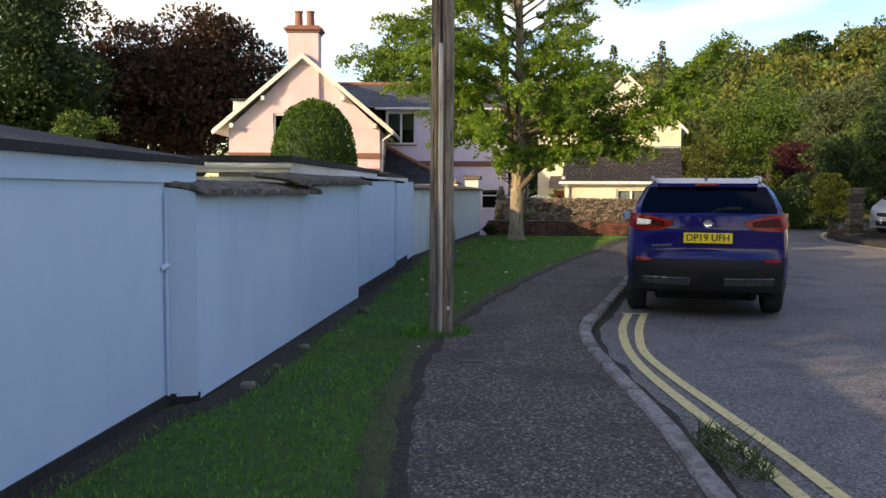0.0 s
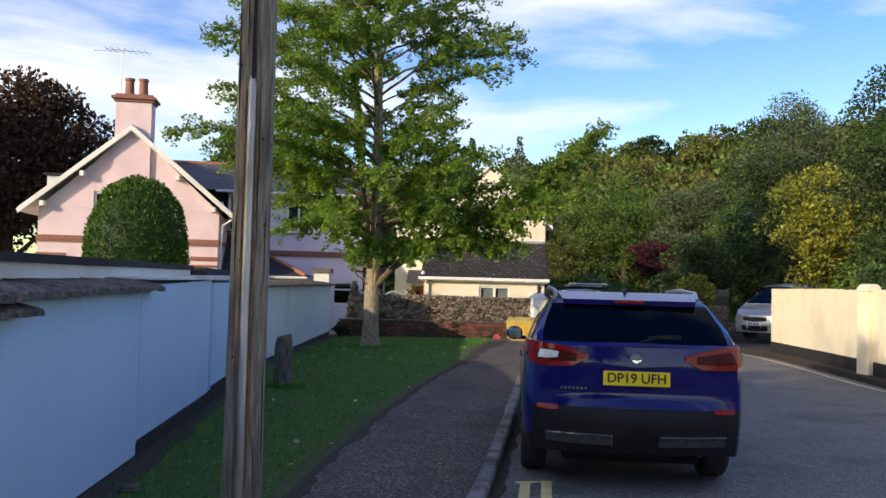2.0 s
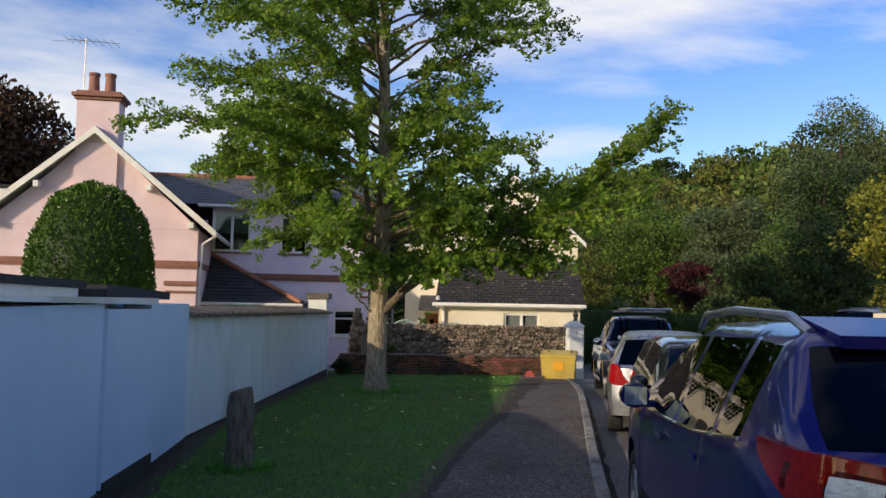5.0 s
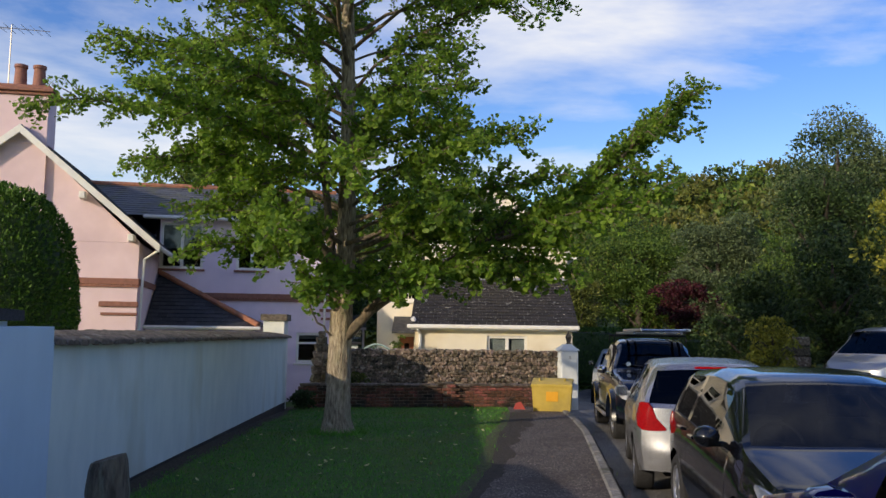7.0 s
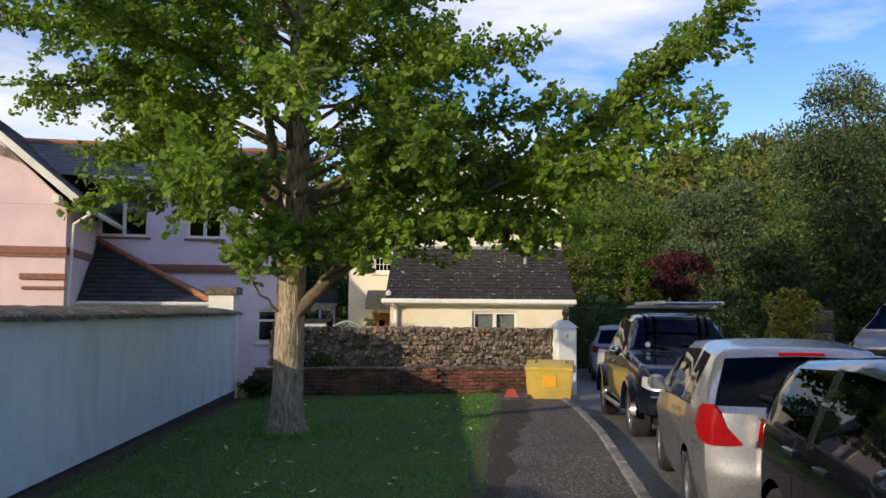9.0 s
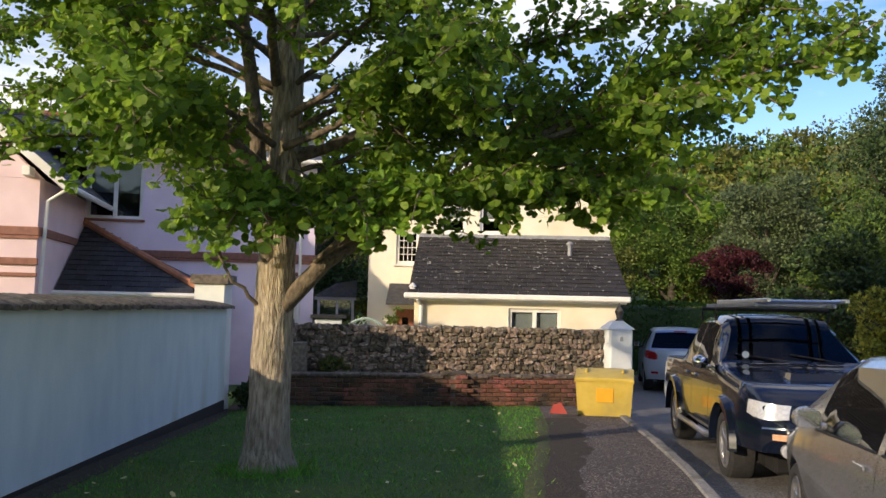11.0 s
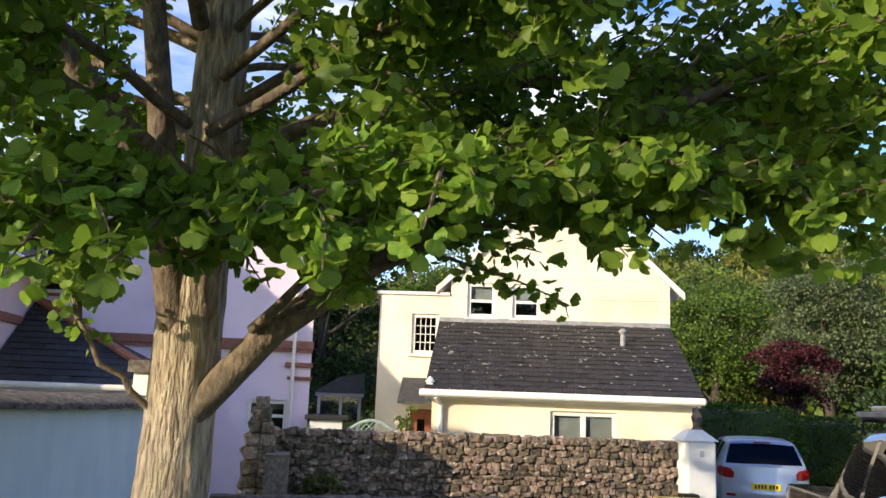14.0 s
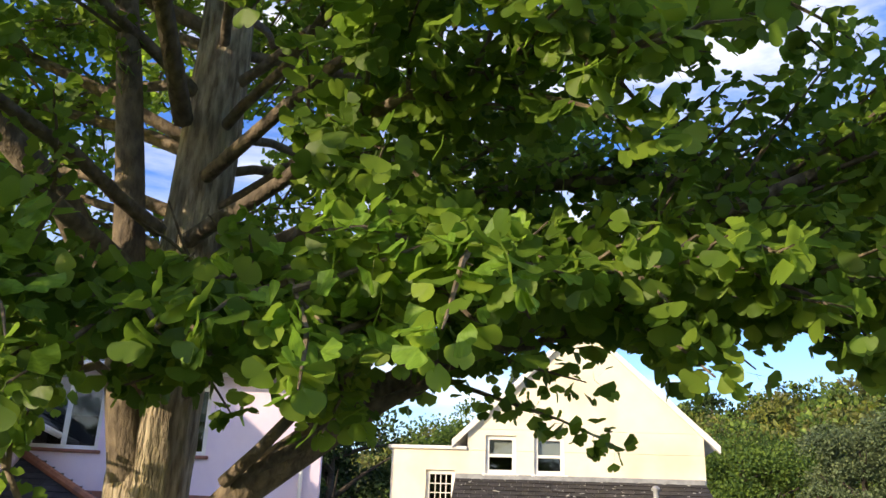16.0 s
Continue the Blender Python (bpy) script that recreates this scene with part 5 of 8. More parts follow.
for z in fine_z:
    cx = along([(p[2], p[0]) for p in trunk_line], z)
    cy = along([(p[2], p[1]) for p in trunk_line], z)
    r = along([(p[2], q) for p, q in zip(trunk_line, trunk_r)], z)
    row = []
    for k in range(49):
        a = 2 * math.pi * (k % 48) / 48
        ca, sa = math.cos(a), math.sin(a)
        ridge = 0.022 * noise.noise((ca * 4, sa * 4, z * 1.2)) + 0.028 * noise.noise((ca * 11, sa * 11, z * 2.6)) + 0.024 * noise.noise((ca * 22, sa * 22, z * 7))
        flare = max(0.0, 0.35 - z) * 0.35 * max(0, math.cos(a * 5 + 0.6))
        rr = r * (1 + ridge * (2.2 if z < 4 else 1.2) + flare)
        row.append((cx + rr * ca, cy + rr * sa, z))
    rows.append(row)
tm.grid(rows)
part("trunk", tm, "bark", ginkgo, "deeply fissured grey-brown bark", angle=70)
rng = np.random.default_rng(7)
limbs = []      # (points, first radius, leafy from)
limbs += [
    ([(2.10, 23.86, 1.50), (2.36, 23.80, 1.84), (2.70, 23.72, 2.12), (3.2, 23.55, 2.52), (4.1, 23.25, 2.98), (5.1, 22.95, 3.5), (6.1, 22.6, 4.25), (6.8, 22.35, 4.9), (7.3, 22.1, 5.45)], 0.085, 0.26),
    ([(2.1, 23.78, 2.40), (2.35, 23.2, 2.55), (2.6, 22.6, 2.50), (2.75, 22.15, 2.26)], 0.03, 0.2),
    ([(2.05, 23.78, 2.35), (1.98, 23.2, 2.50), (1.85, 22.6, 2.48), (1.8, 22.2, 2.30)], 0.026, 0.2),
    ([(2.1, 23.8, 2.45), (2.7, 23.1, 2.6), (3.05, 22.5, 2.58), (3.2, 22.1, 2.42)], 0.03, 0.2),
    ([(2.0, 23.75, 2.30), (1.75, 23.1, 2.35), (1.6, 22.6, 2.34), (1.55, 22.3, 2.18)], 0.022, 0.2),
    ([(2.2, 23.75, 2.30), (2.55, 23.0, 2.36), (2.85, 22.5, 2.34), (2.95, 22.2, 2.2)], 0.022, 0.2),
    ([(2.15, 23.75, 3.3), (2.95, 22.7, 3.6), (3.2, 21.7, 3.5), (3.25, 21.0, 3.2)], 0.035, 0.25),
    ([(2.0, 23.7, 3.0), (1.45, 22.8, 3.2), (1.15, 21.9, 3.15), (1.05, 21.2, 2.85)], 0.035, 0.25),
    ([(4.1, 23.25, 2.98), (4.6, 22.8, 2.75), (5.0, 22.4, 2.66), (5.3, 22.1, 2.52)], 0.025, 0.1),
    ([(3.2, 23.55, 2.52), (3.9, 22.9, 2.58), (4.5, 22.4, 2.58), (4.9, 22.1, 2.46)], 0.025, 0.15),
    ([(5.6, 22.8, 3.9), (6.3, 22.7, 4.4), (6.8, 22.6, 4.75), (7.15, 22.5, 5.0)], 0.022, 0.05),
    ([(6.1, 22.6, 4.25), (6.6, 22.2, 4.8), (6.95, 22.0, 5.15), (7.2, 21.8, 5.3)], 0.02, 0.05),
    ([(5.1, 22.95, 3.5), (5.9, 22.9, 4.15), (6.5, 22.8, 4.75), (6.9, 22.7, 5.2)], 0.02, 0.1),
    ([(2.5, 23.7, 2.0), (3.3, 23.3, 2.4), (4.2, 22.9, 2.62), (5.0, 22.6, 2.6)], 0.03, 0.15),
    ([(2.4, 23.7, 1.95), (2.9, 23.2, 2.38), (3.5, 22.7, 2.58), (4.1, 22.3, 2.58)], 0.028, 0.15),
    ([(3.2, 23.5, 2.5), (4.2, 23.4, 3.0), (5.3, 23.5, 3.3), (6.3, 23.5, 3.5)], 0.035, 0.1),
    ([(4.1, 23.2, 2.95), (5.0, 22.5, 3.3), (5.9, 21.9, 3.5), (6.6, 21.6, 3.7)], 0.03, 0.1),
    ([(5.1, 22.95, 3.5), (6.0, 22.7, 4.0), (6.7, 22.6, 4.1), (7.1, 22.5, 4.0)], 0.025, 0.1),
    ([(2.1, 23.8, 3.0), (2.9, 22.9, 3.25), (3.4, 22.3, 3.2), (3.6, 21.9, 3.0)], 0.04, 0.2),
    ([(2.0, 23.8, 2.75), (1.5, 23.0, 3.0), (1.15, 22.2, 2.85), (0.95, 21.7, 2.6)], 0.05, 0.2),
    ([(2.0, 23.85, 2.6), (1.2, 23.6, 2.95), (0.4, 23.3, 2.95), (-0.3, 23.1, 2.75)], 0.05, 0.25),
    ([(2.15, 23.9, 2.9), (3.3, 23.7, 3.3), (4.5, 23.6, 3.45), (5.7, 23.4, 3.4)], 0.055, 0.2),
    ([(2.0, 23.8, 3.6), (1.95, 22.6, 4.05), (1.9, 21.4, 3.9), (2.0, 20.7, 3.55)], 0.05, 0.2),
    ([(1.90, 23.84, 1.55), (1.62, 23.74, 1.8), (1.5, 23.7, 2.1), (1.42, 23.68, 2.6)], 0.02, 0.35),
    ([(2.0, 23.86, 1.95), (1.86, 23.78, 2.7), (1.78, 23.68, 3.6), (1.6, 23.6, 5.2), (1.4, 23.5, 6.8)], 0.085, 0.35),
    ([(1.86, 23.7, 2.7), (1.4, 23.3, 3.3), (0.7, 22.9, 3.9), (0.0, 22.6, 4.3)], 0.075, 0.3),
    ([(2.05, 23.8, 2.3), (2.08, 23.3, 2.45), (2.15, 22.8, 2.4), (2.2, 22.4, 2.3)], 0.03, 0.3),
]
limbs += [
    ([(2.0, 24.0, 3.2), (1.2, 24.4, 3.6), (0.3, 24.8, 3.8), (-0.7, 25.2, 3.7)], 0.035, 0.2),
    ([(2.0, 24.0, 3.6), (1.0, 24.0, 4.1), (0.0, 23.8, 4.3), (-1.0, 23.6, 4.2)], 0.035, 0.2),
    ([(2.0, 24.1, 4.2), (1.3, 24.8, 4.8), (0.6, 25.6, 5.1), (-0.2, 26.3, 5.0)], 0.035, 0.2),
    ([(2.0, 24.1, 3.0), (1.6, 24.9, 3.4), (1.2, 25.7, 3.6), (0.7, 26.5, 3.5)], 0.035, 0.2),
    ([(2.0, 23.9, 4.6), (1.0, 23.3, 5.1), (0.1, 22.7, 5.2), (-0.8, 22.2, 5.0)], 0.035, 0.2),
]
reach = [(2.5, 2.2), (3.1, 3.7), (4.5, 4.15), (6, 4.1), (7.5, 3.7), (9, 3.1), (11, 2.0), (13, 0.7)]
for i in range(113):
    z = 2.75 + 10.4 * (i / 113) ** 1.05
    az = i * 2.39996 + rng.uniform(-0.3, 0.3)
    L = along(reach, z) * rng.uniform(0.8, 1.12) * ((0.82 if 3.3 < z < 5.8 else 0.95) if math.cos(az) > 0 else 1.18 if 3.4 < z < 5.4 else 1.10)
    if z < 3.3 and math.cos(az) < 0:
        L *= 0.75
    if 2.7 < z < 3.5 and math.sin(az) < -0.75:
        continue
    L *= 0.74 if 4.2 < z < 6.0 and math.cos(az) > 0.75 else 1.0
    up = 0.36 + 0.05 * (z - 3) + rng.uniform(-0.1, 0.1)
    pts, q = [], Vector((along([(p[2], p[0]) for p in trunk_line], z), along([(p[2], p[1]) for p in trunk_line], z), z))
    for k in range(7):
        pts.append(tuple(q))
        u = up * (1 - 1.2 * k / 6)
        q = q + Vector((math.cos(az), math.sin(az), math.tan(u))) * (L / 6) * math.cos(u)
        az += rng.uniform(-0.13, 0.13)
    limbs.append((pts, 0.010 + 0.006 * L, 0.2))


def smooth_line(pts, n):
    p = np.asarray(pts, float)
    s = np.r_[0, np.cumsum(np.linalg.norm(np.diff(p, axis=0), axis=1))]
    t = np.linspace(0, s[-1], n)
    return np.stack([np.interp(t, s, p[:, k]) for k in range(3)], 1), s[-1]


wood, twigs = Mesh(), Mesh()
spurs, ways = [], []


def leafy(line, length, start, gap):
    n = max(2, int(length * (1 - start) / gap))
    for t in np.linspace(start, 1.0, n):
        k = t * (len(line) - 1)
        i = min(int(k), len(line) - 2)
        p = line[i] + (line[i + 1] - line[i]) * (k - i)
        spurs.append(p + rng.normal(size=3) * 0.015)
        d = line[i + 1] - line[i]
        ways.append(d / (np.linalg.norm(d) + 1e-6))


for li, (pts, r0, start) in enumerate(limbs):
    n = 12
    line, length = smooth_line(pts, n)
    line[2:] += rng.normal(size=(n - 2, 3)) * 0.025
    wood.tube([tuple(p) for p in line], [r0 * (1 - 0.85 * k / (n - 1)) for k in range(n)], 10 if r0 > 0.07 else 7)
    leafy(line, length, max(start, 0.3), 0.06)
    m = int(length / 0.13)
    for b in range(m):
        t = lerp(start + 0.06, 0.97, (b + rng.uniform(0, 0.8)) / m)
        k = t * (n - 1)
        i = min(int(k), n - 2)
        p = line[i] + (line[i + 1] - line[i]) * (k - i)
        d = line[i + 1] - line[i]
        d /= np.linalg.norm(d)
        side = np.cross(d, [0, 0, 1]) * (1 if b % 2 else -1)
        sl = (0.34 + 0.22 * length * (1 - t) * rng.uniform(0.6, 1.1)) * rng.uniform(0.7, 1.15)
        e = d * 0.75 + side * rng.uniform(0.35, 1.0) + np.array([0, 0, rng.uniform(-0.75, 0.95)])
        e /= np.linalg.norm(e)
        q = [p + e * sl * s + np.array([0, 0, -0.14 * sl * s * s]) + rng.normal(size=3) * 0.012 for s in (0, 0.35, 0.7, 1)]
        tip = q[-1]
        if tip[2] < 2.0 or (tip[0] > 2.95 and tip[1] < 23.4 and tip[2] < 1.9 + 0.235 * (tip[1] - 21.2)):
            continue
        twigs.tube([tuple(v) for v in q], [0.012, 0.009, 0.006, 0.003], 5, cap=False)
        leafy(np.array(q), sl, 0.12, 0.062)
part("limb", wood, "limb_bark", ginkgo, "spreading limbs", angle=60)
tagged(part("twiggery", twigs, "limb_bark", ginkgo, angle=60), kind="stuff")
spurs, ways = np.array(spurs), np.array(ways)
per = rng.integers(5, 9, len(spurs))
idx = np.repeat(np.arange(len(spurs)), per)
sp, sd = spurs[idx], ways[idx]
out = rng.normal(size=sp.shape) + sd * 0.5 + np.array([0, 0, -0.15])
out /= np.linalg.norm(out, axis=1, keepdims=True)
stalk = rng.uniform(0.03, 0.075, (len(sp), 1))
lp = sp + out * stalk
size = rng.uniform(0.034, 0.066, len(sp))
size[(sp[:, 1] < 22.9) & (sp[:, 2] < 3.6)] *= 1.18
nrm = rng.normal(size=sp.shape) * 0.65 + np.array([-0.15, -0.35, 0.75])
keep = (lp[:, 2] > np.where(lp[:, 1] < 23.2, 1.98, 1.80)) & ~((lp[:, 1] < 21.08) & (lp[:, 2] < 2.35) & (lp[:, 0] > 1.0) & (lp[:, 0] < 4.6)) & (lp[:, 1] > 20.5) & ~((lp[:, 0] > 2.95) & (lp[:, 1] < 23.4) & (lp[:, 2] < 1.80 + 0.235 * (lp[:, 1] - 21.2)))
# the bare hollow in front of the stem, above the lowest sprays
keep &= ~((np.abs(lp[:, 0] - 2.06 - 0.12 * (23.9 - lp[:, 1])) < 0.25) & (lp[:, 1] > 20.9) & (lp[:, 1] < 23.95) & (lp[:, 2] > 2.09 + 0.32 * (lp[:, 1] - 21.3)) & (lp[:, 2] < 2.9 + 0.37 * (lp[:, 1] - 21.3)))
sp, lp, out, size, nrm = sp[keep], lp[keep], out[keep], size[keep], nrm[keep]
near = (lp[:, 1] < 22.5) & (lp[:, 0] > 1.5) & (lp[:, 0] < 3.6) & (lp[:, 2] < 2.7)
near_ix = np.flatnonzero(near)[::max(1, int(near.sum() / 280))][:290]
far = np.ones(len(lp), bool)
far[near_ix] = False
bend = out * 0.8 + np.array([0, 0, -0.45]) * rng.uniform(0.2, 1.2, (len(lp), 1))
close = far & (lp[:, 1] < 23.0) & (lp[:, 2] < 4.4)
high = far & ~close & ((lp[:, 2] > 5.2) | (lp[:, 1] > 24.6))
for some, fan, tris in ((far & ~close & ~high, FAN, FAN_F), (high, PLAIN_FAN, PLAIN_F), (close, FINE_FAN, FINE_F)):
    v, f = leaves(lp[some], bend[some], size[some], rng, fan, tris, nrm[some])
    leaf_ob = new("foliage", fast("foliage", v - np.array([GX, GY, 0.0]), f, "ginkgo_leaf"))
    leaf_ob.parent = ginkgo
    tagged(leaf_ob, "dense green fan-shaped leaves", kind="stuff")
# stalks
c = np.cross(out, nrm)
c /= np.linalg.norm(c, axis=1, keepdims=True)
st = np.stack([sp + c * 0.0011, sp - c * 0.0011, lp], 1)[far][::2].reshape(-1, 3)
st_ob = new("stalk_mass", fast("stalk_mass", st - np.array([GX, GY, 0.0]), np.arange(len(st)).reshape(-1, 3), "ginkgo_stalk"))
st_ob.parent = ginkgo
tagged(st_ob, kind="stuff")
# the leaves that hang lowest over the path, one by one
shapes = []
for k in range(6):
    r2 = np.random.default_rng(40 + k)
    pts = [(0, 0, 0)]
    for a in np.linspace(-1.12, 1.12, 15):
        r = 1.0 - 0.14 * (abs(a) / 1.12) ** 2 - (0.24 if abs(a) < 0.05 else 0.08 if abs(a) < 0.2 else 0) + r2.uniform(-0.03, 0.03)
        pts.append((r * math.cos(a), r * math.sin(a), 0.16 * math.sin(a) ** 2 + 0.05 * math.sin(a * 7 + k)))
    mid = [tuple(0.55 * np.array(p)) for p in pts[1:]]
    allp = pts + mid
    fc = [(0, 16 + k2, 17 + k2) for k2 in range(14)] + [(16 + k2, 1 + k2, 2 + k2) for k2 in range(14)] + [(16 + k2, 2 + k2, 17 + k2) for k2 in range(14)]
    me = fast("leaf", np.array(allp), np.array(fc), "ginkgo_leaf_near")
    me.polygons.foreach_set("use_smooth", [True] * len(me.polygons))
    shapes.append(me)
d, c, n = frames_for(bend[near_ix], rng, nrm[near_ix])
for k, i in enumerate(near_ix):
    ob = new("leaf", shapes[k % 6])
    ob.parent = ginkgo
    s = float(size[i]) * 1.0
    mm = Matrix((tuple(d[k] * s), tuple(c[k] * s), tuple(n[k] * s))).transposed().to_4x4()
    mm.translation = Vector(lp[i]) - Vector((GX, GY, 0.0))
    ob.matrix_basis = mm


# ---- trees and shrubs round about ----
bushy("copper_beech", (-13.0, 45, 6.0), (5.6, 4.5, 5.0), 38000, 0.23, "leaf_copper", "dark copper beech behind the garden wall", "tree", 80, -0.5, 3)
bushy("holm_oak", (-18.9, 38, 5.6), (4.2, 4, 6.0), 32000, 0.2, "leaf_dark", "dark evergreen tree behind the wall", "tree", 70, -0.5, 4)
bushy("holm_oak", (-24.5, 42, 6.5), (4.5, 4.5, 6.0), 17100, 0.216, "leaf_dark", "dark evergreen tree behind the wall", "tree", 36, -0.5, 5)
bushy("copper_beech", (-9.6, 50, 4.6), (2.6, 3.5, 3.6), 13300, 0.18, "leaf_copper", "dark copper beech behind the pink house", "tree", 30, -0.5, 6)
bushy("copper_beech", (-17.4, 44.5, 5.6), (3.6, 3.6, 5.6), 19000, 0.22, "leaf_copper", "dark copper beech behind the garden wall", "tree", 44, -0.5, 31)
bushy("laurel_shrub", (-14.2, 34, 3.0), (1.5, 1.5, 2.3), 9500, 0.115, "leaf_mid", "green garden shrub behind the wall", "shrub", 24, -0.5, 7)
bushy("garden_tree", (-3.4, 60, 8.6), (3.4, 3.4, 5.0), 11400, 0.23, "leaf_mid", "green tree behind the houses", "tree", 30, -0.5, 8)
bushy("garden_tree", (3.0, 52, 4.2), (3.6, 3, 4.4), 17100, 0.187, "leaf_dark", "dark green tree behind the houses", "tree", 34, -0.5, 9)
bushy("garden_tree", (9.5, 64, 5.4), (4.4, 4, 5.2), 22000, 0.18, "leaf_mid", "green tree behind the cream house", "tree", 34, -0.5, 10)
bushy("olive_oak", (14.3, 62, 4.6), (4.4, 4, 4.6), 27000, 0.17, "leaf_olive", "olive-green oak beyond the cream house", "tree", 38, -0.5, 11)
for k, (x, z, s) in enumerate(((14.6, 10.2, 21), (18.8, 10.6, 22))):
    rng_c = np.random.default_rng(s)
    con = thing("thin_conifer", (x, 75, -0.5), "thin grey-green conifer with sparse top", "tree", "thin conifers")
    n_l = 800
    t = rng_c.random(n_l) ** 0.7
    zz = 3 + t * (z + 1.4)
    a = rng_c.uniform(0, 6.28, n_l)
    rr = (1 - t) * 2.9 * rng_c.random(n_l) ** 0.7 * (0.7 + 0.3 * np.sin(zz * 9 + 3 * a))
    p = np.stack([rr * np.cos(a), rr * np.sin(a), zz - rr * 0.15], 1)
    w = np.stack([np.cos(a), np.sin(a), np.full(n_l, -0.2)], 1)
    v, f = leaves(p, w, rng_c.uniform(0.18, 0.36, n_l), rng_c, RHOMB, RHOMB_F)
    ob = new("crown", fast("crown", v, f, "leaf_blue"))
    ob.parent = con
    tagged(ob, kind="stuff")
    part("trunk", Mesh().tube([(0, 0, 0), (0, 0, z), (0, 0, z + 4.2)], [0.22, 0.1, 0.02], 7), "dark_bark", con, local=True)
bushy("mid_tree", (22.6, 60, 5.0), (4.6, 4, 4.8), 30000, 0.165, "leaf_mid", "green tree across the road bend", "tree", 40, -0.5, 12)
bushy("willow_tree", (24.2, 53, 4.9), (3.0, 3, 4.4), 26000, 0.14, "leaf_blue", "grey-green willow beyond the bend", "tree", 36, -0.5, 13, droop=0.6)
bushy("red_maple", (19.4, 47.5, 3.0), (1.7, 1.5, 1.55), 7980, 0.108, "leaf_maroon", "dark maroon maple beyond the road", "tree", 22, -0.4, 14)
bushy("eucalyptus_tree", (26.6, 46, 6.9), (3.0, 3.2, 6.4), 34000, 0.135, "leaf_blue", "tall grey-green eucalyptus beyond the drive", "tree", 46, -0.4, 15, lump=0.36, droop=0.7)
bushy("eucalyptus_tree", (31.5, 44, 6.6), (3.8, 3.6, 6.6), 30000, 0.16, "leaf_mid", "tall green tree beyond the drive", "tree", 44, -0.4, 16, droop=0.4)
bushy("round_bush", (16.5, 36.5, 1.7), (2.1, 1.8, 2.2), 9000, 0.13, "leaf_dark", "rounded dark green bush beside the drive", "shrub", 34, -0.4, 17)
bushy("round_bush", (19.6, 38.5, 2.6), (2.5, 2.2, 2.9), 24000, 0.095, "leaf_mid", "large green bush beside the drive", "shrub", 34, -0.4, 18)
bushy("golden_shrub", (14.2, 31.6, 1.25), (0.85, 0.8, 1.05), 4200, 0.09, "leaf_yellow", "yellow-green shrub by the gatepost", "shrub", 22, -0.2, 19)
bushy("golden_elder", (17.0, 28.6, 3.7), (1.7, 1.6, 2.6), 9000, 0.13, "leaf_yellow", "tall yellow-leaved shrub above the cream wall", "shrub", 34, -0.2, 20)
bushy("evergreen_tree", (17.6, 24.5, 4.6), (2.4, 2.4, 4.6), 26600, 0.115, "leaf_dark", "dark evergreen tree behind the cream wall", "tree", 44, -0.1, 21, lump=0.36)
bushy("ivy_column", (17.4, 33.5, 2.4), (1.3, 1.2, 2.9), 9000, 0.12, "leaf_dark", "ivy-clad dark green column by the drive", "shrub", 30, -0.3, 22)
bushy("dark_conifer", (22.4, 41, 5.3), (2.6, 2.4, 5.0), 19000, 0.144, "leaf_dark", "dark green conifer beyond the drive", "tree", 40, -0.4, 23)
bushy("shrubbery", (22.6, 34.6, 3.0), (2.6, 2.2, 3.2), 17100, 0.13, "leaf_olive", "olive shrubbery behind the drive", "shrub", 34, -0.3, 24)
for k, y in enumerate((22.4, 19.6, 16.6, 13.4, 9.8)):
    bushy("wall_hedge", (along(FAR_KERB, y) + 2.0, y, 1.55), (1.05, 1.7, 0.95), 4600, 0.1, "leaf_dark" if k % 2 else "leaf_mid", "overgrown green hedge above the cream wall", "hedge", 30, 0.0, 30 + k, "hedge along the cream wall")
bushy("front_shrub", (11.0, 44.5, 1.2), (1.5, 1.2, 1.7), 4200, 0.14, "leaf_mid", "bright green shrub beyond the gate", "shrub", 22, -0.4, 25)
bushy("small_tree", (15.2, 50.5, 2.6), (1.7, 1.5, 2.6), 7980, 0.115, "leaf_olive", "thin pale-stemmed small tree", "tree", 22, -0.4, 26)
bushy("small_tree", (12.6, 52, 2.4), (1.9, 1.5, 2.6), 7980, 0.115, "leaf_dark", "small dark tree behind the hedge", "tree", 22, -0.4, 27)
bushy("wall_plant", (3.0, 31.05, 0.42), (0.32, 0.16, 0.26), 700, 0.06, "leaf_olive", "dry plant rooted in the old wall", "plant", 10, None, 28)
bushy("porch_rose", (4.55, 35.6, 1.0), (0.22, 0.2, 0.6), 800, 0.06, "leaf_mid", "climbing rose beside the porch", "plant", 12, -0.5, 29)
bushy("dark_ivy", (1.62, 29.6, 0.12), (0.32, 0.28, 0.32), 1500, 0.06, "leaf_dark", "dark ivy in the corner of the walls", "plant", 14, None, 41)


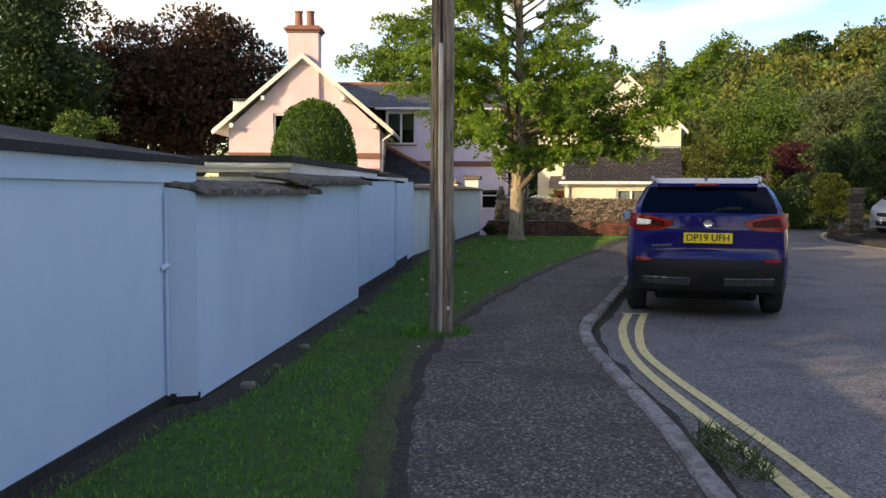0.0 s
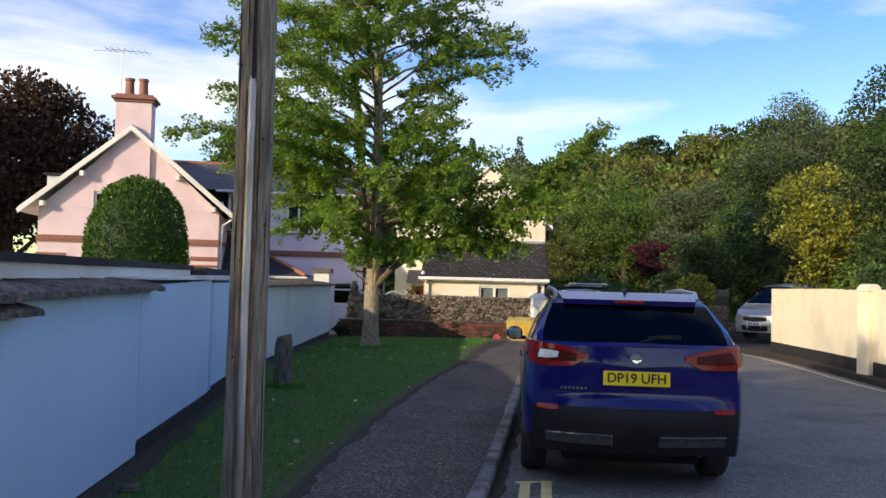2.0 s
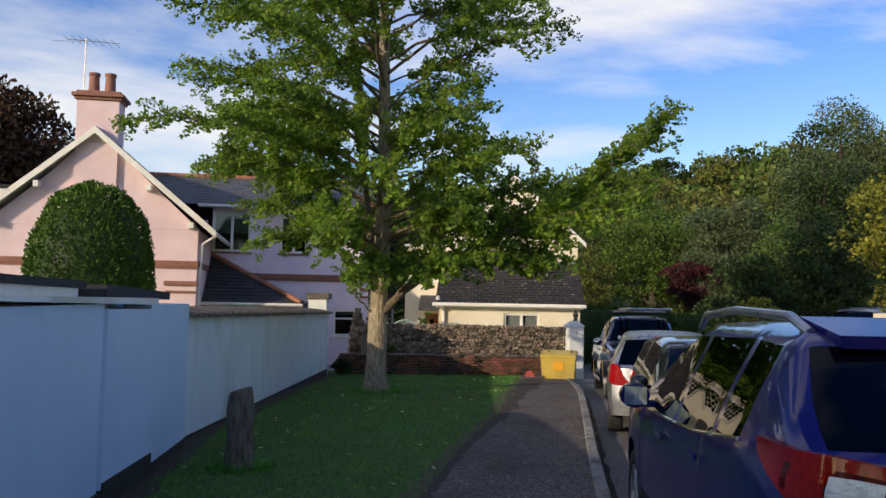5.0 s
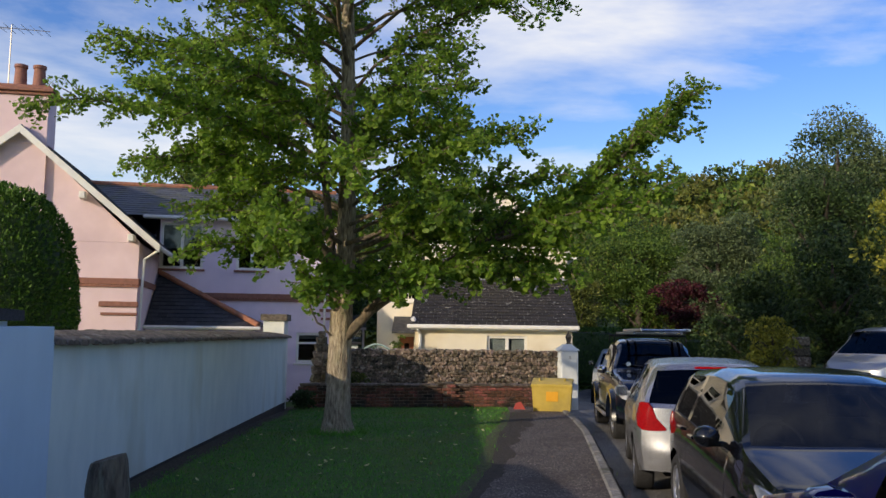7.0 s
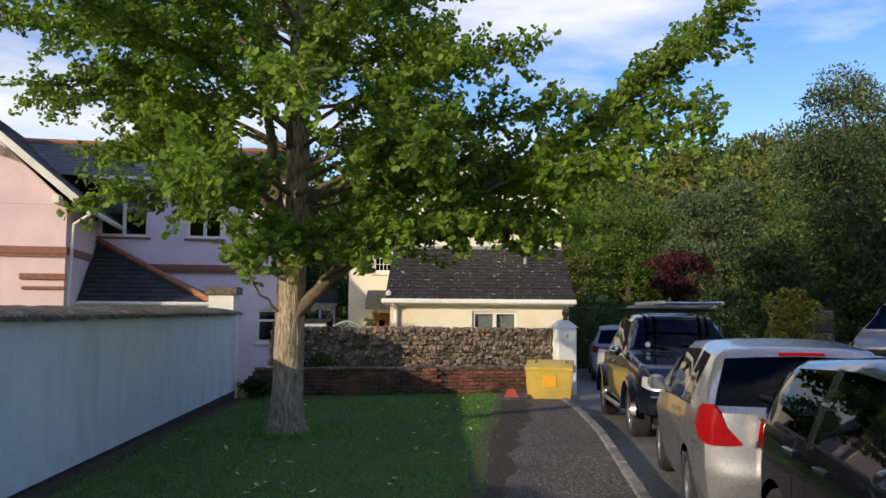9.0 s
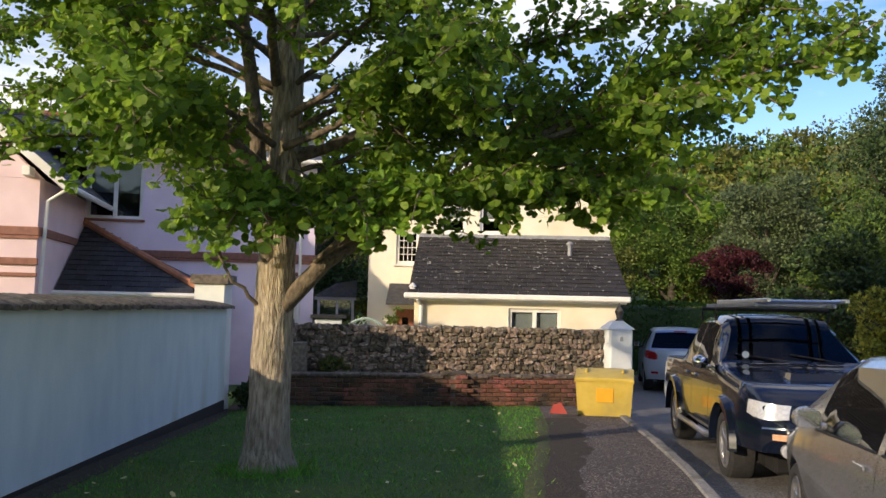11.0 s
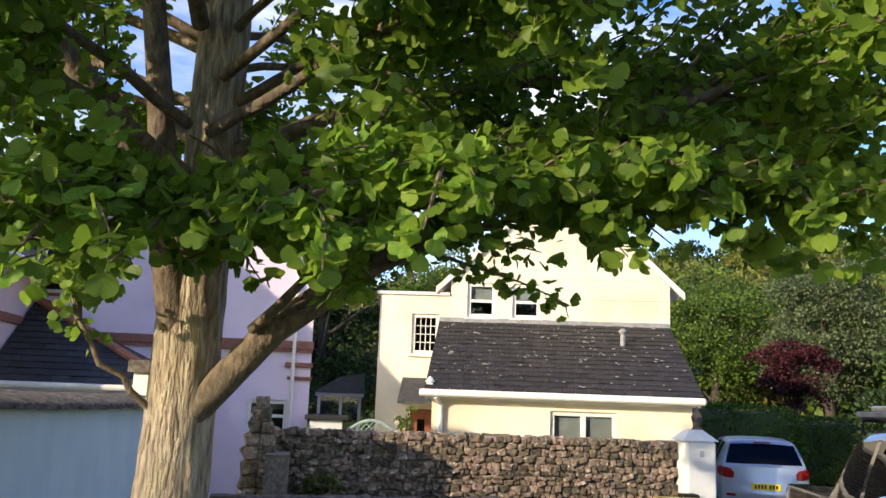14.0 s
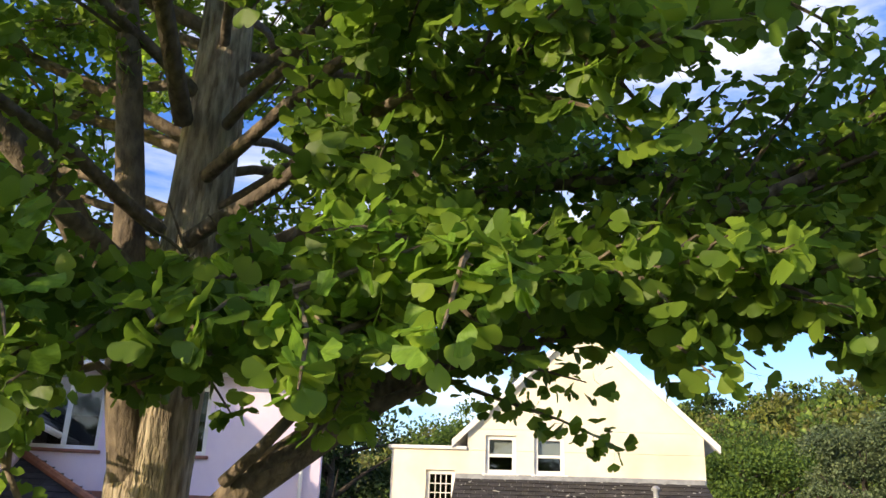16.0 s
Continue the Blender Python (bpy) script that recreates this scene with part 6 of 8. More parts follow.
def clipped(name, centre, radii, power, n, size, material, label, seed, category="hedge"):
    """A clipped bush: leaves close over a smooth rounded form, with a dark solid core for the shade inside."""
    r = np.random.default_rng(seed)
    w = r.normal(size=(n, 3))
    w /= np.linalg.norm(w, axis=1, keepdims=True)
    k = (np.abs(w) ** power).sum(1, keepdims=True) ** (-1 / power)
    wob = np.array([1 + 0.05 * noise.noise((q[0] * 4, q[1] * 4, q[2] * 4 + seed)) for q in w])[:, None]
    p = w * k * np.asarray(radii) * wob * r.uniform(0.93, 1.02, (n, 1))
    t = thing(name, (centre[0], centre[1], centre[2] - radii[2]), label, category)
    v, f = leaves(p + np.array([0, 0, radii[2]]), w + r.normal(size=w.shape) * 0.6 + np.array([0, 0, 0.4]), size * r.uniform(0.6, 1.3, n), r, RHOMB, RHOMB_F)
    ob = new("foliage", fast("foliage", v, f, material))
    ob.parent = t
    tagged(ob, kind="stuff")
    # closed shell whose dark colour gives the shade deep between the leaves
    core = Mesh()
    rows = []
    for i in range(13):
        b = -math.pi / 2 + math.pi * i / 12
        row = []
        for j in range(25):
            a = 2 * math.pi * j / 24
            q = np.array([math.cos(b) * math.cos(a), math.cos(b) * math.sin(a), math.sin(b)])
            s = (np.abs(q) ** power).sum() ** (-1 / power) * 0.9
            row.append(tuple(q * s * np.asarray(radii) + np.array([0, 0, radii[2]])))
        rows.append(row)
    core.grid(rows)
    part("core", core, "leaf_dark", t, "dark inner shell giving the shade between leaves", local=True)
    return t


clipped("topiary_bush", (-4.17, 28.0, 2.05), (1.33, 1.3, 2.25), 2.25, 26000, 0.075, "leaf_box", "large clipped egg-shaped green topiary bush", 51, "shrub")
clipped("clipped_hedge", (13.2, 41, 0.75), (2.4, 0.6, 1.1), 6, 9000, 0.09, "leaf_box", "clipped green hedge beyond the gate", 52)
clipped("clipped_hedge", (17.4, 43, 0.6), (2.0, 0.6, 1.0), 6, 6000, 0.09, "leaf_mid", "clipped green hedge beyond the gate", 53)

# ---- the wooded hill ----
rng_h = np.random.default_rng(90)
for hk, (mat_h, lab) in enumerate((("leaf_hill", "olive-green woods covering the hillside"), ("leaf_mid", "green woods on the lower slope"), ("leaf_olive", "olive oaks scattered over the slope"), ("leaf_dark", "dark evergreens among the woods"))):
    pv, pw, ps = [], [], []
    for k in range(300 if hk == 0 else 190 if hk < 3 else 90):
        d = math.sqrt(rng_h.uniform(60 ** 2, 178 ** 2)) if hk == 0 else math.sqrt(rng_h.uniform(54 ** 2, 165 ** 2))
        az = rng_h.uniform(-0.06, 0.82)
        x, y = 0.5 + d * math.sin(az), 5 + d * math.cos(az)
        if y < 50 or (abs(math.degrees(az) - 22.2) < 1.7 and d < 92):
            continue
        r = rng_h.uniform(2.1, 3.9) * (0.8 + d / 320)
        n_c = 520 if d < 110 else 360
        p, w = crown_points(rng_h, (x, y, hill(x, y) + r * 0.8), (r, r, r * 1.05), n_c, 14, 0.42)
        pv.append(p)
        pw.append(w)
        ps.append(np.full(n_c, 0.8 if d < 110 else 1.05))
    pv, pw, ps = np.concatenate(pv), np.concatenate(pw), np.concatenate(ps)
    pw = pw + rng_h.normal(size=pw.shape) * 0.5
    v, f = leaves(pv, pw, ps * rng_h.uniform(0.40, 0.9, len(pv)), rng_h, RHOMB, RHOMB_F)
    tagged(new("hill_woods", fast("hill_woods", v, f, mat_h)), lab, "woods", kind="stuff")
# unseen trees added behind the walker to shade the road
bushy("roadside_tree", (-9.5, -7.5, 5.6), (4.6, 4.4, 4.6), 9000, 0.29, "leaf_dark", "unseen tree added behind the wall to cast shade", "tree", 36, -0.1, 60)
bushy("roadside_tree", (-11.5, 2.0, 5.4), (4.4, 4.6, 4.6), 9000, 0.29, "leaf_dark", "unseen tree added behind the wall to cast shade", "tree", 36, -0.1, 61)
bushy("roadside_tree", (-4.0, -14, 6.0), (4.6, 4.4, 5.0), 9000, 0.29, "leaf_dark", "unseen tree added beside the road to cast shade", "tree", 36, -0.1, 63)
PX, PY = 61.5, 147.0
PZ = hill(PX, PY)
pine = thing("umbrella_pine", (PX, PY, PZ), "lone dark flat-topped pine on the ridge", "tree")
part("trunk", Mesh().tube([(PX, PY, PZ - 0.5), (PX - 0.2, PY, PZ + 7.2)], [0.4, 0.15], 7), "dark_bark", pine)
r_p = np.random.default_rng(77)
p_p, w_p = crown_points(r_p, (0, 0, 7.6), (3.2, 3.0, 0.8), 1100, 20, 0.36)
v, f = leaves(p_p, w_p, r_p.uniform(0.3, 0.6, 1100), r_p, RHOMB, RHOMB_F)
p_ob = new("crown", fast("crown", v, f, "leaf_dark"))
p_ob.parent = pine
tagged(p_ob, kind="stuff")


# ---- cars ----
class Shell:
    """A car's skin: x to its right, y from its tail to its nose, z up."""

    def __init__(self, spec):
        self.k = spec
        self.L = spec["L"]

    def half(self, s):
        return along(self.k["wid"], s)

    def top(self, s):
        return along(self.k["top"], s)

    def belt(self, s):
        return min(along(self.k["belt"], s), self.top(s) - 0.02)

    def low(self, s):
        z = along(self.k["sill"], s)
        for c in self.k["wheels"]:
            d, R = abs(s - c), self.k["arch"]
            if d < R:
                z = max(z, self.k["tyre"] + math.sqrt(R * R - d * d) * 1.0)
        return z

    def lat(self, s, z):
        b = self.belt(s)
        return self.half(s) * float(np.interp(z, (0.2, 0.38, 0.55, 0.72, b - 0.05, b), (0.93, 0.975, 1.0, 1.0, 0.975, 0.955)))

    def section(self, s):
        z0, zb, zt = self.low(s), self.belt(s), self.top(s)
        rows = [(self.lat(s, z), z) for z in (lerp(z0, zb, t) for t in (0, 0.16, 0.34, 0.52, 0.70, 0.86, 1.0))]
        w, h = self.half(s), zt - zb
        c = min(1.0, h / 0.5)
        rows.append((w * (0.955 - 0.10 * c), zb + 0.42 * h))
        rows.append((w * (0.952 - 0.215 * c), zb + 0.82 * h))
        rows.append((w * (0.90 - 0.25 * c), zb + 0.945 * h))
        rows.append((w * (0.45 - 0.06 * c), zt - 0.008))
        rows.append((0.0, zt))
        return rows

    def cap(self, c, z, nose):
        """A point on the tail or nose, c from -1 to 1 across."""
        s = self.L if nose else 0.0
        x = c * (self.lat(s, z) if z <= self.belt(s) else self.half(s) * 0.93)
        b = along(self.k["nose_bulge" if nose else "tail_bulge"], z) * (1 - abs(c) ** 2.6)
        return Vector((x, s + b if nose else s - b, z))

    def side(self, s, z, sg):
        return Vector((sg * self.lat(s, z), s, z))


def shell_patch(sh, where, tops, bots, off, rows=3):
    """A raised piece lying on the skin; where: ("tail", c), ("nose", c) or ("side", s, sign)."""
    grid = []
    cols = []
    for (kind, *a), zt, zb in zip(where, tops, bots):
        col = []
        for r in range(rows + 1):
            z = lerp(zb, zt, r / rows)
            if kind == "side":
                p, n = sh.side(a[0], z, a[1]), Vector((a[1], 0, 0))
            else:
                p = sh.cap(a[0], z, kind == "nose")
                n = Vector((a[0] * 0.9, (1 if kind == "nose" else -1), 0)).normalized()
            col.append((p, n))
        cols.append(col)
    full = [[p - n * 0.01 for p, n in cols[0]]] + [[p + n * off for p, n in c] for c in cols] + [[p - n * 0.01 for p, n in cols[-1]]]
    for c, col in zip(full, [cols[0]] + cols + [cols[-1]]):
        lo, hi = col[0], col[-1]
        grid.append([lo[0] - lo[1] * 0.01] + list(c) + [hi[0] - hi[1] * 0.01])
    return Mesh().grid(grid)


def make_wheel(car_ob, x, y, R, width, spokes, sg, rim_mat="alloy", first=None):
    """Tyre with a spoked rim under it."""
    if first is None:
        r = R * 0.66
        ty = Mesh().lathe([(r, -width * 0.42), (r + 0.02, -width * 0.5), (R - 0.035, -width * 0.5), (R - 0.008, -width * 0.40), (R, -width * 0.2), (R, width * 0.2), (R - 0.008, width * 0.40), (R - 0.035, width * 0.5), (r + 0.02, width * 0.5), (r, width * 0.42), (r, -width * 0.42)], 36, axis=0)
        wheel = part("wheel", ty, "tyre", car_ob, "black tyre", local=True)
        rm = Mesh().lathe([(r, width * 0.42), (r - 0.008, width * 0.47), (r - 0.022, width * 0.45), (r - 0.03, width * 0.2), (r - 0.03, -width * 0.4)], 36, axis=0)
        for k in range(spokes):
            a = 2 * math.pi * k / spokes
            m = Matrix.Rotation(a, 4, "X")
            rm.box(width * 0.26, -0.028, 0.03, width * 0.40, 0.028, r - 0.015, 0.01, m=m)
        rm.lathe([(0.065, width * 0.28), (0.06, width * 0.42), (0.0, width * 0.43)], 16, axis=0)
        rim = part("rim", rm, rim_mat, wheel, "alloy rim", local=True)
        disc = part("brake_disc", Mesh().lathe([(0.0, width * 0.12), (r * 0.7, width * 0.12), (r * 0.7, width * 0.05)], 24, axis=0), "gap_black", wheel, local=True)
        first = (wheel, rim, disc)
        wheel.matrix_basis = pose(x, y, R, 0, 0, 0 if sg > 0 else 180)
        return first
    w = new("wheel", first[0].data)
    w.parent = car_ob
    tagged(w, "black tyre")
    w.matrix_basis = pose(x, y, R, 0, 0, 0 if sg > 0 else 180)
    for o in first[1:]:
        q = new(o.name.split(".")[0], o.data)
        q.parent = w
    return first


def words(body, size, parent, m, material, name="lettering"):
    c = bpy.data.curves.new(name, "FONT")
    c.body, c.size, c.extrude, c.align_x, c.align_y = body, size, 0.0015, "CENTER", "CENTER"
    c.offset = 0.0016
    c.materials.append(M[material])
    ob = new(name, c)
    ob.parent = parent
    ob.matrix_basis = m
    return ob


def build_car(name, m, label, spec):
    car_ob = thing(name, m, label, "car" if "cat" not in spec else spec["cat"], "parked cars")
    sh = Shell(spec)
    L = sh.L
    stations = {0.0, L}
    for k in range(37):
        stations.add(round(L * k / 36, 3))
    for c in spec["wheels"]:
        for k in range(-9, 10):
            stations.add(round(c + spec["arch"] * math.sin(k * math.pi / 18), 3))
        stations.add(c - spec["arch"] - 0.004)
        stations.add(c + spec["arch"] + 0.004)
    for a, b in spec["glass"]:
        stations |= {a, b}
    stations |= set(spec["screen"]) | set(spec["rear"])
    S = sorted(s for s in stations if 0 <= s <= L)
    secs = [sh.section(s) for s in S]
    groups = {}

    def put(key, quad):
        groups.setdefault(key, Mesh()).add(quad, [(0, 1, 2, 3)] if len(quad) == 4 else [tuple(range(len(quad)))])

    for i in range(len(S) - 1):
        mid = (S[i] + S[i + 1]) / 2
        a, b = secs[i], secs[i + 1]
        tall = min(sh.top(S[i]) - sh.belt(S[i]), sh.top(S[i + 1]) - sh.belt(S[i + 1])) > 0.04
        for j in range(11):
            zmid = (a[j][1] + a[j + 1][1]) / 2
            key = "body"
            if j in (6, 7) and tall:
                for g, (g0, g1) in enumerate(spec["glass"]):
                    if g0 <= mid <= g1:
                        key = ("side_window", g)
            if j >= 9:
                if spec["screen"][0] <= mid <= spec["screen"][1]:
                    key = "windscreen"
                elif spec["rear"][0] <= mid <= spec["rear"][1]:
                    key = "rear_window"
            if spec.get("clad") and j <= 1 and key == "body" and zmid < spec["clad"]:
                key = "cladding"
            for sg in (1, -1):
                q = [(sg * a[j][0], S[i], a[j][1]), (sg * a[j + 1][0], S[i], a[j + 1][1]), (sg * b[j + 1][0], S[i + 1], b[j + 1][1]), (sg * b[j][0], S[i + 1], b[j][1])]
                if sg > 0:
                    q = q[::-1]
                put(key if isinstance(key, str) else (key[0], key[1], sg), q)
    for nose in (False, True):
        s = L if nose else 0.0
        zl, zt = sh.low(s), sh.top(s)
        zs = [lerp(zl, zt, k / 14) for k in range(15)]
        cs = [math.sin(math.pi / 2 * k / 9) for k in range(-9, 10)]
        for i in range(14):
            for j in range(18):
                q = [sh.cap(cs[j], zs[i], nose), sh.cap(cs[j + 1], zs[i], nose), sh.cap(cs[j + 1], zs[i + 1], nose), sh.cap(cs[j], zs[i + 1], nose)]
                if nose:
                    q = q[::-1]
                zc = (zs[i] + zs[i + 1]) / 2
                put("cladding" if spec.get("clad") and zc < spec["bumper"] else "body", [tuple(p) for p in q])
    for key, mesh in groups.items():
        nm = key if isinstance(key, str) else key[0]
        mat = {"body": spec["paint"], "cladding": "trim_black", "windscreen": "car_glass", "rear_window": spec.get("rear_glass", "car_glass_dark"), "side_window": spec.get("side_glass", "car_glass_dark")}[nm]
        # weld the joined quads, so that the shading runs on
        seen, vv, remap = {}, [], []
        for p in mesh.v:
            q = tuple(round(c, 4) for c in p)
            if q not in seen:
                seen[q] = len(vv)
                vv.append(p)
            remap.append(seen[q])
        mesh.v = vv
        mesh.f = [g for g in (tuple(dict.fromkeys(remap[i] for i in f)) for f in mesh.f) if len(g) > 2]
        ob = part(nm, mesh, mat, car_ob, {"cladding": "black plastic cladding", "windscreen": "glossy windscreen"}.get(nm, ""), local=True, angle=42)
        if "window" in nm or "screen" in nm:
            ob.visible_shadow = False
    # floor and inside
    W = spec["wid"][len(spec["wid"]) // 2][1]
    part("underbody", Mesh().box(-W * 0.62, 0.25, 0.2, W * 0.62, L - 0.25, 0.52, 0.03), "gap_black", car_ob, local=True)
    cab0, cab1 = spec["cabin"]
    part("cabin_floor", Mesh().box(-W * 0.85, cab0, 0.5, W * 0.85, cab1, 0.56), "interior", car_ob, local=True)
    rowsy = spec["seats"]
    for ri, y in enumerate(rowsy):
        for x in ((-0.37, 0.37) if ri == 0 else (-0.4, 0.0, 0.4)):
            sm = Mesh().box(x - 0.24, y - 0.05, 0.56, x + 0.24, y + 0.42, 0.72, 0.05).box(x - 0.24, y - 0.18, 0.68, x + 0.24, y - 0.04, sh.belt(y) + 0.12, 0.05).box(x - 0.13, y - 0.2, sh.belt(y) + 0.13, x + 0.13, y - 0.11, sh.belt(y) + 0.30, 0.04)
            part("seat", sm, "interior", car_ob, "dark seat", local=True)
    part("dashboard", Mesh().box(-W * 0.82, spec["screen"][1] - 0.55, 0.6, W * 0.82, spec["screen"][1] - 0.18, sh.belt(spec["screen"][1] - 0.3) - 0.03, 0.06), "interior", car_ob, local=True)
    sw = Mesh()
    cc = Vector((0.37, spec["screen"][1] - 0.62, sh.belt(2.2) - 0.02))
    sw.tube([cc + Vector((0.18 * math.cos(a), -0.08 * math.sin(a), 0.17 * math.sin(a))) for a in [k * math.pi / 10 for k in range(21)]], 0.014, 6)
    part("steering_wheel", sw, "interior", car_ob, local=True)
    for s0 in spec["wheels"]:
        for sg in (-1, 1):
            part("wheel_arch", Mesh().box(sg * W * 0.55, s0 - spec["arch"] * 0.98, 0.25, sg * (W - 0.03 - spec.get("tw", 0.22)), s0 + spec["arch"] * 0.98, spec["tyre"] + spec["arch"] + 0.05), "gap_black", car_ob, local=True)
    wh = None
    for s0 in spec["wheels"]:
        for sg in (-1, 1):
            wh = make_wheel(car_ob, sg * (W - spec.get("tw", 0.22) / 2 - 0.015), s0, spec["tyre"], spec.get("tw", 0.22), spec.get("spokes", 5), sg, spec.get("rim", "alloy"), wh)
    # joints of doors and bonnet
    for s in spec["joints"]:
        for sg in (-1, 1):
            z0, z1 = max(0.30, sh.low(s) + 0.03), sh.belt(s) - 0.005
            jm = Mesh()
            pts = [sh.side(s + 0.02 * math.sin(t * 3), lerp(z0, z1, t), sg) + Vector((sg * 0.0008, 0, 0)) for t in (0, 0.15, 0.3, 0.45, 0.6, 0.75, 0.9, 1)]
            jm.grid([[p + Vector((0, -0.003, 0)) for p in pts], [p + Vector((0, 0.003, 0)) for p in pts]], flip=sg < 0)
            part("door_joint", jm, "gap_black", car_ob, local=True)
    for s in spec["handles"]:
        for sg in (-1, 1):
            p = sh.side(s, sh.belt(s) - 0.10, sg)
            part("door_handle", Mesh().box(p.x - 0.012, s - 0.1, p.z - 0.014, p.x + sg * 0.028, s + 0.1, p.z + 0.014, 0.008), spec.get("handle", spec["paint"]), car_ob, local=True)
    for sg in (-1, 1):
        s = spec["mirror"]
        p = sh.side(s, sh.belt(s), sg)
        mm = Mesh()
        mm.lathe([(0.0, -0.10), (0.075, -0.085), (0.1, -0.02), (0.095, 0.05), (0.0, 0.055)], 12, (0, 0, 0), axis=1)
        mm.v = [(p.x + sg * (0.11 + q[0] * 0.95), s - q[1] * 0.9, p.z + 0.09 + q[2] * 0.8) for q in mm.v]
        mm.box(p.x - sg * 0.02, s - 0.03, p.z + 0.02, p.x + sg * 0.1, s + 0.03, p.z + 0.06, 0.01)
        mir = part("door_mirror", mm, spec.get("mirror_mat", spec["paint"]), car_ob, "door mirror housing", local=True, angle=60)
        part("mirror_glass", Mesh().box(p.x + sg * 0.04, s - 0.06, p.z + 0.035, p.x + sg * 0.175, s - 0.054, p.z + 0.145, 0.002), "chrome", mir, local=True)
    # window surround
    for g, (g0, g1) in enumerate(spec["glass"]):
        for sg in (-1, 1):
            pts = [sh.side(lerp(g0, g1, t), sh.belt(lerp(g0, g1, t)) - 0.001, sg) for t in (0, 0.25, 0.5, 0.75, 1)]
            part("window_trim", Mesh().tube([p + Vector((sg * 0.003, 0, 0)) for p in pts], 0.009, 6), spec.get("trim", "trim_black"), car_ob, local=True)
    return car_ob, sh


def lamp(car_ob, sh, nm, where, tops, bots, mat, off=0.014, label="", parent=None):
    return part(nm, shell_patch(sh, where, tops, bots, off), mat, parent or car_ob, label, local=True, angle=50)


def plate(car_ob, sh, z, body, colour, nose=False, size=0.105, w=0.52):
    y = (sh.cap(0, z, nose).y + (0.014 if nose else -0.014))
    e = 0.012
    pl = part("number_plate", Mesh().box(-w / 2, y - e / 2, z - 0.057, w / 2, y + e / 2, z + 0.057, 0.004), colour, car_ob, "yellow number plate" if "yellow" in colour else "white number plate", local=True)
    m = pose(0, y - e / 2 - 0.001, z, 90, 0, 0) if not nose else pose(0, y + e / 2 + 0.001, z, 90, 0, 180)
    if body:
        words(body, size, pl, m, "ink", "plate_lettering")
    else:
        bars = Mesh()
        for k in range(7):
            x = -0.2 + 0.057 * k + (0.03 if k > 3 else 0)
            bars.box(x, y - e / 2 - 0.002 if not nose else y + e / 2, z - 0.035, x + 0.035, y - e / 2 if not nose else y + e / 2 + 0.002, z + 0.035)
        part("plate_lettering", bars, "ink", pl, local=True)


# dark blue crossover seen from behind
QS = dict(L=4.39, paint="paint_blue", tyre=0.34, arch=0.40, wheels=(0.86, 3.50), clad=0.44, bumper=0.66,
          top=[(0, 1.17), (0.05, 1.20), (0.50, 1.52), (0.60, 1.565), (1.2, 1.595), (2.2, 1.585), (2.6, 1.51), (3.35, 1.08), (3.6, 1.03), (4.2, 0.90), (4.39, 0.74)],
          belt=[(0, 1.14), (0.5, 1.16), (1.5, 1.06), (3.3, 0.99), (4.1, 0.86), (4.39, 0.70)],
          wid=[(0, 0.815), (0.08, 0.86), (0.25, 0.892), (0.7, 0.903), (3.6, 0.903), (4.1, 0.86), (4.39, 0.70)],
          sill=[(0, 0.33), (0.4, 0.27), (2, 0.24), (4, 0.24), (4.39, 0.28)], tail_bulge=[(0.3, 0.06), (0.5, 0.13), (0.66, 0.14), (0.70, 0.10), (0.80, 0.07), (1.0, 0.10), (1.17, 0.08)], nose_bulge=[(0.3, 0.1), (0.8, 0.12)],
          screen=(2.55, 3.30), rear=(0.05, 0.49), glass=[(0.62, 1.02), (1.10, 1.95), (2.03, 2.86)], cabin=(0.5, 3.2), seats=(2.05, 1.15), joints=(1.06, 2.0, 2.98), handles=(1.32, 2.25), mirror=2.78, trim="chrome", spokes=10)
q, sh = build_car("blue_crossover", pose(2.955, 9.60, 0, 0, 0, -14.5), "dark metallic blue crossover parked at the kerb", QS)
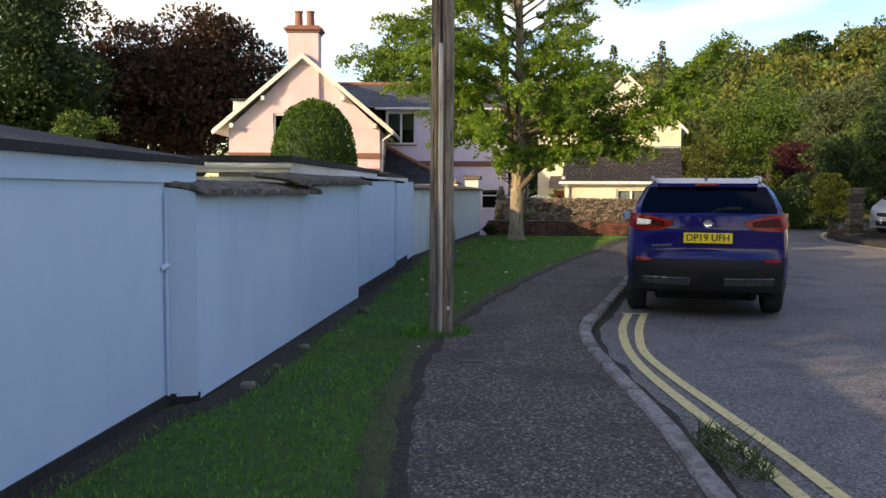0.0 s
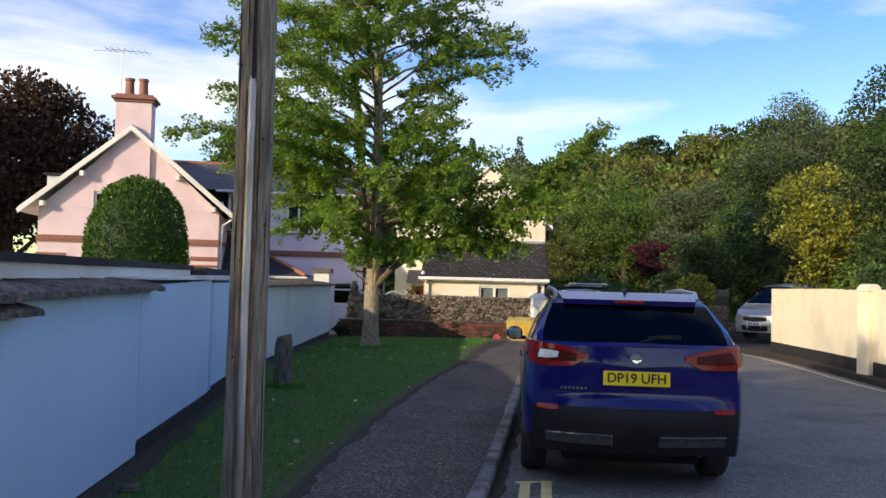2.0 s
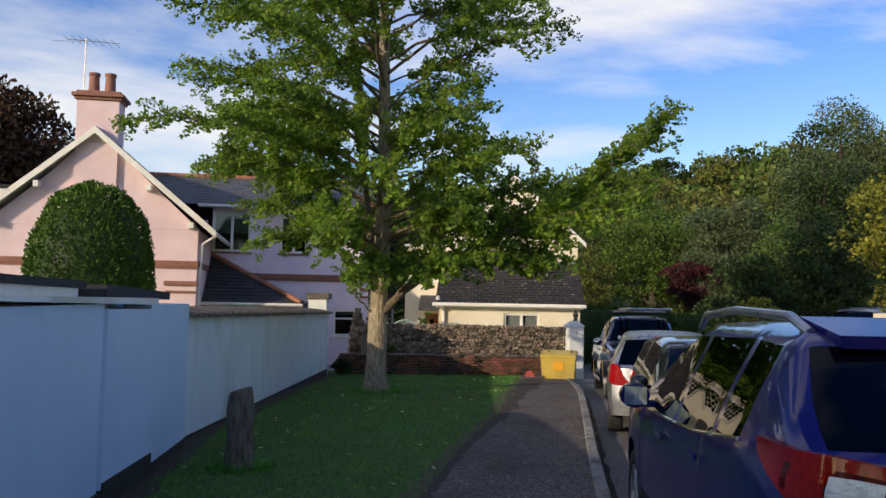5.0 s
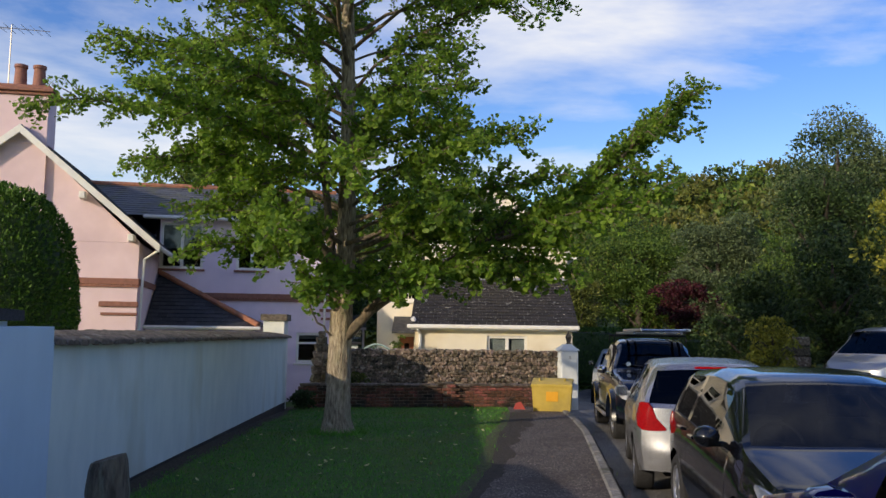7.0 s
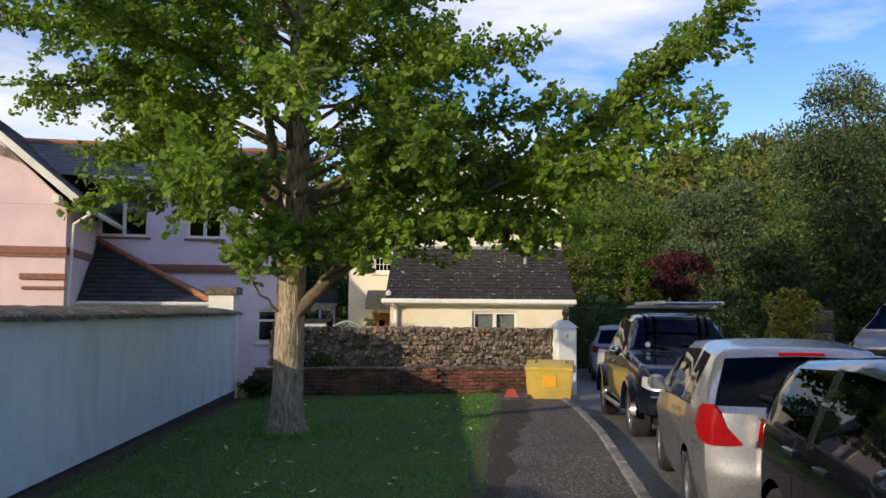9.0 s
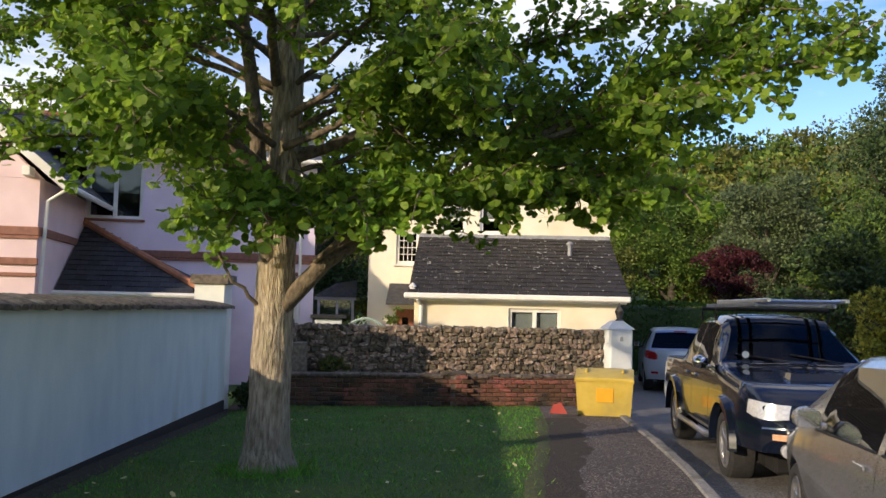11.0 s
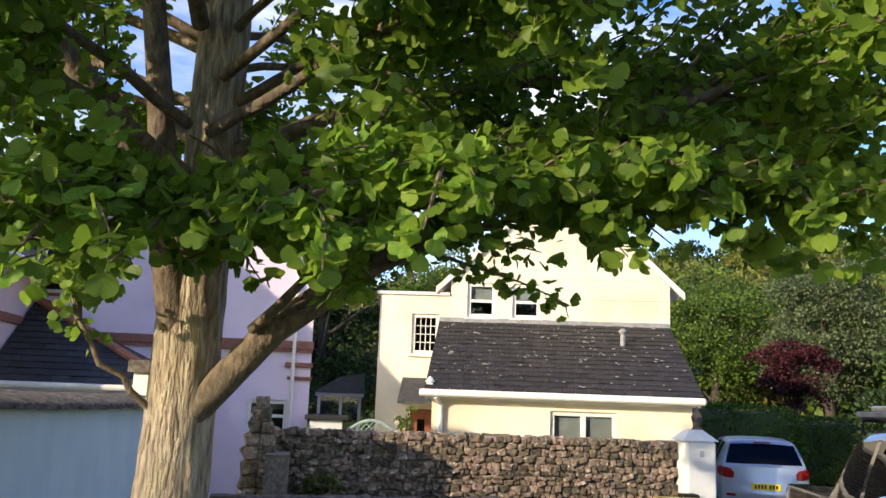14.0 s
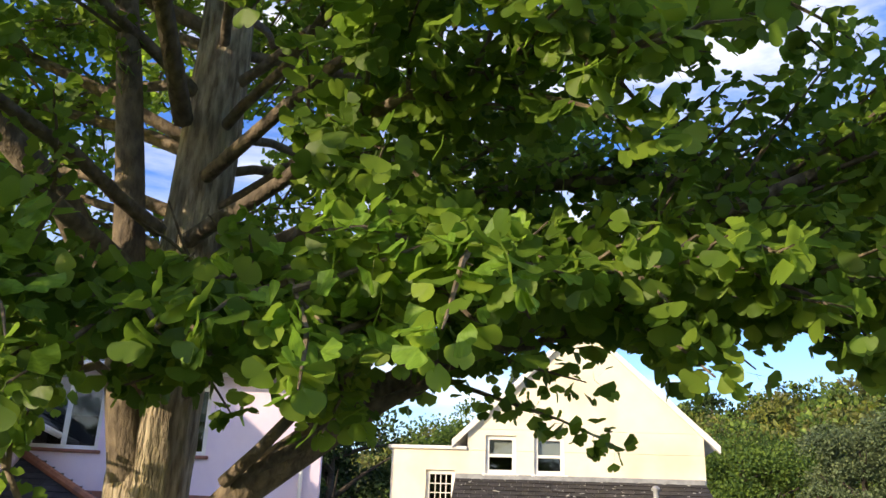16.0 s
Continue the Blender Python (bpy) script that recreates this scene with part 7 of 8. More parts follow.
for sg in (-1, 1):
    tl = lamp(q, sh, "tail_light", [("side", 0.33, sg), ("side", 0.2, sg), ("side", 0.07, sg), ("tail", sg * 0.97), ("tail", sg * 0.8), ("tail", sg * 0.62), ("tail", sg * 0.47)][::sg], [1.20, 1.20, 1.195, 1.19, 1.17, 1.14, 1.105][::sg], [1.15, 1.10, 1.04, 1.01, 1.005, 1.01, 1.075][::sg], "red_lens", 0.018, "red tail light")
    lamp(q, sh, "lamp_glass", [("side", 0.10, sg), ("tail", sg * 0.95), ("tail", sg * 0.80), ("tail", sg * 0.58)][::sg], [1.155, 1.15, 1.135, 1.108][::sg], [1.075, 1.055, 1.045, 1.05][::sg], "deep_lens", 0.024, "dark lamp interior", parent=tl)
    # left lamp only: a reversing lens kept pale to give the sky's reflection
    if sg < 0:
        lamp(q, sh, "reversing_light", [("tail", sg * 0.95), ("tail", sg * 0.86), ("tail", sg * 0.76)][::sg], [1.135, 1.13, 1.12][::sg], [1.07, 1.065, 1.075][::sg], "clear_lens", 0.032, "clear reversing lens, whitened for the sky's reflection", parent=tl)
    lamp(q, sh, "reflector", [("tail", sg * 0.94), ("tail", sg * 0.85), ("tail", sg * 0.74)][::sg], [0.70, 0.70, 0.695][::sg], [0.665, 0.66, 0.665][::sg], "red_lens", 0.012, "red reflector")
    lamp(q, sh, "bumper_trim", [("tail", sg * 0.86), ("tail", sg * 0.55), ("tail", sg * 0.22)][::sg], [0.47, 0.465, 0.465][::sg], [0.41, 0.40, 0.395][::sg], "skid_grey", 0.018, "grey skid strip")
    lamp(q, sh, "chrome_line", [("tail", sg * 0.86), ("tail", sg * 0.55), ("tail", sg * 0.22)][::sg], [0.49, 0.487, 0.485][::sg], [0.478, 0.473, 0.472][::sg], "chrome", 0.024)
    part("roof_rail", Mesh().tube([(sg * 0.60, 0.62, 1.54), (sg * 0.62, 0.8, 1.60), (sg * 0.635, 1.6, 1.625), (sg * 0.63, 2.3, 1.60), (sg * 0.62, 2.5, 1.53)], 0.02, 8), "alloy", q, "silver roof rail", local=True)
    part("exhaust", Mesh().tube([(sg * 0.5, 0.1, 0.27), (sg * 0.5, 0.6, 0.28)], 0.035, 8), "gap_black", q, local=True)
part("spoiler", Mesh().add([(-0.56, 0.44, 1.535), (0.56, 0.44, 1.535), (0.60, 0.75, 1.60), (-0.60, 0.75, 1.60), (-0.55, 0.45, 1.49), (0.55, 0.45, 1.49), (0.58, 0.7, 1.52), (-0.58, 0.7, 1.52)], [(0, 1, 2, 3), (4, 7, 6, 5), (0, 4, 5, 1), (1, 5, 6, 2), (3, 7, 4, 0)]), "paint_blue", q, "roof spoiler", local=True)
part("brake_light", Mesh().box(-0.13, 0.425, 1.507, 0.13, 0.445, 1.53, 0.004), "red_lens", q, "high brake light", local=True)
part("aerial_fin", Mesh().add([(-0.025, 0.74, 1.585), (0.025, 0.74, 1.585), (0.02, 0.95, 1.585), (-0.02, 0.95, 1.585), (-0.005, 0.74, 1.642), (0.005, 0.74, 1.642)], [(0, 1, 5, 4), (1, 2, 5), (2, 3, 4, 5), (3, 0, 4)]), "paint_blue", q, local=True)
part("badge", Mesh().lathe([(0.0, -0.012), (0.035, -0.010), (0.042, -0.012), (0.05, 0.0), (0.05, 0.02)], 24, (0, sh.cap(0, 1.085, False).y - 0.004, 1.085), axis=1), "chrome", q, "round chrome badge", local=True)
part("badge_bar", Mesh().box(-0.055, sh.cap(0, 1.085, False).y - 0.019, 1.074, 0.055, sh.cap(0, 1.085, False).y - 0.010, 1.096, 0.003), "chrome", q, local=True)
mb = Mesh()
for k in range(7):
    mb.box(-0.60 + 0.032 * k, -0.112, 0.83, -0.578 + 0.032 * k, -0.085, 0.85)
part("model_badge", mb, "chrome", q, "small chrome lettering", local=True)
lamp(q, sh, "tailgate_trim", [("tail", -0.45), ("tail", 0), ("tail", 0.45)], [1.045, 1.025, 1.045], [1.035, 1.013, 1.035], "paint_blue", 0.012)
lamp(q, sh, "tailgate_joint", [("tail", -0.80), ("tail", -0.4), ("tail", 0), ("tail", 0.4), ("tail", 0.80)], [0.762, 0.757, 0.755, 0.757, 0.762], [0.756, 0.751, 0.749, 0.751, 0.756], "gap_black", 0.002)
wy = Mesh().tube([(0.02, -0.055, 1.205), (0.2, 0.03, 1.255), (0.36, 0.045, 1.262)], 0.011, 6).box(0.10, 0.0, 1.235, 0.36, 0.035, 1.256, 0.006)
part("rear_wiper", wy, "trim_black", q, local=True)
plate(q, sh, 0.925, "DP19 UFH", "plate_yellow")

# black hatchback facing the walker
BS = dict(L=3.95, paint="paint_black", tyre=0.31, arch=0.36, wheels=(0.66, 3.15),
          top=[(0, 0.95), (0.06, 1.0), (0.36, 1.33), (0.55, 1.42), (1.4, 1.475), (2.05, 1.44), (2.3, 1.37), (3.05, 0.98), (3.3, 0.92), (3.8, 0.80), (3.95, 0.68)],
          belt=[(0, 0.93), (0.5, 1.02), (1.5, 0.97), (3.0, 0.88), (3.95, 0.65)],
          wid=[(0, 0.76), (0.1, 0.81), (0.4, 0.86), (3.2, 0.87), (3.7, 0.82), (3.95, 0.66)],
          sill=[(0, 0.32), (0.4, 0.24), (2, 0.2), (3.95, 0.22)], tail_bulge=[(0.3, 0.1), (0.9, 0.07)], nose_bulge=[(0.2, 0.1), (0.5, 0.2), (0.7, 0.14)],
          screen=(2.22, 3.02), rear=(0.06, 0.40), glass=[(0.62, 1.18), (1.28, 2.30)], cabin=(0.5, 2.9), seats=(1.75, 0.9), joints=(1.23, 2.42), handles=(0.98, 1.5), mirror=2.58, spokes=9, side_glass="car_glass", rear_glass="car_glass")
q, sh = build_car("black_hatchback", pose(5.72, 18.16, -0.07, 0, 0, 163.6) @ Matrix.Diagonal((0.975, 0.975, 0.975, 1)), "glossy black hatchback parked at the kerb", BS)
for sg in (-1, 1):
    lamp(q, sh, "headlight", [("side", 3.45, sg), ("side", 3.7, sg), ("side", 3.93, sg), ("nose", sg * 0.9), ("nose", sg * 0.66)][::-sg], [0.80, 0.785, 0.74, 0.715, 0.69][::-sg], [0.77, 0.68, 0.61, 0.60, 0.62][::-sg], "clear_lens", 0.014, "clear headlight")
    lamp(q, sh, "tail_light", [("side", 0.30, sg), ("side", 0.12, sg), ("tail", sg * 0.97), ("tail", sg * 0.80)][::sg], [0.98, 0.98, 0.95, 0.93][::sg], [0.86, 0.78, 0.76, 0.77][::sg], "red_lens", 0.016, "red tail light")
lamp(q, sh, "grille", [("nose", -0.5), ("nose", 0), ("nose", 0.5)], [0.56, 0.58, 0.56], [0.36, 0.34, 0.36], "trim_black", 0.012, "black grille")
plate(q, sh, 0.46, "", "plate_white", True)
wp = Mesh().tube([(-0.5, 3.02, 0.97), (0.05, 2.88, 1.045)], 0.008, 6).tube([(0.1, 3.04, 0.965), (0.62, 2.92, 1.02)], 0.008, 6)
part("wiper", wp, "trim_black", q, local=True)

# silver hatchback seen from behind
SS = dict(L=3.70, paint="paint_silver", tyre=0.30, arch=0.345, wheels=(0.62, 3.0),
          top=[(0, 0.97), (0.05, 1.02), (0.26, 1.38), (0.36, 1.455), (1.2, 1.505), (2.1, 1.47), (2.35, 1.40), (2.95, 1.02), (3.2, 0.95), (3.6, 0.82), (3.7, 0.68)],
          belt=[(0, 0.95), (0.5, 0.99), (1.5, 0.96), (2.9, 0.90), (3.7, 0.65)],
          wid=[(0, 0.77), (0.08, 0.80), (0.3, 0.83), (0.7, 0.845), (3.0, 0.845), (3.5, 0.79), (3.7, 0.66)],
          sill=[(0, 0.30), (0.4, 0.24), (2, 0.2), (3.7, 0.22)], tail_bulge=[(0.3, 0.14), (0.5, 0.16), (0.62, 0.13), (0.95, 0.08)], nose_bulge=[(0.2, 0.12), (0.7, 0.15)],
          screen=(2.28, 2.92), rear=(0.05, 0.27), glass=[(0.56, 0.98), (1.08, 2.42)], cabin=(0.4, 2.85), seats=(1.7, 0.85), joints=(1.03, 2.45), handles=(1.28,), mirror=2.22, mirror_mat="paint_silver", spokes=5, side_glass="car_glass")
q, sh = build_car("silver_hatchback", pose(5.57, 18.60, -0.075, 0, 0, -20.5) @ Matrix.Diagonal((0.96, 0.96, 0.96, 1)), "silver hatchback with tall red tail lights", SS)
for sg in (-1, 1):
    lamp(q, sh, "tail_light", [("side", 0.16, sg), ("side", 0.06, sg), ("tail", sg * 0.97), ("tail", sg * 0.90), ("tail", sg * 0.80), ("tail", sg * 0.66)][::sg], [0.98, 1.03, 1.03, 0.97, 0.86, 0.755][::sg], [0.86, 0.77, 0.735, 0.73, 0.73, 0.74][::sg], "red_lens", 0.02, "tall red tail light")
part("brake_light", Mesh().box(-0.17, 0.22, 1.395, 0.17, 0.25, 1.42, 0.004), "red_lens", q, local=True)
lamp(q, sh, "bumper_joint", [("side", 0.35, -1), ("side", 0.15, -1), ("tail", -0.95), ("tail", -0.5), ("tail", 0), ("tail", 0.5), ("tail", 0.95), ("side", 0.15, 1), ("side", 0.35, 1)], [0.723] * 9, [0.716] * 9, "gap_black", 0.001)
plate(q, sh, 0.80, "", "plate_yellow")
part("parcel_shelf", Mesh().box(-0.6, 0.2, 0.93, 0.6, 0.6, 0.95, 0.005), "interior", q, local=True)
part("rear_wiper", Mesh().tube([(0.0, -0.02, 1.03), (-0.35, 0.06, 1.10)], 0.009, 6), "trim_black", q, local=True)

# black pickup facing the walker, ladders on its roof
PS = dict(L=5.0, paint="paint_navy", tyre=0.37, arch=0.44, wheels=(1.05, 4.0), cat="pickup truck",
          top=[(0, 1.10), (1.45, 1.12), (1.50, 1.15), (1.56, 1.62), (1.8, 1.73), (2.6, 1.77), (2.95, 1.72), (3.55, 1.22), (3.75, 1.17), (4.75, 1.06), (5.0, 0.90)],
          belt=[(0, 1.08), (1.5, 1.10), (3.5, 1.10), (4.75, 0.98), (5.0, 0.86)],
          wid=[(0, 0.83), (0.1, 0.85), (1.2, 0.865), (3.9, 0.87), (4.6, 0.85), (5.0, 0.74)],
          sill=[(0, 0.50), (1, 0.45), (3, 0.43), (5, 0.45)], tail_bulge=[(0.4, 0.05), (1.1, 0.04)], nose_bulge=[(0.4, 0.12), (0.6, 0.16), (0.9, 0.1)],
          screen=(2.90, 3.52), rear=(1.50, 1.58), glass=[(1.68, 2.22), (2.30, 3.10)], cabin=(1.6, 3.4), seats=(2.45, 1.85), joints=(1.60, 2.26, 3.25), handles=(1.9, 2.45), mirror=3.20, mirror_mat="chrome", handle="chrome", spokes=6, tw=0.26, side_glass="car_glass")
q, sh = build_car("black_pickup", pose(8.50, 27.75, -0.15, 0, 0, 164.8) @ Matrix.Diagonal((0.975, 0.975, 0.975, 1)), "glossy black pickup truck with ladders on its roof rack", PS)
for sg in (-1, 1):
    lamp(q, sh, "headlight", [("side", 4.78, sg), ("side", 4.9, sg), ("nose", sg * 0.97), ("nose", sg * 0.84), ("nose", sg * 0.68)][::-sg], [0.93, 0.925, 0.915, 0.905, 0.90][::-sg], [0.80, 0.775, 0.76, 0.755, 0.77][::-sg], "clear_lens", 0.02, "large clear headlight")
    lamp(q, sh, "indicator", [("nose", sg * 0.86), ("nose", sg * 0.7), ("nose", sg * 0.52)][::-sg], [0.63, 0.63, 0.63][::-sg], [0.575, 0.57, 0.57][::-sg], "orange_lens", 0.02, "pale indicator lamp")
    part("fog_lamp", Mesh().lathe([(0.0, 0.02), (0.05, 0.018), (0.065, 0.0), (0.065, -0.05)], 16, (sg * 0.52, 5.14, 0.48), axis=1), "clear_lens", q, "round fog lamp", local=True)
    for s0 in PS["wheels"]:
        fl = Mesh()
        rows = []
        for k in range(13):
            a = math.pi * k / 12
            yy, zz = s0 + 0.46 * math.cos(a), 0.37 + 0.46 * math.sin(a)
            x = sg * (sh.half(s0))
            rows.append([(x - sg * 0.03, s0 + 0.42 * math.cos(a), 0.37 + 0.42 * math.sin(a)), (x + sg * 0.05, s0 + 0.44 * math.cos(a), 0.37 + 0.44 * math.sin(a)), (x + sg * 0.045, s0 + 0.50 * math.cos(a), 0.37 + 0.50 * math.sin(a)), (x - sg * 0.02, s0 + 0.53 * math.cos(a), 0.37 + 0.53 * math.sin(a))])
        fl.grid(rows, flip=sg > 0)
        part("wheel_flare", fl, "paint_navy", q, "flared wheel arch", local=True)
    part("side_step", Mesh().tube([(sg * 0.80, 1.55, 0.40), (sg * 0.90, 1.7, 0.38), (sg * 0.90, 3.3, 0.38), (sg * 0.80, 3.45, 0.40)], 0.035, 8), "alloy", q, "silver side step", local=True)
lamp(q, sh, "grille", [("nose", -0.46), ("nose", 0), ("nose", 0.46)], [0.92, 0.93, 0.92], [0.76, 0.72, 0.76], "trim_black", 0.01, "black grille")
for k in range(-6, 7):
    c = k * 0.068
    lamp(q, sh, "grille_bar", [("nose", c - 0.012), ("nose", c + 0.012)], [0.915, 0.915], [0.745, 0.745], "chrome", 0.022)
lamp(q, sh, "bumper", [("nose", -0.97), ("nose", -0.6), ("nose", 0), ("nose", 0.6), ("nose", 0.97)], [0.69] * 5, [0.675] * 5, "chrome", 0.03, "chrome bumper line")
lamp(q, sh, "air_intake", [("nose", -0.4), ("nose", 0), ("nose", 0.4)], [0.60] * 3, [0.46] * 3, "gap_black", 0.012)
part("bonnet_scoop", Mesh().add([(-0.3, 4.45, 1.09), (0.3, 4.45, 1.09), (0.32, 3.9, 1.15), (-0.32, 3.9, 1.15), (-0.27, 4.38, 1.16), (0.27, 4.38, 1.16), (0.28, 3.95, 1.175), (-0.28, 3.95, 1.175)], [(0, 1, 5, 4), (1, 2, 6, 5), (2, 3, 7, 6), (3, 0, 4, 7), (4, 5, 6, 7)]), "paint_navy", q, local=True)
plate(q, sh, 0.53, "", "plate_white", True)
part("windscreen_sticker", Mesh().lathe([(0.0, 0.0), (0.04, 0.0)], 16, (0.5, 3.50, 1.30), axis=1), "plate_white", q, local=True)
part("wiper", Mesh().tube([(-0.55, 3.55, 1.23), (0.0, 3.46, 1.31)], 0.009, 6).tube([(0.05, 3.55, 1.24), (0.6, 3.46, 1.30)], 0.009, 6), "trim_black", q, local=True)
for y in (1.95, 2.75):
    rk = Mesh().tube([(-0.66, y, 1.67), (-0.66, y, 1.81), (0.66, y, 1.81), (0.66, y, 1.67)], 0.022, 8)
    part("roof_bar", rk, "trim_black", q, "black roof bar", local=True)
lad = thing("ladder_stack", q.matrix_basis @ pose(0, 2.3, 1.834), "grey ladders lying on the pickup's roof bars", "ladder")
for k, (dx, dz) in enumerate(((0.0, 0.0), (-0.14, 0.055))):
    lm = Mesh()
    for sx in (-0.42 + dx, 0.42 + dx):
        lm.box(sx - 0.022, -1.15, dz, sx + 0.022, 1.35, dz + 0.05, 0.008)
    one = part("ladder", lm, "alloy" if k else "lead", lad, local=True)
    for r in range(9):
        part("rung", Mesh().tube([(-0.42 + dx, -1.0 + r * 0.27, dz + 0.026), (0.42 + dx, -1.0 + r * 0.27, dz + 0.026)], 0.016, 6), "alloy" if k else "lead", one, local=True)

# small ice-blue hatchback further on
q, sh = build_car("ice_blue_hatchback", pose(11.15, 34.6, -0.29, 0, 0, -20), "pale blue-silver hatchback parked beyond the gate", dict(SS, paint="paint_ice", side_glass="car_glass", mirror_mat="trim_black"))
for sg in (-1, 1):
    lamp(q, sh, "tail_light", [("side", 0.22, sg), ("side", 0.08, sg), ("tail", sg * 0.96), ("tail", sg * 0.80), ("tail", sg * 0.72)][::sg], [0.94, 0.96, 0.95, 0.92, 0.86][::sg], [0.84, 0.80, 0.77, 0.75, 0.76][::sg], "red_lens", 0.02, "red tail light")
    lamp(q, sh, "reflector", [("tail", sg * 0.9), ("tail", sg * 0.7)][::sg], [0.48, 0.48][::sg], [0.43, 0.43][::sg], "red_lens", 0.012)
part("brake_light", Mesh().box(-0.15, 0.22, 1.395, 0.15, 0.25, 1.42, 0.004), "red_lens", q, local=True)
plate(q, sh, 0.62, "", "plate_yellow")

# silver van in the drive
VS = dict(L=4.97, paint="paint_van", tyre=0.33, arch=0.39, wheels=(0.95, 3.95), cat="van",
          top=[(0, 1.88), (0.1, 1.95), (2.5, 1.98), (3.2, 1.93), (3.5, 1.82), (4.25, 1.22), (4.5, 1.12), (4.85, 0.98), (4.97, 0.84)],
          belt=[(0, 1.20), (3.4, 1.15), (4.3, 1.05), (4.97, 0.82)],
          wid=[(0, 0.95), (0.1, 0.98), (4.2, 0.98), (4.7, 0.93), (4.97, 0.78)],
          sill=[(0, 0.35), (2, 0.28), (4.97, 0.25)], tail_bulge=[(0.3, 0.03), (1.9, 0.03)], nose_bulge=[(0.2, 0.1), (0.5, 0.18), (0.8, 0.12)],
          screen=(3.42, 4.22), rear=(9, 9.1), glass=[(2.75, 3.65)], cabin=(2.4, 4.1), seats=(3.0, 2.6), joints=(2.68, 3.75), handles=(2.85,), mirror=3.7, mirror_mat="trim_black", spokes=5, side_glass="car_glass")
q, sh = build_car("silver_van", pose(20.0, 33.0, -0.02, 0, 0, 122), "silver van parked in the drive beyond the wall", VS)
for sg in (-1, 1):
    lamp(q, sh, "headlight", [("side", 4.45, sg), ("side", 4.75, sg), ("nose", sg * 0.97), ("nose", sg * 0.8), ("nose", sg * 0.62)][::-sg], [1.0, 0.95, 0.90, 0.85, 0.80][::-sg], [0.92, 0.78, 0.72, 0.70, 0.71][::-sg], "clear_lens", 0.015, "clear headlight")
lamp(q, sh, "grille", [("nose", -0.55), ("nose", 0), ("nose", 0.55)], [0.78, 0.79, 0.78], [0.66, 0.62, 0.66], "trim_black", 0.014, "black grille")
lamp(q, sh, "lower_grille", [("nose", -0.6), ("nose", 0), ("nose", 0.6)], [0.48, 0.49, 0.48], [0.32, 0.30, 0.32], "trim_black", 0.014, "black lower grille")
plate(q, sh, 0.55, "", "plate_white", True)


# ---- grit bin and small things ----
grit = thing("grit_bin", pose(7.11, 28.82, ground_z(28.8) + 0.066, 0, 0, -22), "faded yellow plastic grit bin on the path", "grit bin")
gb = Mesh()
w0, w1, d0, d1, h = 0.40, 0.44, 0.26, 0.30, 0.60
gb.add([(-w0, -d0, 0.0), (w0, -d0, 0.0), (w0, d0, 0.0), (-w0, d0, 0.0), (-w1, -d1, 0.54), (w1, -d1, 0.54), (w1, d1, 0.66), (-w1, d1, 0.66)], [(3, 2, 1, 0), (0, 1, 5, 4), (1, 2, 6, 5), (2, 3, 7, 6), (3, 0, 4, 7), (4, 5, 6, 7)])
part("body", gb, "yellow_plastic", grit, local=True)
lid = Mesh()
rows = []
for k, (y, z) in enumerate(((-0.312, 0.525), (-0.315, 0.56), (-0.30, 0.585), (-0.15, 0.635), (0.1, 0.68), (0.28, 0.70), (0.33, 0.685), (0.335, 0.62))):
    rows.append([(-0.452, y, z - 0.02), (-0.445, y, z), (-0.2, y, z + 0.008), (0.2, y, z + 0.008), (0.445, y, z), (0.452, y, z - 0.02)])
lid.grid(rows, flip=True)
part("lid", lid, "yellow_plastic", grit, "mossy yellow lid", local=True)
for x in (-0.28, 0.28):
    part("lid_rib", Mesh().box(x - 0.02, -0.10, 0.655, x + 0.02, 0.2, 0.71, 0.01), "yellow_plastic", grit, local=True)
lb = Mesh()
lb.add([(-0.12, -0.288, 0.22), (0.14, -0.288, 0.22), (0.14, -0.298, 0.43), (-0.12, -0.298, 0.43), (-0.12, -0.270, 0.22), (0.14, -0.270, 0.22), (0.14, -0.28, 0.43), (-0.12, -0.28, 0.43)], [(0, 1, 2, 3), (0, 4, 5, 1), (3, 2, 6, 7), (0, 3, 7, 4), (1, 5, 6, 2)])
part("label", lb, "orange_label", grit, "orange label plate", local=True)
mo = Mesh()
r5 = np.random.default_rng(5)
for k in range(60):
    x, y = r5.uniform(-0.44, 0.44), r5.uniform(-0.30, 0.3)
    r = r5.uniform(0.008, 0.03)
    z = lerp(0.575, 0.70, (y + 0.32) / 0.6) + 0.012
    mo.add([(x + r * math.cos(a), y + r * math.sin(a), z) for a in [q * math.pi / 3 for q in range(6)]], [tuple(range(6))])
tagged(part("moss", mo, "moss", grit, local=True), kind="stuff")
solid("red_scrap", Mesh().add([(6.12, 28.45, 0.0), (6.36, 28.38, 0.0), (6.38, 28.52, 0.0), (6.15, 28.6, 0.0), (6.17, 28.48, 0.13), (6.28, 28.45, 0.16), (6.3, 28.53, 0.08)], [(0, 1, 5, 4), (1, 2, 6, 5), (2, 3, 4, 6), (3, 0, 4), (4, 5, 6)]), "red_plastic", "bent piece of red plastic by the grit bin", "scrap")
solid("meter_box", Mesh().box(7.95, 31.0, 0.35, 8.2, 31.2, 0.5, 0.02), "trim_black", "small dark box on the wall by the pier", "box")
cb = Mesh()
for x, y, s in ((-1.35, 5.9, 0.05), (-1.2, 7.4, 0.045), (-1.28, 6.6, 0.03), (-0.9, 9.7, 0.06), (-0.98, 8.3, 0.03)):
    cb.box(x - s, y - s, 0.05, x + s, y + s * 0.8, 0.05 + s * 0.9, s * 0.3)
tagged(solid("rubble", cb, "mortar", "loose bits of stone along the wall foot", "rubble"), kind="stuff")


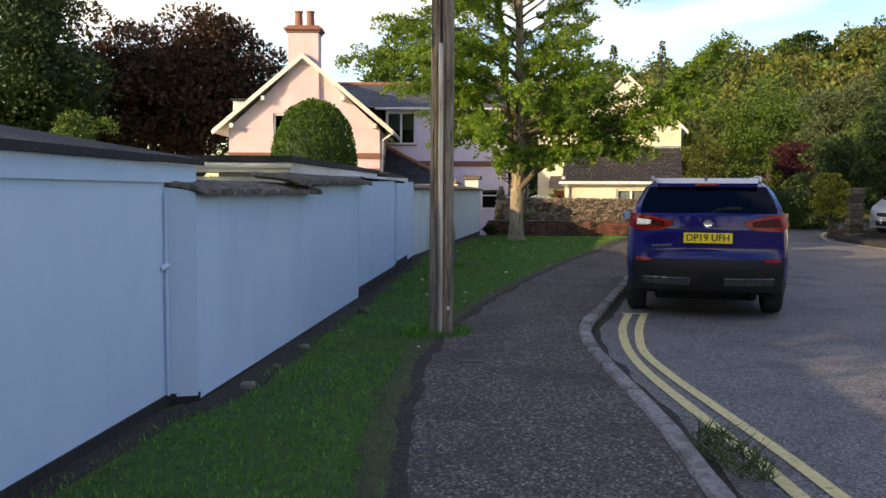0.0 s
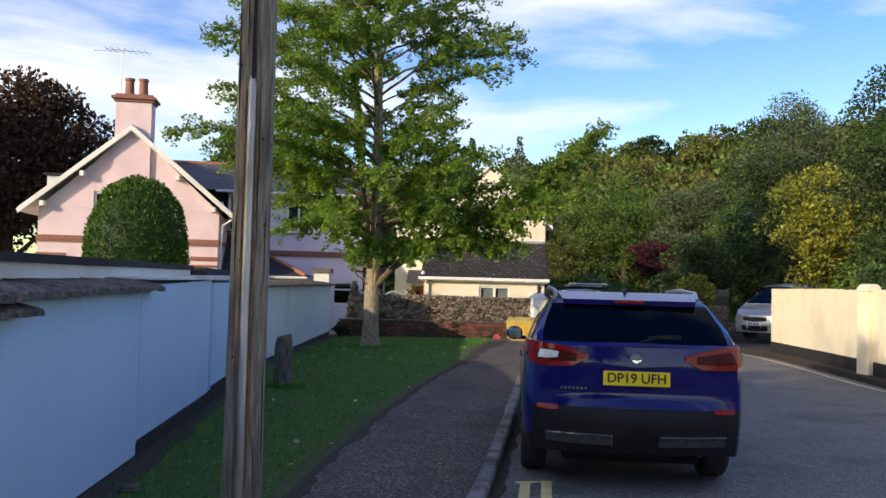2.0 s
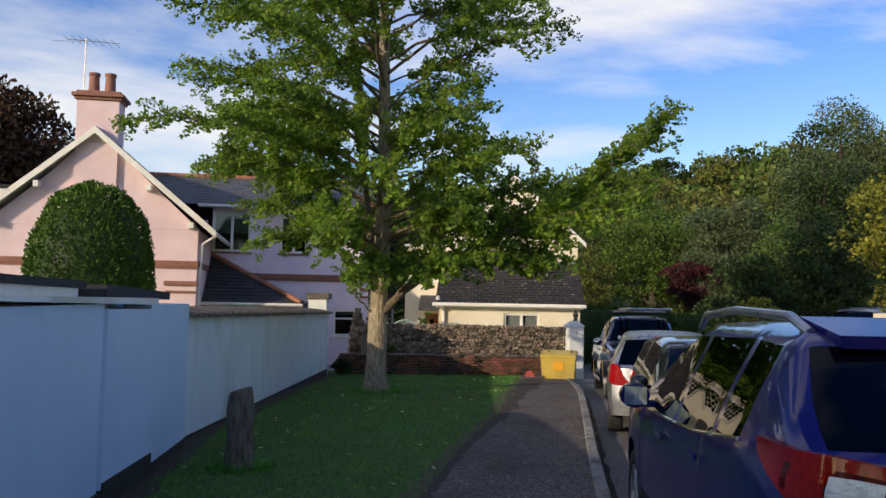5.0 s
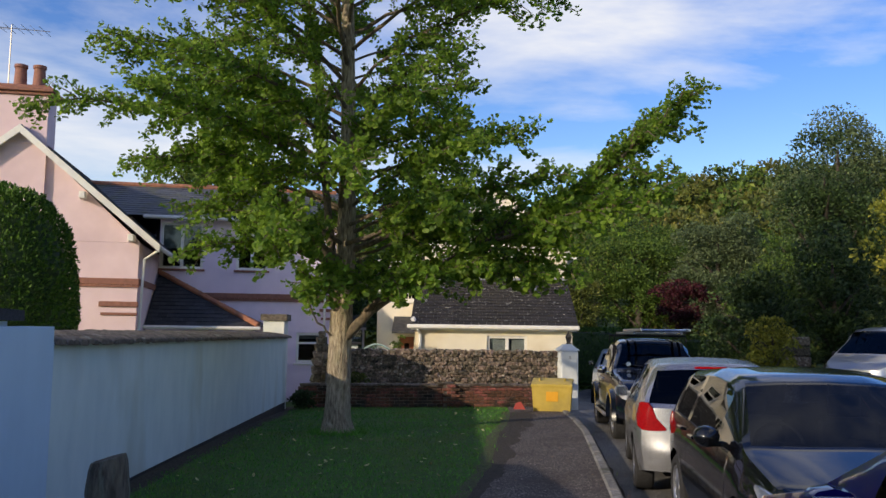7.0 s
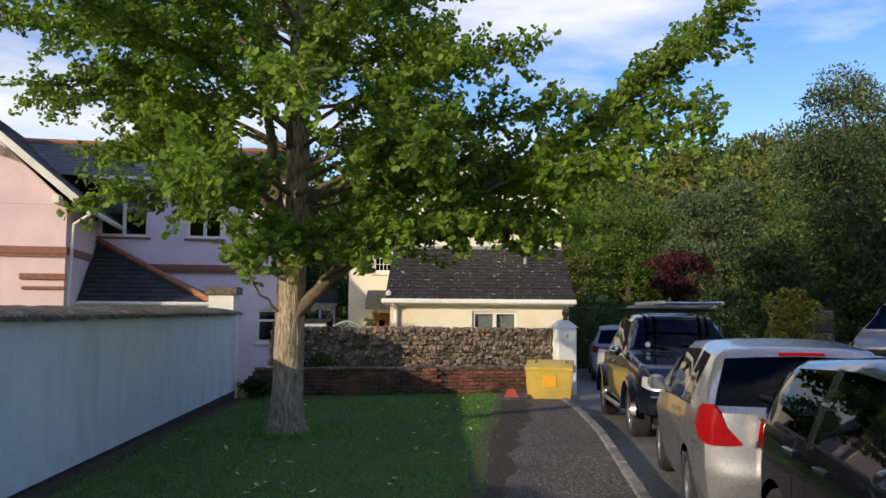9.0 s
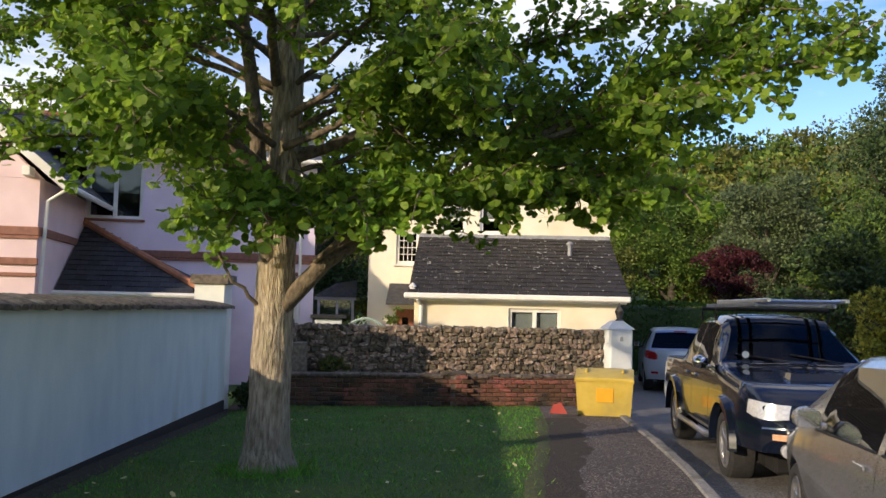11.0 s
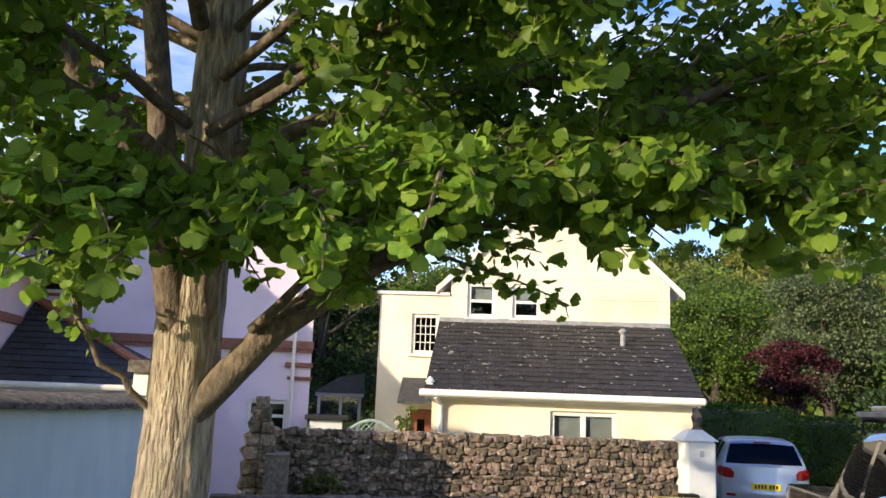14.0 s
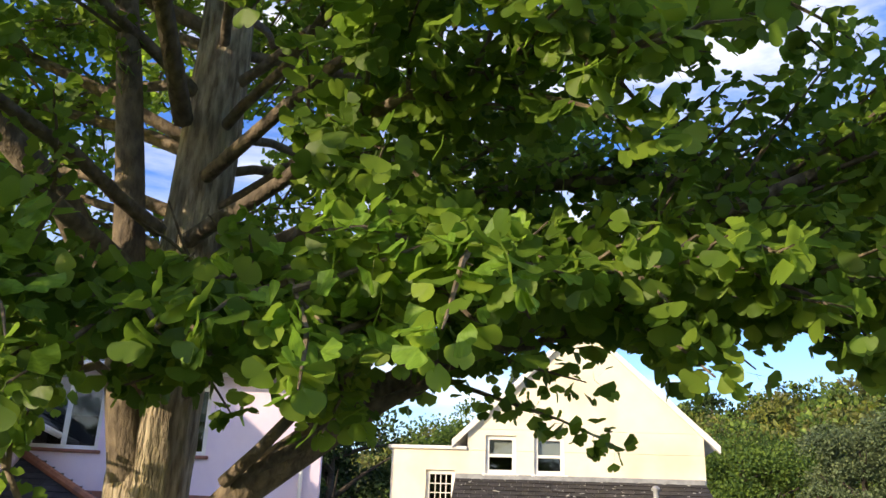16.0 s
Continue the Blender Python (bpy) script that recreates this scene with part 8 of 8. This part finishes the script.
# ---- grass ----
def tufts(name, n, region, height, seed, material, label, lean=0.5, width=0.006):
    """Blades of grass scattered over a region given by a test and bounds."""
    r = np.random.default_rng(seed)
    x0, x1, y0, y1 = region[:4]
    p = np.stack([r.uniform(x0, x1, n), y0 + (y1 - y0) * r.random(n) ** 1.35, np.zeros(n)], 1)
    ok = np.array([region[4](a, b) for a, b, _ in p])
    p = p[ok]
    p[:, 2] = [ground_z(b) + 0.048 for b in p[:, 1]]
    n = len(p)
    a = r.uniform(0, 6.28, n)
    h = height * r.uniform(0.5, 1.4, n) * np.array([1 + 0.6 * noise.noise((q[0] * 1.3, q[1] * 1.3, seed)) for q in p])
    side = np.stack([np.cos(a), np.sin(a), np.zeros(n)], 1) * (width * r.uniform(0.6, 1.3, n))[:, None]
    tip = p + np.stack([r.normal(size=n) * lean * h, r.normal(size=n) * lean * h, h], 1)
    v = np.stack([p - side, p + side, tip], 1).reshape(-1, 3)
    return tagged(new(name, fast(name, v, np.arange(len(v)).reshape(-1, 3), material)), label, "grass", kind="stuff")


tufts("grass", 150000, (-2.0, 6.5, 2.0, 30.3, lambda x, y: along(WALL_LINE, y) + 0.17 + 0.08 * noise.noise((y * 2, 0, 0)) < x < along(EDGE, y) - 0.02 + 0.08 * noise.noise((y * 3, 5, 0))), 0.034, 70, "blade", "short mown green grass of the verge")
tufts("rough_grass", 9000, (-0.9, 6.6, 2.0, 29, lambda x, y: abs(x - along(EDGE, y) + 0.03) < 0.08 + 0.12 * noise.noise((y * 1.1, 9, 0))), 0.07, 71, "blade", "longer grass along the path edge", 0.8)
tufts("rough_grass", 1500, (-0.45, 0.35, 7.85, 8.6, lambda x, y: (x + 0.06) ** 2 + (y - 8.24) ** 2 < 0.12), 0.10, 72, "blade", "longer grass round the pole foot", 0.7)
tufts("rough_grass", 1600, (1.5, 2.6, 23.4, 24.5, lambda x, y: 0.06 < (x - GX) ** 2 + (y - GY) ** 2 < 0.22), 0.09, 73, "blade", "longer grass round the tree foot", 0.7)
tufts("rough_grass", 900, (-0.2, 0.5, 15.6, 16.4, lambda x, y: (x - 0.12) ** 2 + (y - 16) ** 2 < 0.1), 0.09, 77, "blade", "longer grass round the stump", 0.7)
tufts("gutter_weeds", 5200, (1.2, 7.5, 2.0, 28, lambda x, y: 0.0 < x - along(KERB, y) < 0.10 and noise.noise((y * 1.3, 2, 0)) > 0.12), 0.045, 74, "weed", "weeds growing in the gutter", 0.9)
tufts("gutter_weeds", 1100, (1.36, 1.72, 3.9, 5.0, lambda x, y: ((x - 1.52) / 0.15) ** 2 + ((y - 4.45) / 0.45) ** 2 < 1), 0.07, 75, "weed", "clump of weeds in the gutter", 0.9)
tufts("gutter_weeds", 500, (1.0, 1.5, 6.2, 8.6, lambda x, y: abs(x - along(KERB, y) + 0.1) < 0.05 and noise.noise((y * 2.2, 7, 0)) > 0.2), 0.04, 76, "weed", "weeds in the joint behind the kerb", 0.9)
r6 = np.random.default_rng(6)
n_f = 420
px = r6.uniform(-1, 6.2, n_f)
py = r6.uniform(7, 29.5, n_f)
ok = np.array([along(WALL_LINE, b) + 0.3 < a < along(EDGE, b) - 0.05 for a, b in zip(px, py)])
pp = np.stack([px, py, np.array([ground_z(b) + 0.085 for b in py])], 1)[ok]
v, f = leaves(pp, r6.normal(size=pp.shape) * np.array([1, 1, 0.15]), r6.uniform(0.025, 0.05, len(pp)), r6, FAN, FAN_F, np.tile([0.05, 0.1, 1.0], (len(pp), 1)) + r6.normal(size=pp.shape) * 0.3)
M["fallen_leaf"] = surf("fallen_leaf", (0.42, 0.38, 0.14), (0.55, 0.5, 0.25), 3, 0.6, 0, island=0.4)
tagged(new("fallen_leaves", fast("fallen_leaves", v, f, "fallen_leaf")), "pale fallen leaves scattered on the grass", "leaves", kind="stuff")
r8 = np.random.default_rng(8)
n_f = 160
py = r8.uniform(3, 28, n_f)
px = np.array([lerp(along(EDGE, b), along(KERB, b) + 0.25, r8.random() ** 0.6) for b in py])
pp = np.stack([px, py, np.array([ground_z(b) + 0.075 for b in py])], 1)
v, f = leaves(pp, r8.normal(size=pp.shape) * np.array([1, 1, 0.1]), r8.uniform(0.015, 0.035, n_f), r8, FAN, FAN_F, np.tile([0.05, 0.1, 1.0], (n_f, 1)))
M["dead_leaf"] = surf("dead_leaf", (0.16, 0.09, 0.04), (0.25, 0.16, 0.07), 3, 0.7, 0, island=0.4)
tagged(new("dead_leaves", fast("dead_leaves", v, f, "dead_leaf")), "small brown leaves on the path", "leaves", kind="stuff")


# ---- kerb stones, brick wall, stone wall ----
kerb = thing("kerb", (1.3, 5, 0), "worn grey kerb stones along the footpath", "kerb", kind="structure")
kx = KERB
y = -6.0
while y < 33.5:
    n_l = 0.5 if 6.2 < y < 11 else 0.91
    p0, p1 = Vector((along(kx, y), y)), Vector((along(kx, y + n_l), y + n_l))
    d = p1 - p0
    ang = math.degrees(math.atan2(d.y, d.x))
    L2 = d.length
    kb = Mesh().box(0.004, 0.0, -0.19, L2 - 0.004, 0.125, 0.0, 0.018)
    ob = part("kerb_stone", kb, "kerb_stone", kerb, local=True)
    ob.matrix_basis = kerb.matrix_basis.inverted() @ pose(p0.x + 0.012, p0.y, ground_z(y + n_l / 2) + 0.083 + random.uniform(-0.006, 0.006), random.uniform(-0.8, 0.8), random.uniform(-0.3, 0.3), ang)
    y += n_l

brick_wall = thing("brick_wall", (4.5, 30.4, -0.2), "low old red-brown brick wall, dark with moss", "wall", kind="structure")
part("core", Mesh().box(1.55, 30.33, -0.4, 4.93, 30.50, 0.36).box(4.92, 30.27, -0.4, 5.20, 30.52, 0.40).box(5.19, 30.33, -0.4, 7.3, 30.50, 0.36), "mortar", brick_wall, "dark mortar core")
brick_mesh = [Mesh().box(-0.105, -0.05, -0.032, 0.105, 0.05, 0.032, 0.006 + 0.002 * k).data("brick", M["brick"], False) for k in range(4)]
rb = random.Random(3)
for c in range(8):
    z = -0.17 + 0.074 * c
    x = 1.55 + (0.11 if c % 2 else 0.0)
    while x < 7.25:
        front = 30.305 + rb.uniform(-0.010, 0.008)
        if 4.88 < x + 0.11 < 5.22:
            front = 30.245
        ob = new("brick", brick_mesh[rb.randrange(4)])
        ob.parent = brick_wall
        ob.matrix_basis = brick_wall.matrix_basis.inverted() @ pose(x + 0.11, front + 0.05, z + 0.032 + rb.uniform(-0.004, 0.004), rb.uniform(-2, 2), rb.uniform(-1.2, 1.2), rb.uniform(-2, 2))
        x += 0.222
# rough capping stones
cap_mesh = []
for k in range(5):
    me = Mesh().box(-0.11, -0.12, -0.03, 0.11, 0.12, 0.03, 0.02)
    me.v = [(a + 0.02 * noise.noise((a * 9, b * 9, k)), b + 0.02 * noise.noise((a * 9, b * 9, k + 5)), c2 + 0.015 * noise.noise((a * 9, b * 9, k + 9))) for a, b, c2 in me.v]
    cap_mesh.append(me.data("capping_stone", M["cap_stone"], False))
x = 1.6
while x < 7.25:
    ob = new("capping_stone", cap_mesh[rb.randrange(5)])
    ob.parent = brick_wall
    ob.matrix_basis = brick_wall.matrix_basis.inverted() @ pose(x + 0.1, 30.41, (0.43 if 4.88 < x + 0.1 < 5.2 else 0.40) + rb.uniform(-0.01, 0.015), rb.uniform(-5, 5), rb.uniform(-4, 4), rb.uniform(-6, 6))
    x += 0.2 + rb.uniform(-0.015, 0.02)

stone_wall = thing("stone_wall", (5.2, 31.6, -0.3), "rough rubble stone garden wall with a ragged top", "wall", kind="structure")
part("core", Mesh().box(2.25, 31.58, -0.5, 8.06, 31.9, 1.08).box(2.2, 30.7, -0.5, 2.5, 31.575, 0.9), "mortar", stone_wall, "earthy mortar core")
stone_mesh = []
for k in range(9):
    rk = random.Random(100 + k)
    me = Mesh().box(-1, -1, -1, 1, 1, 1, rk.uniform(0.22, 0.4))
    lean = rk.uniform(-0.25, 0.25)
    taper = rk.uniform(-0.2, 0.2)
    me.v = [(a * (1 + taper * c) + lean * c * 0.5 + rk.uniform(-0.09, 0.09), b + rk.uniform(-0.12, 0.12), c * (1 + 0.15 * taper * a) + rk.uniform(-0.09, 0.09)) for a, b, c in me.v]
    stone_mesh.append(me.data("stone", M["stone"], False))
rs = random.Random(9)
z = -0.22
while z < 1.13:
    hgt = rs.uniform(0.05, 0.105)
    x = 2.25 + rs.uniform(-0.05, 0.05)
    while x < 8.02:
        w = rs.uniform(0.05, 0.19)
        if z > 0.22:
            ob = new("stone", stone_mesh[rs.randrange(9)])
            ob.parent = stone_wall
            m = pose(x + w / 2, 31.575 + rs.uniform(-0.015, 0.03), z + hgt / 2 + rs.uniform(-0.02, 0.02), rs.uniform(-9, 9), rs.uniform(-24, 24), rs.uniform(-9, 9)) @ Matrix.Diagonal((w * 0.5, 0.055, hgt * rs.uniform(0.42, 0.56), 1))
            ob.matrix_basis = stone_wall.matrix_basis.inverted() @ m
        x += w + 0.006
    z += hgt + 0.004
x = 2.2
while x < 8.0:
    w = rs.uniform(0.1, 0.2)
    ob = new("stone", stone_mesh[rs.randrange(9)])
    ob.parent = stone_wall
    ob.matrix_basis = stone_wall.matrix_basis.inverted() @ pose(x + w / 2, 31.72, 1.13 + rs.uniform(-0.01, 0.03), rs.uniform(-8, 8), rs.uniform(-12, 12), rs.uniform(-20, 20)) @ Matrix.Diagonal((w * 0.5, 0.2, rs.uniform(0.045, 0.075), 1))
    x += w + 0.004
# pointed end of the wall, by the pink house
for k, (zz, ww) in enumerate(((-0.1, 0.46), (0.08, 0.46), (0.26, 0.45), (0.44, 0.44), (0.62, 0.42), (0.80, 0.40), (0.97, 0.36), (1.14, 0.30), (1.30, 0.22), (1.44, 0.14))):
    for j in range(2):
        ob = new("stone", stone_mesh[(k * 2 + j) % 9])
        ob.parent = stone_wall
        ob.matrix_basis = stone_wall.matrix_basis.inverted() @ pose(2.1 + ww * (j - 0.5) * 0.5, 31.2, zz + 0.09, 0, rs.uniform(-8, 8), rs.uniform(-8, 8)) @ Matrix.Diagonal((ww * 0.3, 0.16, 0.098, 1))


# ---- slates, one by one ----
def slate_pieces(house, origin, across, up, width, rise, w, h, taper, material):
    """Overlapping slates as parts of a house, sharing one mesh; past the first three hundred they are joined."""
    a, b = Vector(across).normalized(), Vector(up).normalized()
    n = a.cross(b)
    if n.z < 0:
        a, n = -a, -n
        o = Vector(origin) - a * 0
        sgn = -1
    else:
        o, sgn = Vector(origin), 1
    rot = Matrix((tuple(a), tuple(b), tuple(n))).transposed().to_4x4()
    unit = Mesh().add([(-0.5, 0, 0.0), (0.5, 0, 0.0), (0.5, 1.25, 0.0), (-0.5, 1.25, 0.0), (-0.5, 0, 0.022), (0.5, 0, 0.022), (0.5, 1.25, 0.006), (-0.5, 1.25, 0.006)], [(4, 5, 6, 7), (0, 1, 5, 4), (1, 2, 6, 5), (3, 0, 4, 7)]).data("slate", M[material], False)
    rs2 = random.Random(11)
    rows = max(1, int(rise / h))
    hh = rise / rows
    made, rest = 0, Mesh()
    for r in range(rows):
        lo, hi = taper[0] * r / rows, width - taper[1] * r / rows
        k = lo - (w * 0.5 if r % 2 else 0)
        while k < hi:
            x0, x1 = max(lo, k) + 0.003, min(hi, k + w) - 0.003
            k += w
            if x1 - x0 < 0.02:
                continue
            m = Matrix.Translation(o + a * sgn * (x0 + x1) / 2 + b * (r * hh)) @ rot @ pose(0, 0, rs2.uniform(0, 0.004), rs2.uniform(-0.6, 0.6), 0, rs2.uniform(-0.8, 0.8)) @ Matrix.Diagonal((x1 - x0, hh, rs2.uniform(0.8, 1.3), 1))
            if made < 300:
                ob = new("slate", unit)
                ob.parent = house
                ob.matrix_basis = m
                made += 1
            else:
                rest.add([m @ v.co for v in unit.vertices], [tuple(p.vertices) for p in unit.polygons])
    if rest.v:
        tagged(part("slate_mass", rest, "dark_slate", house, local=True), kind="stuff")


for plane in SLATED:
    slate_pieces(*plane)
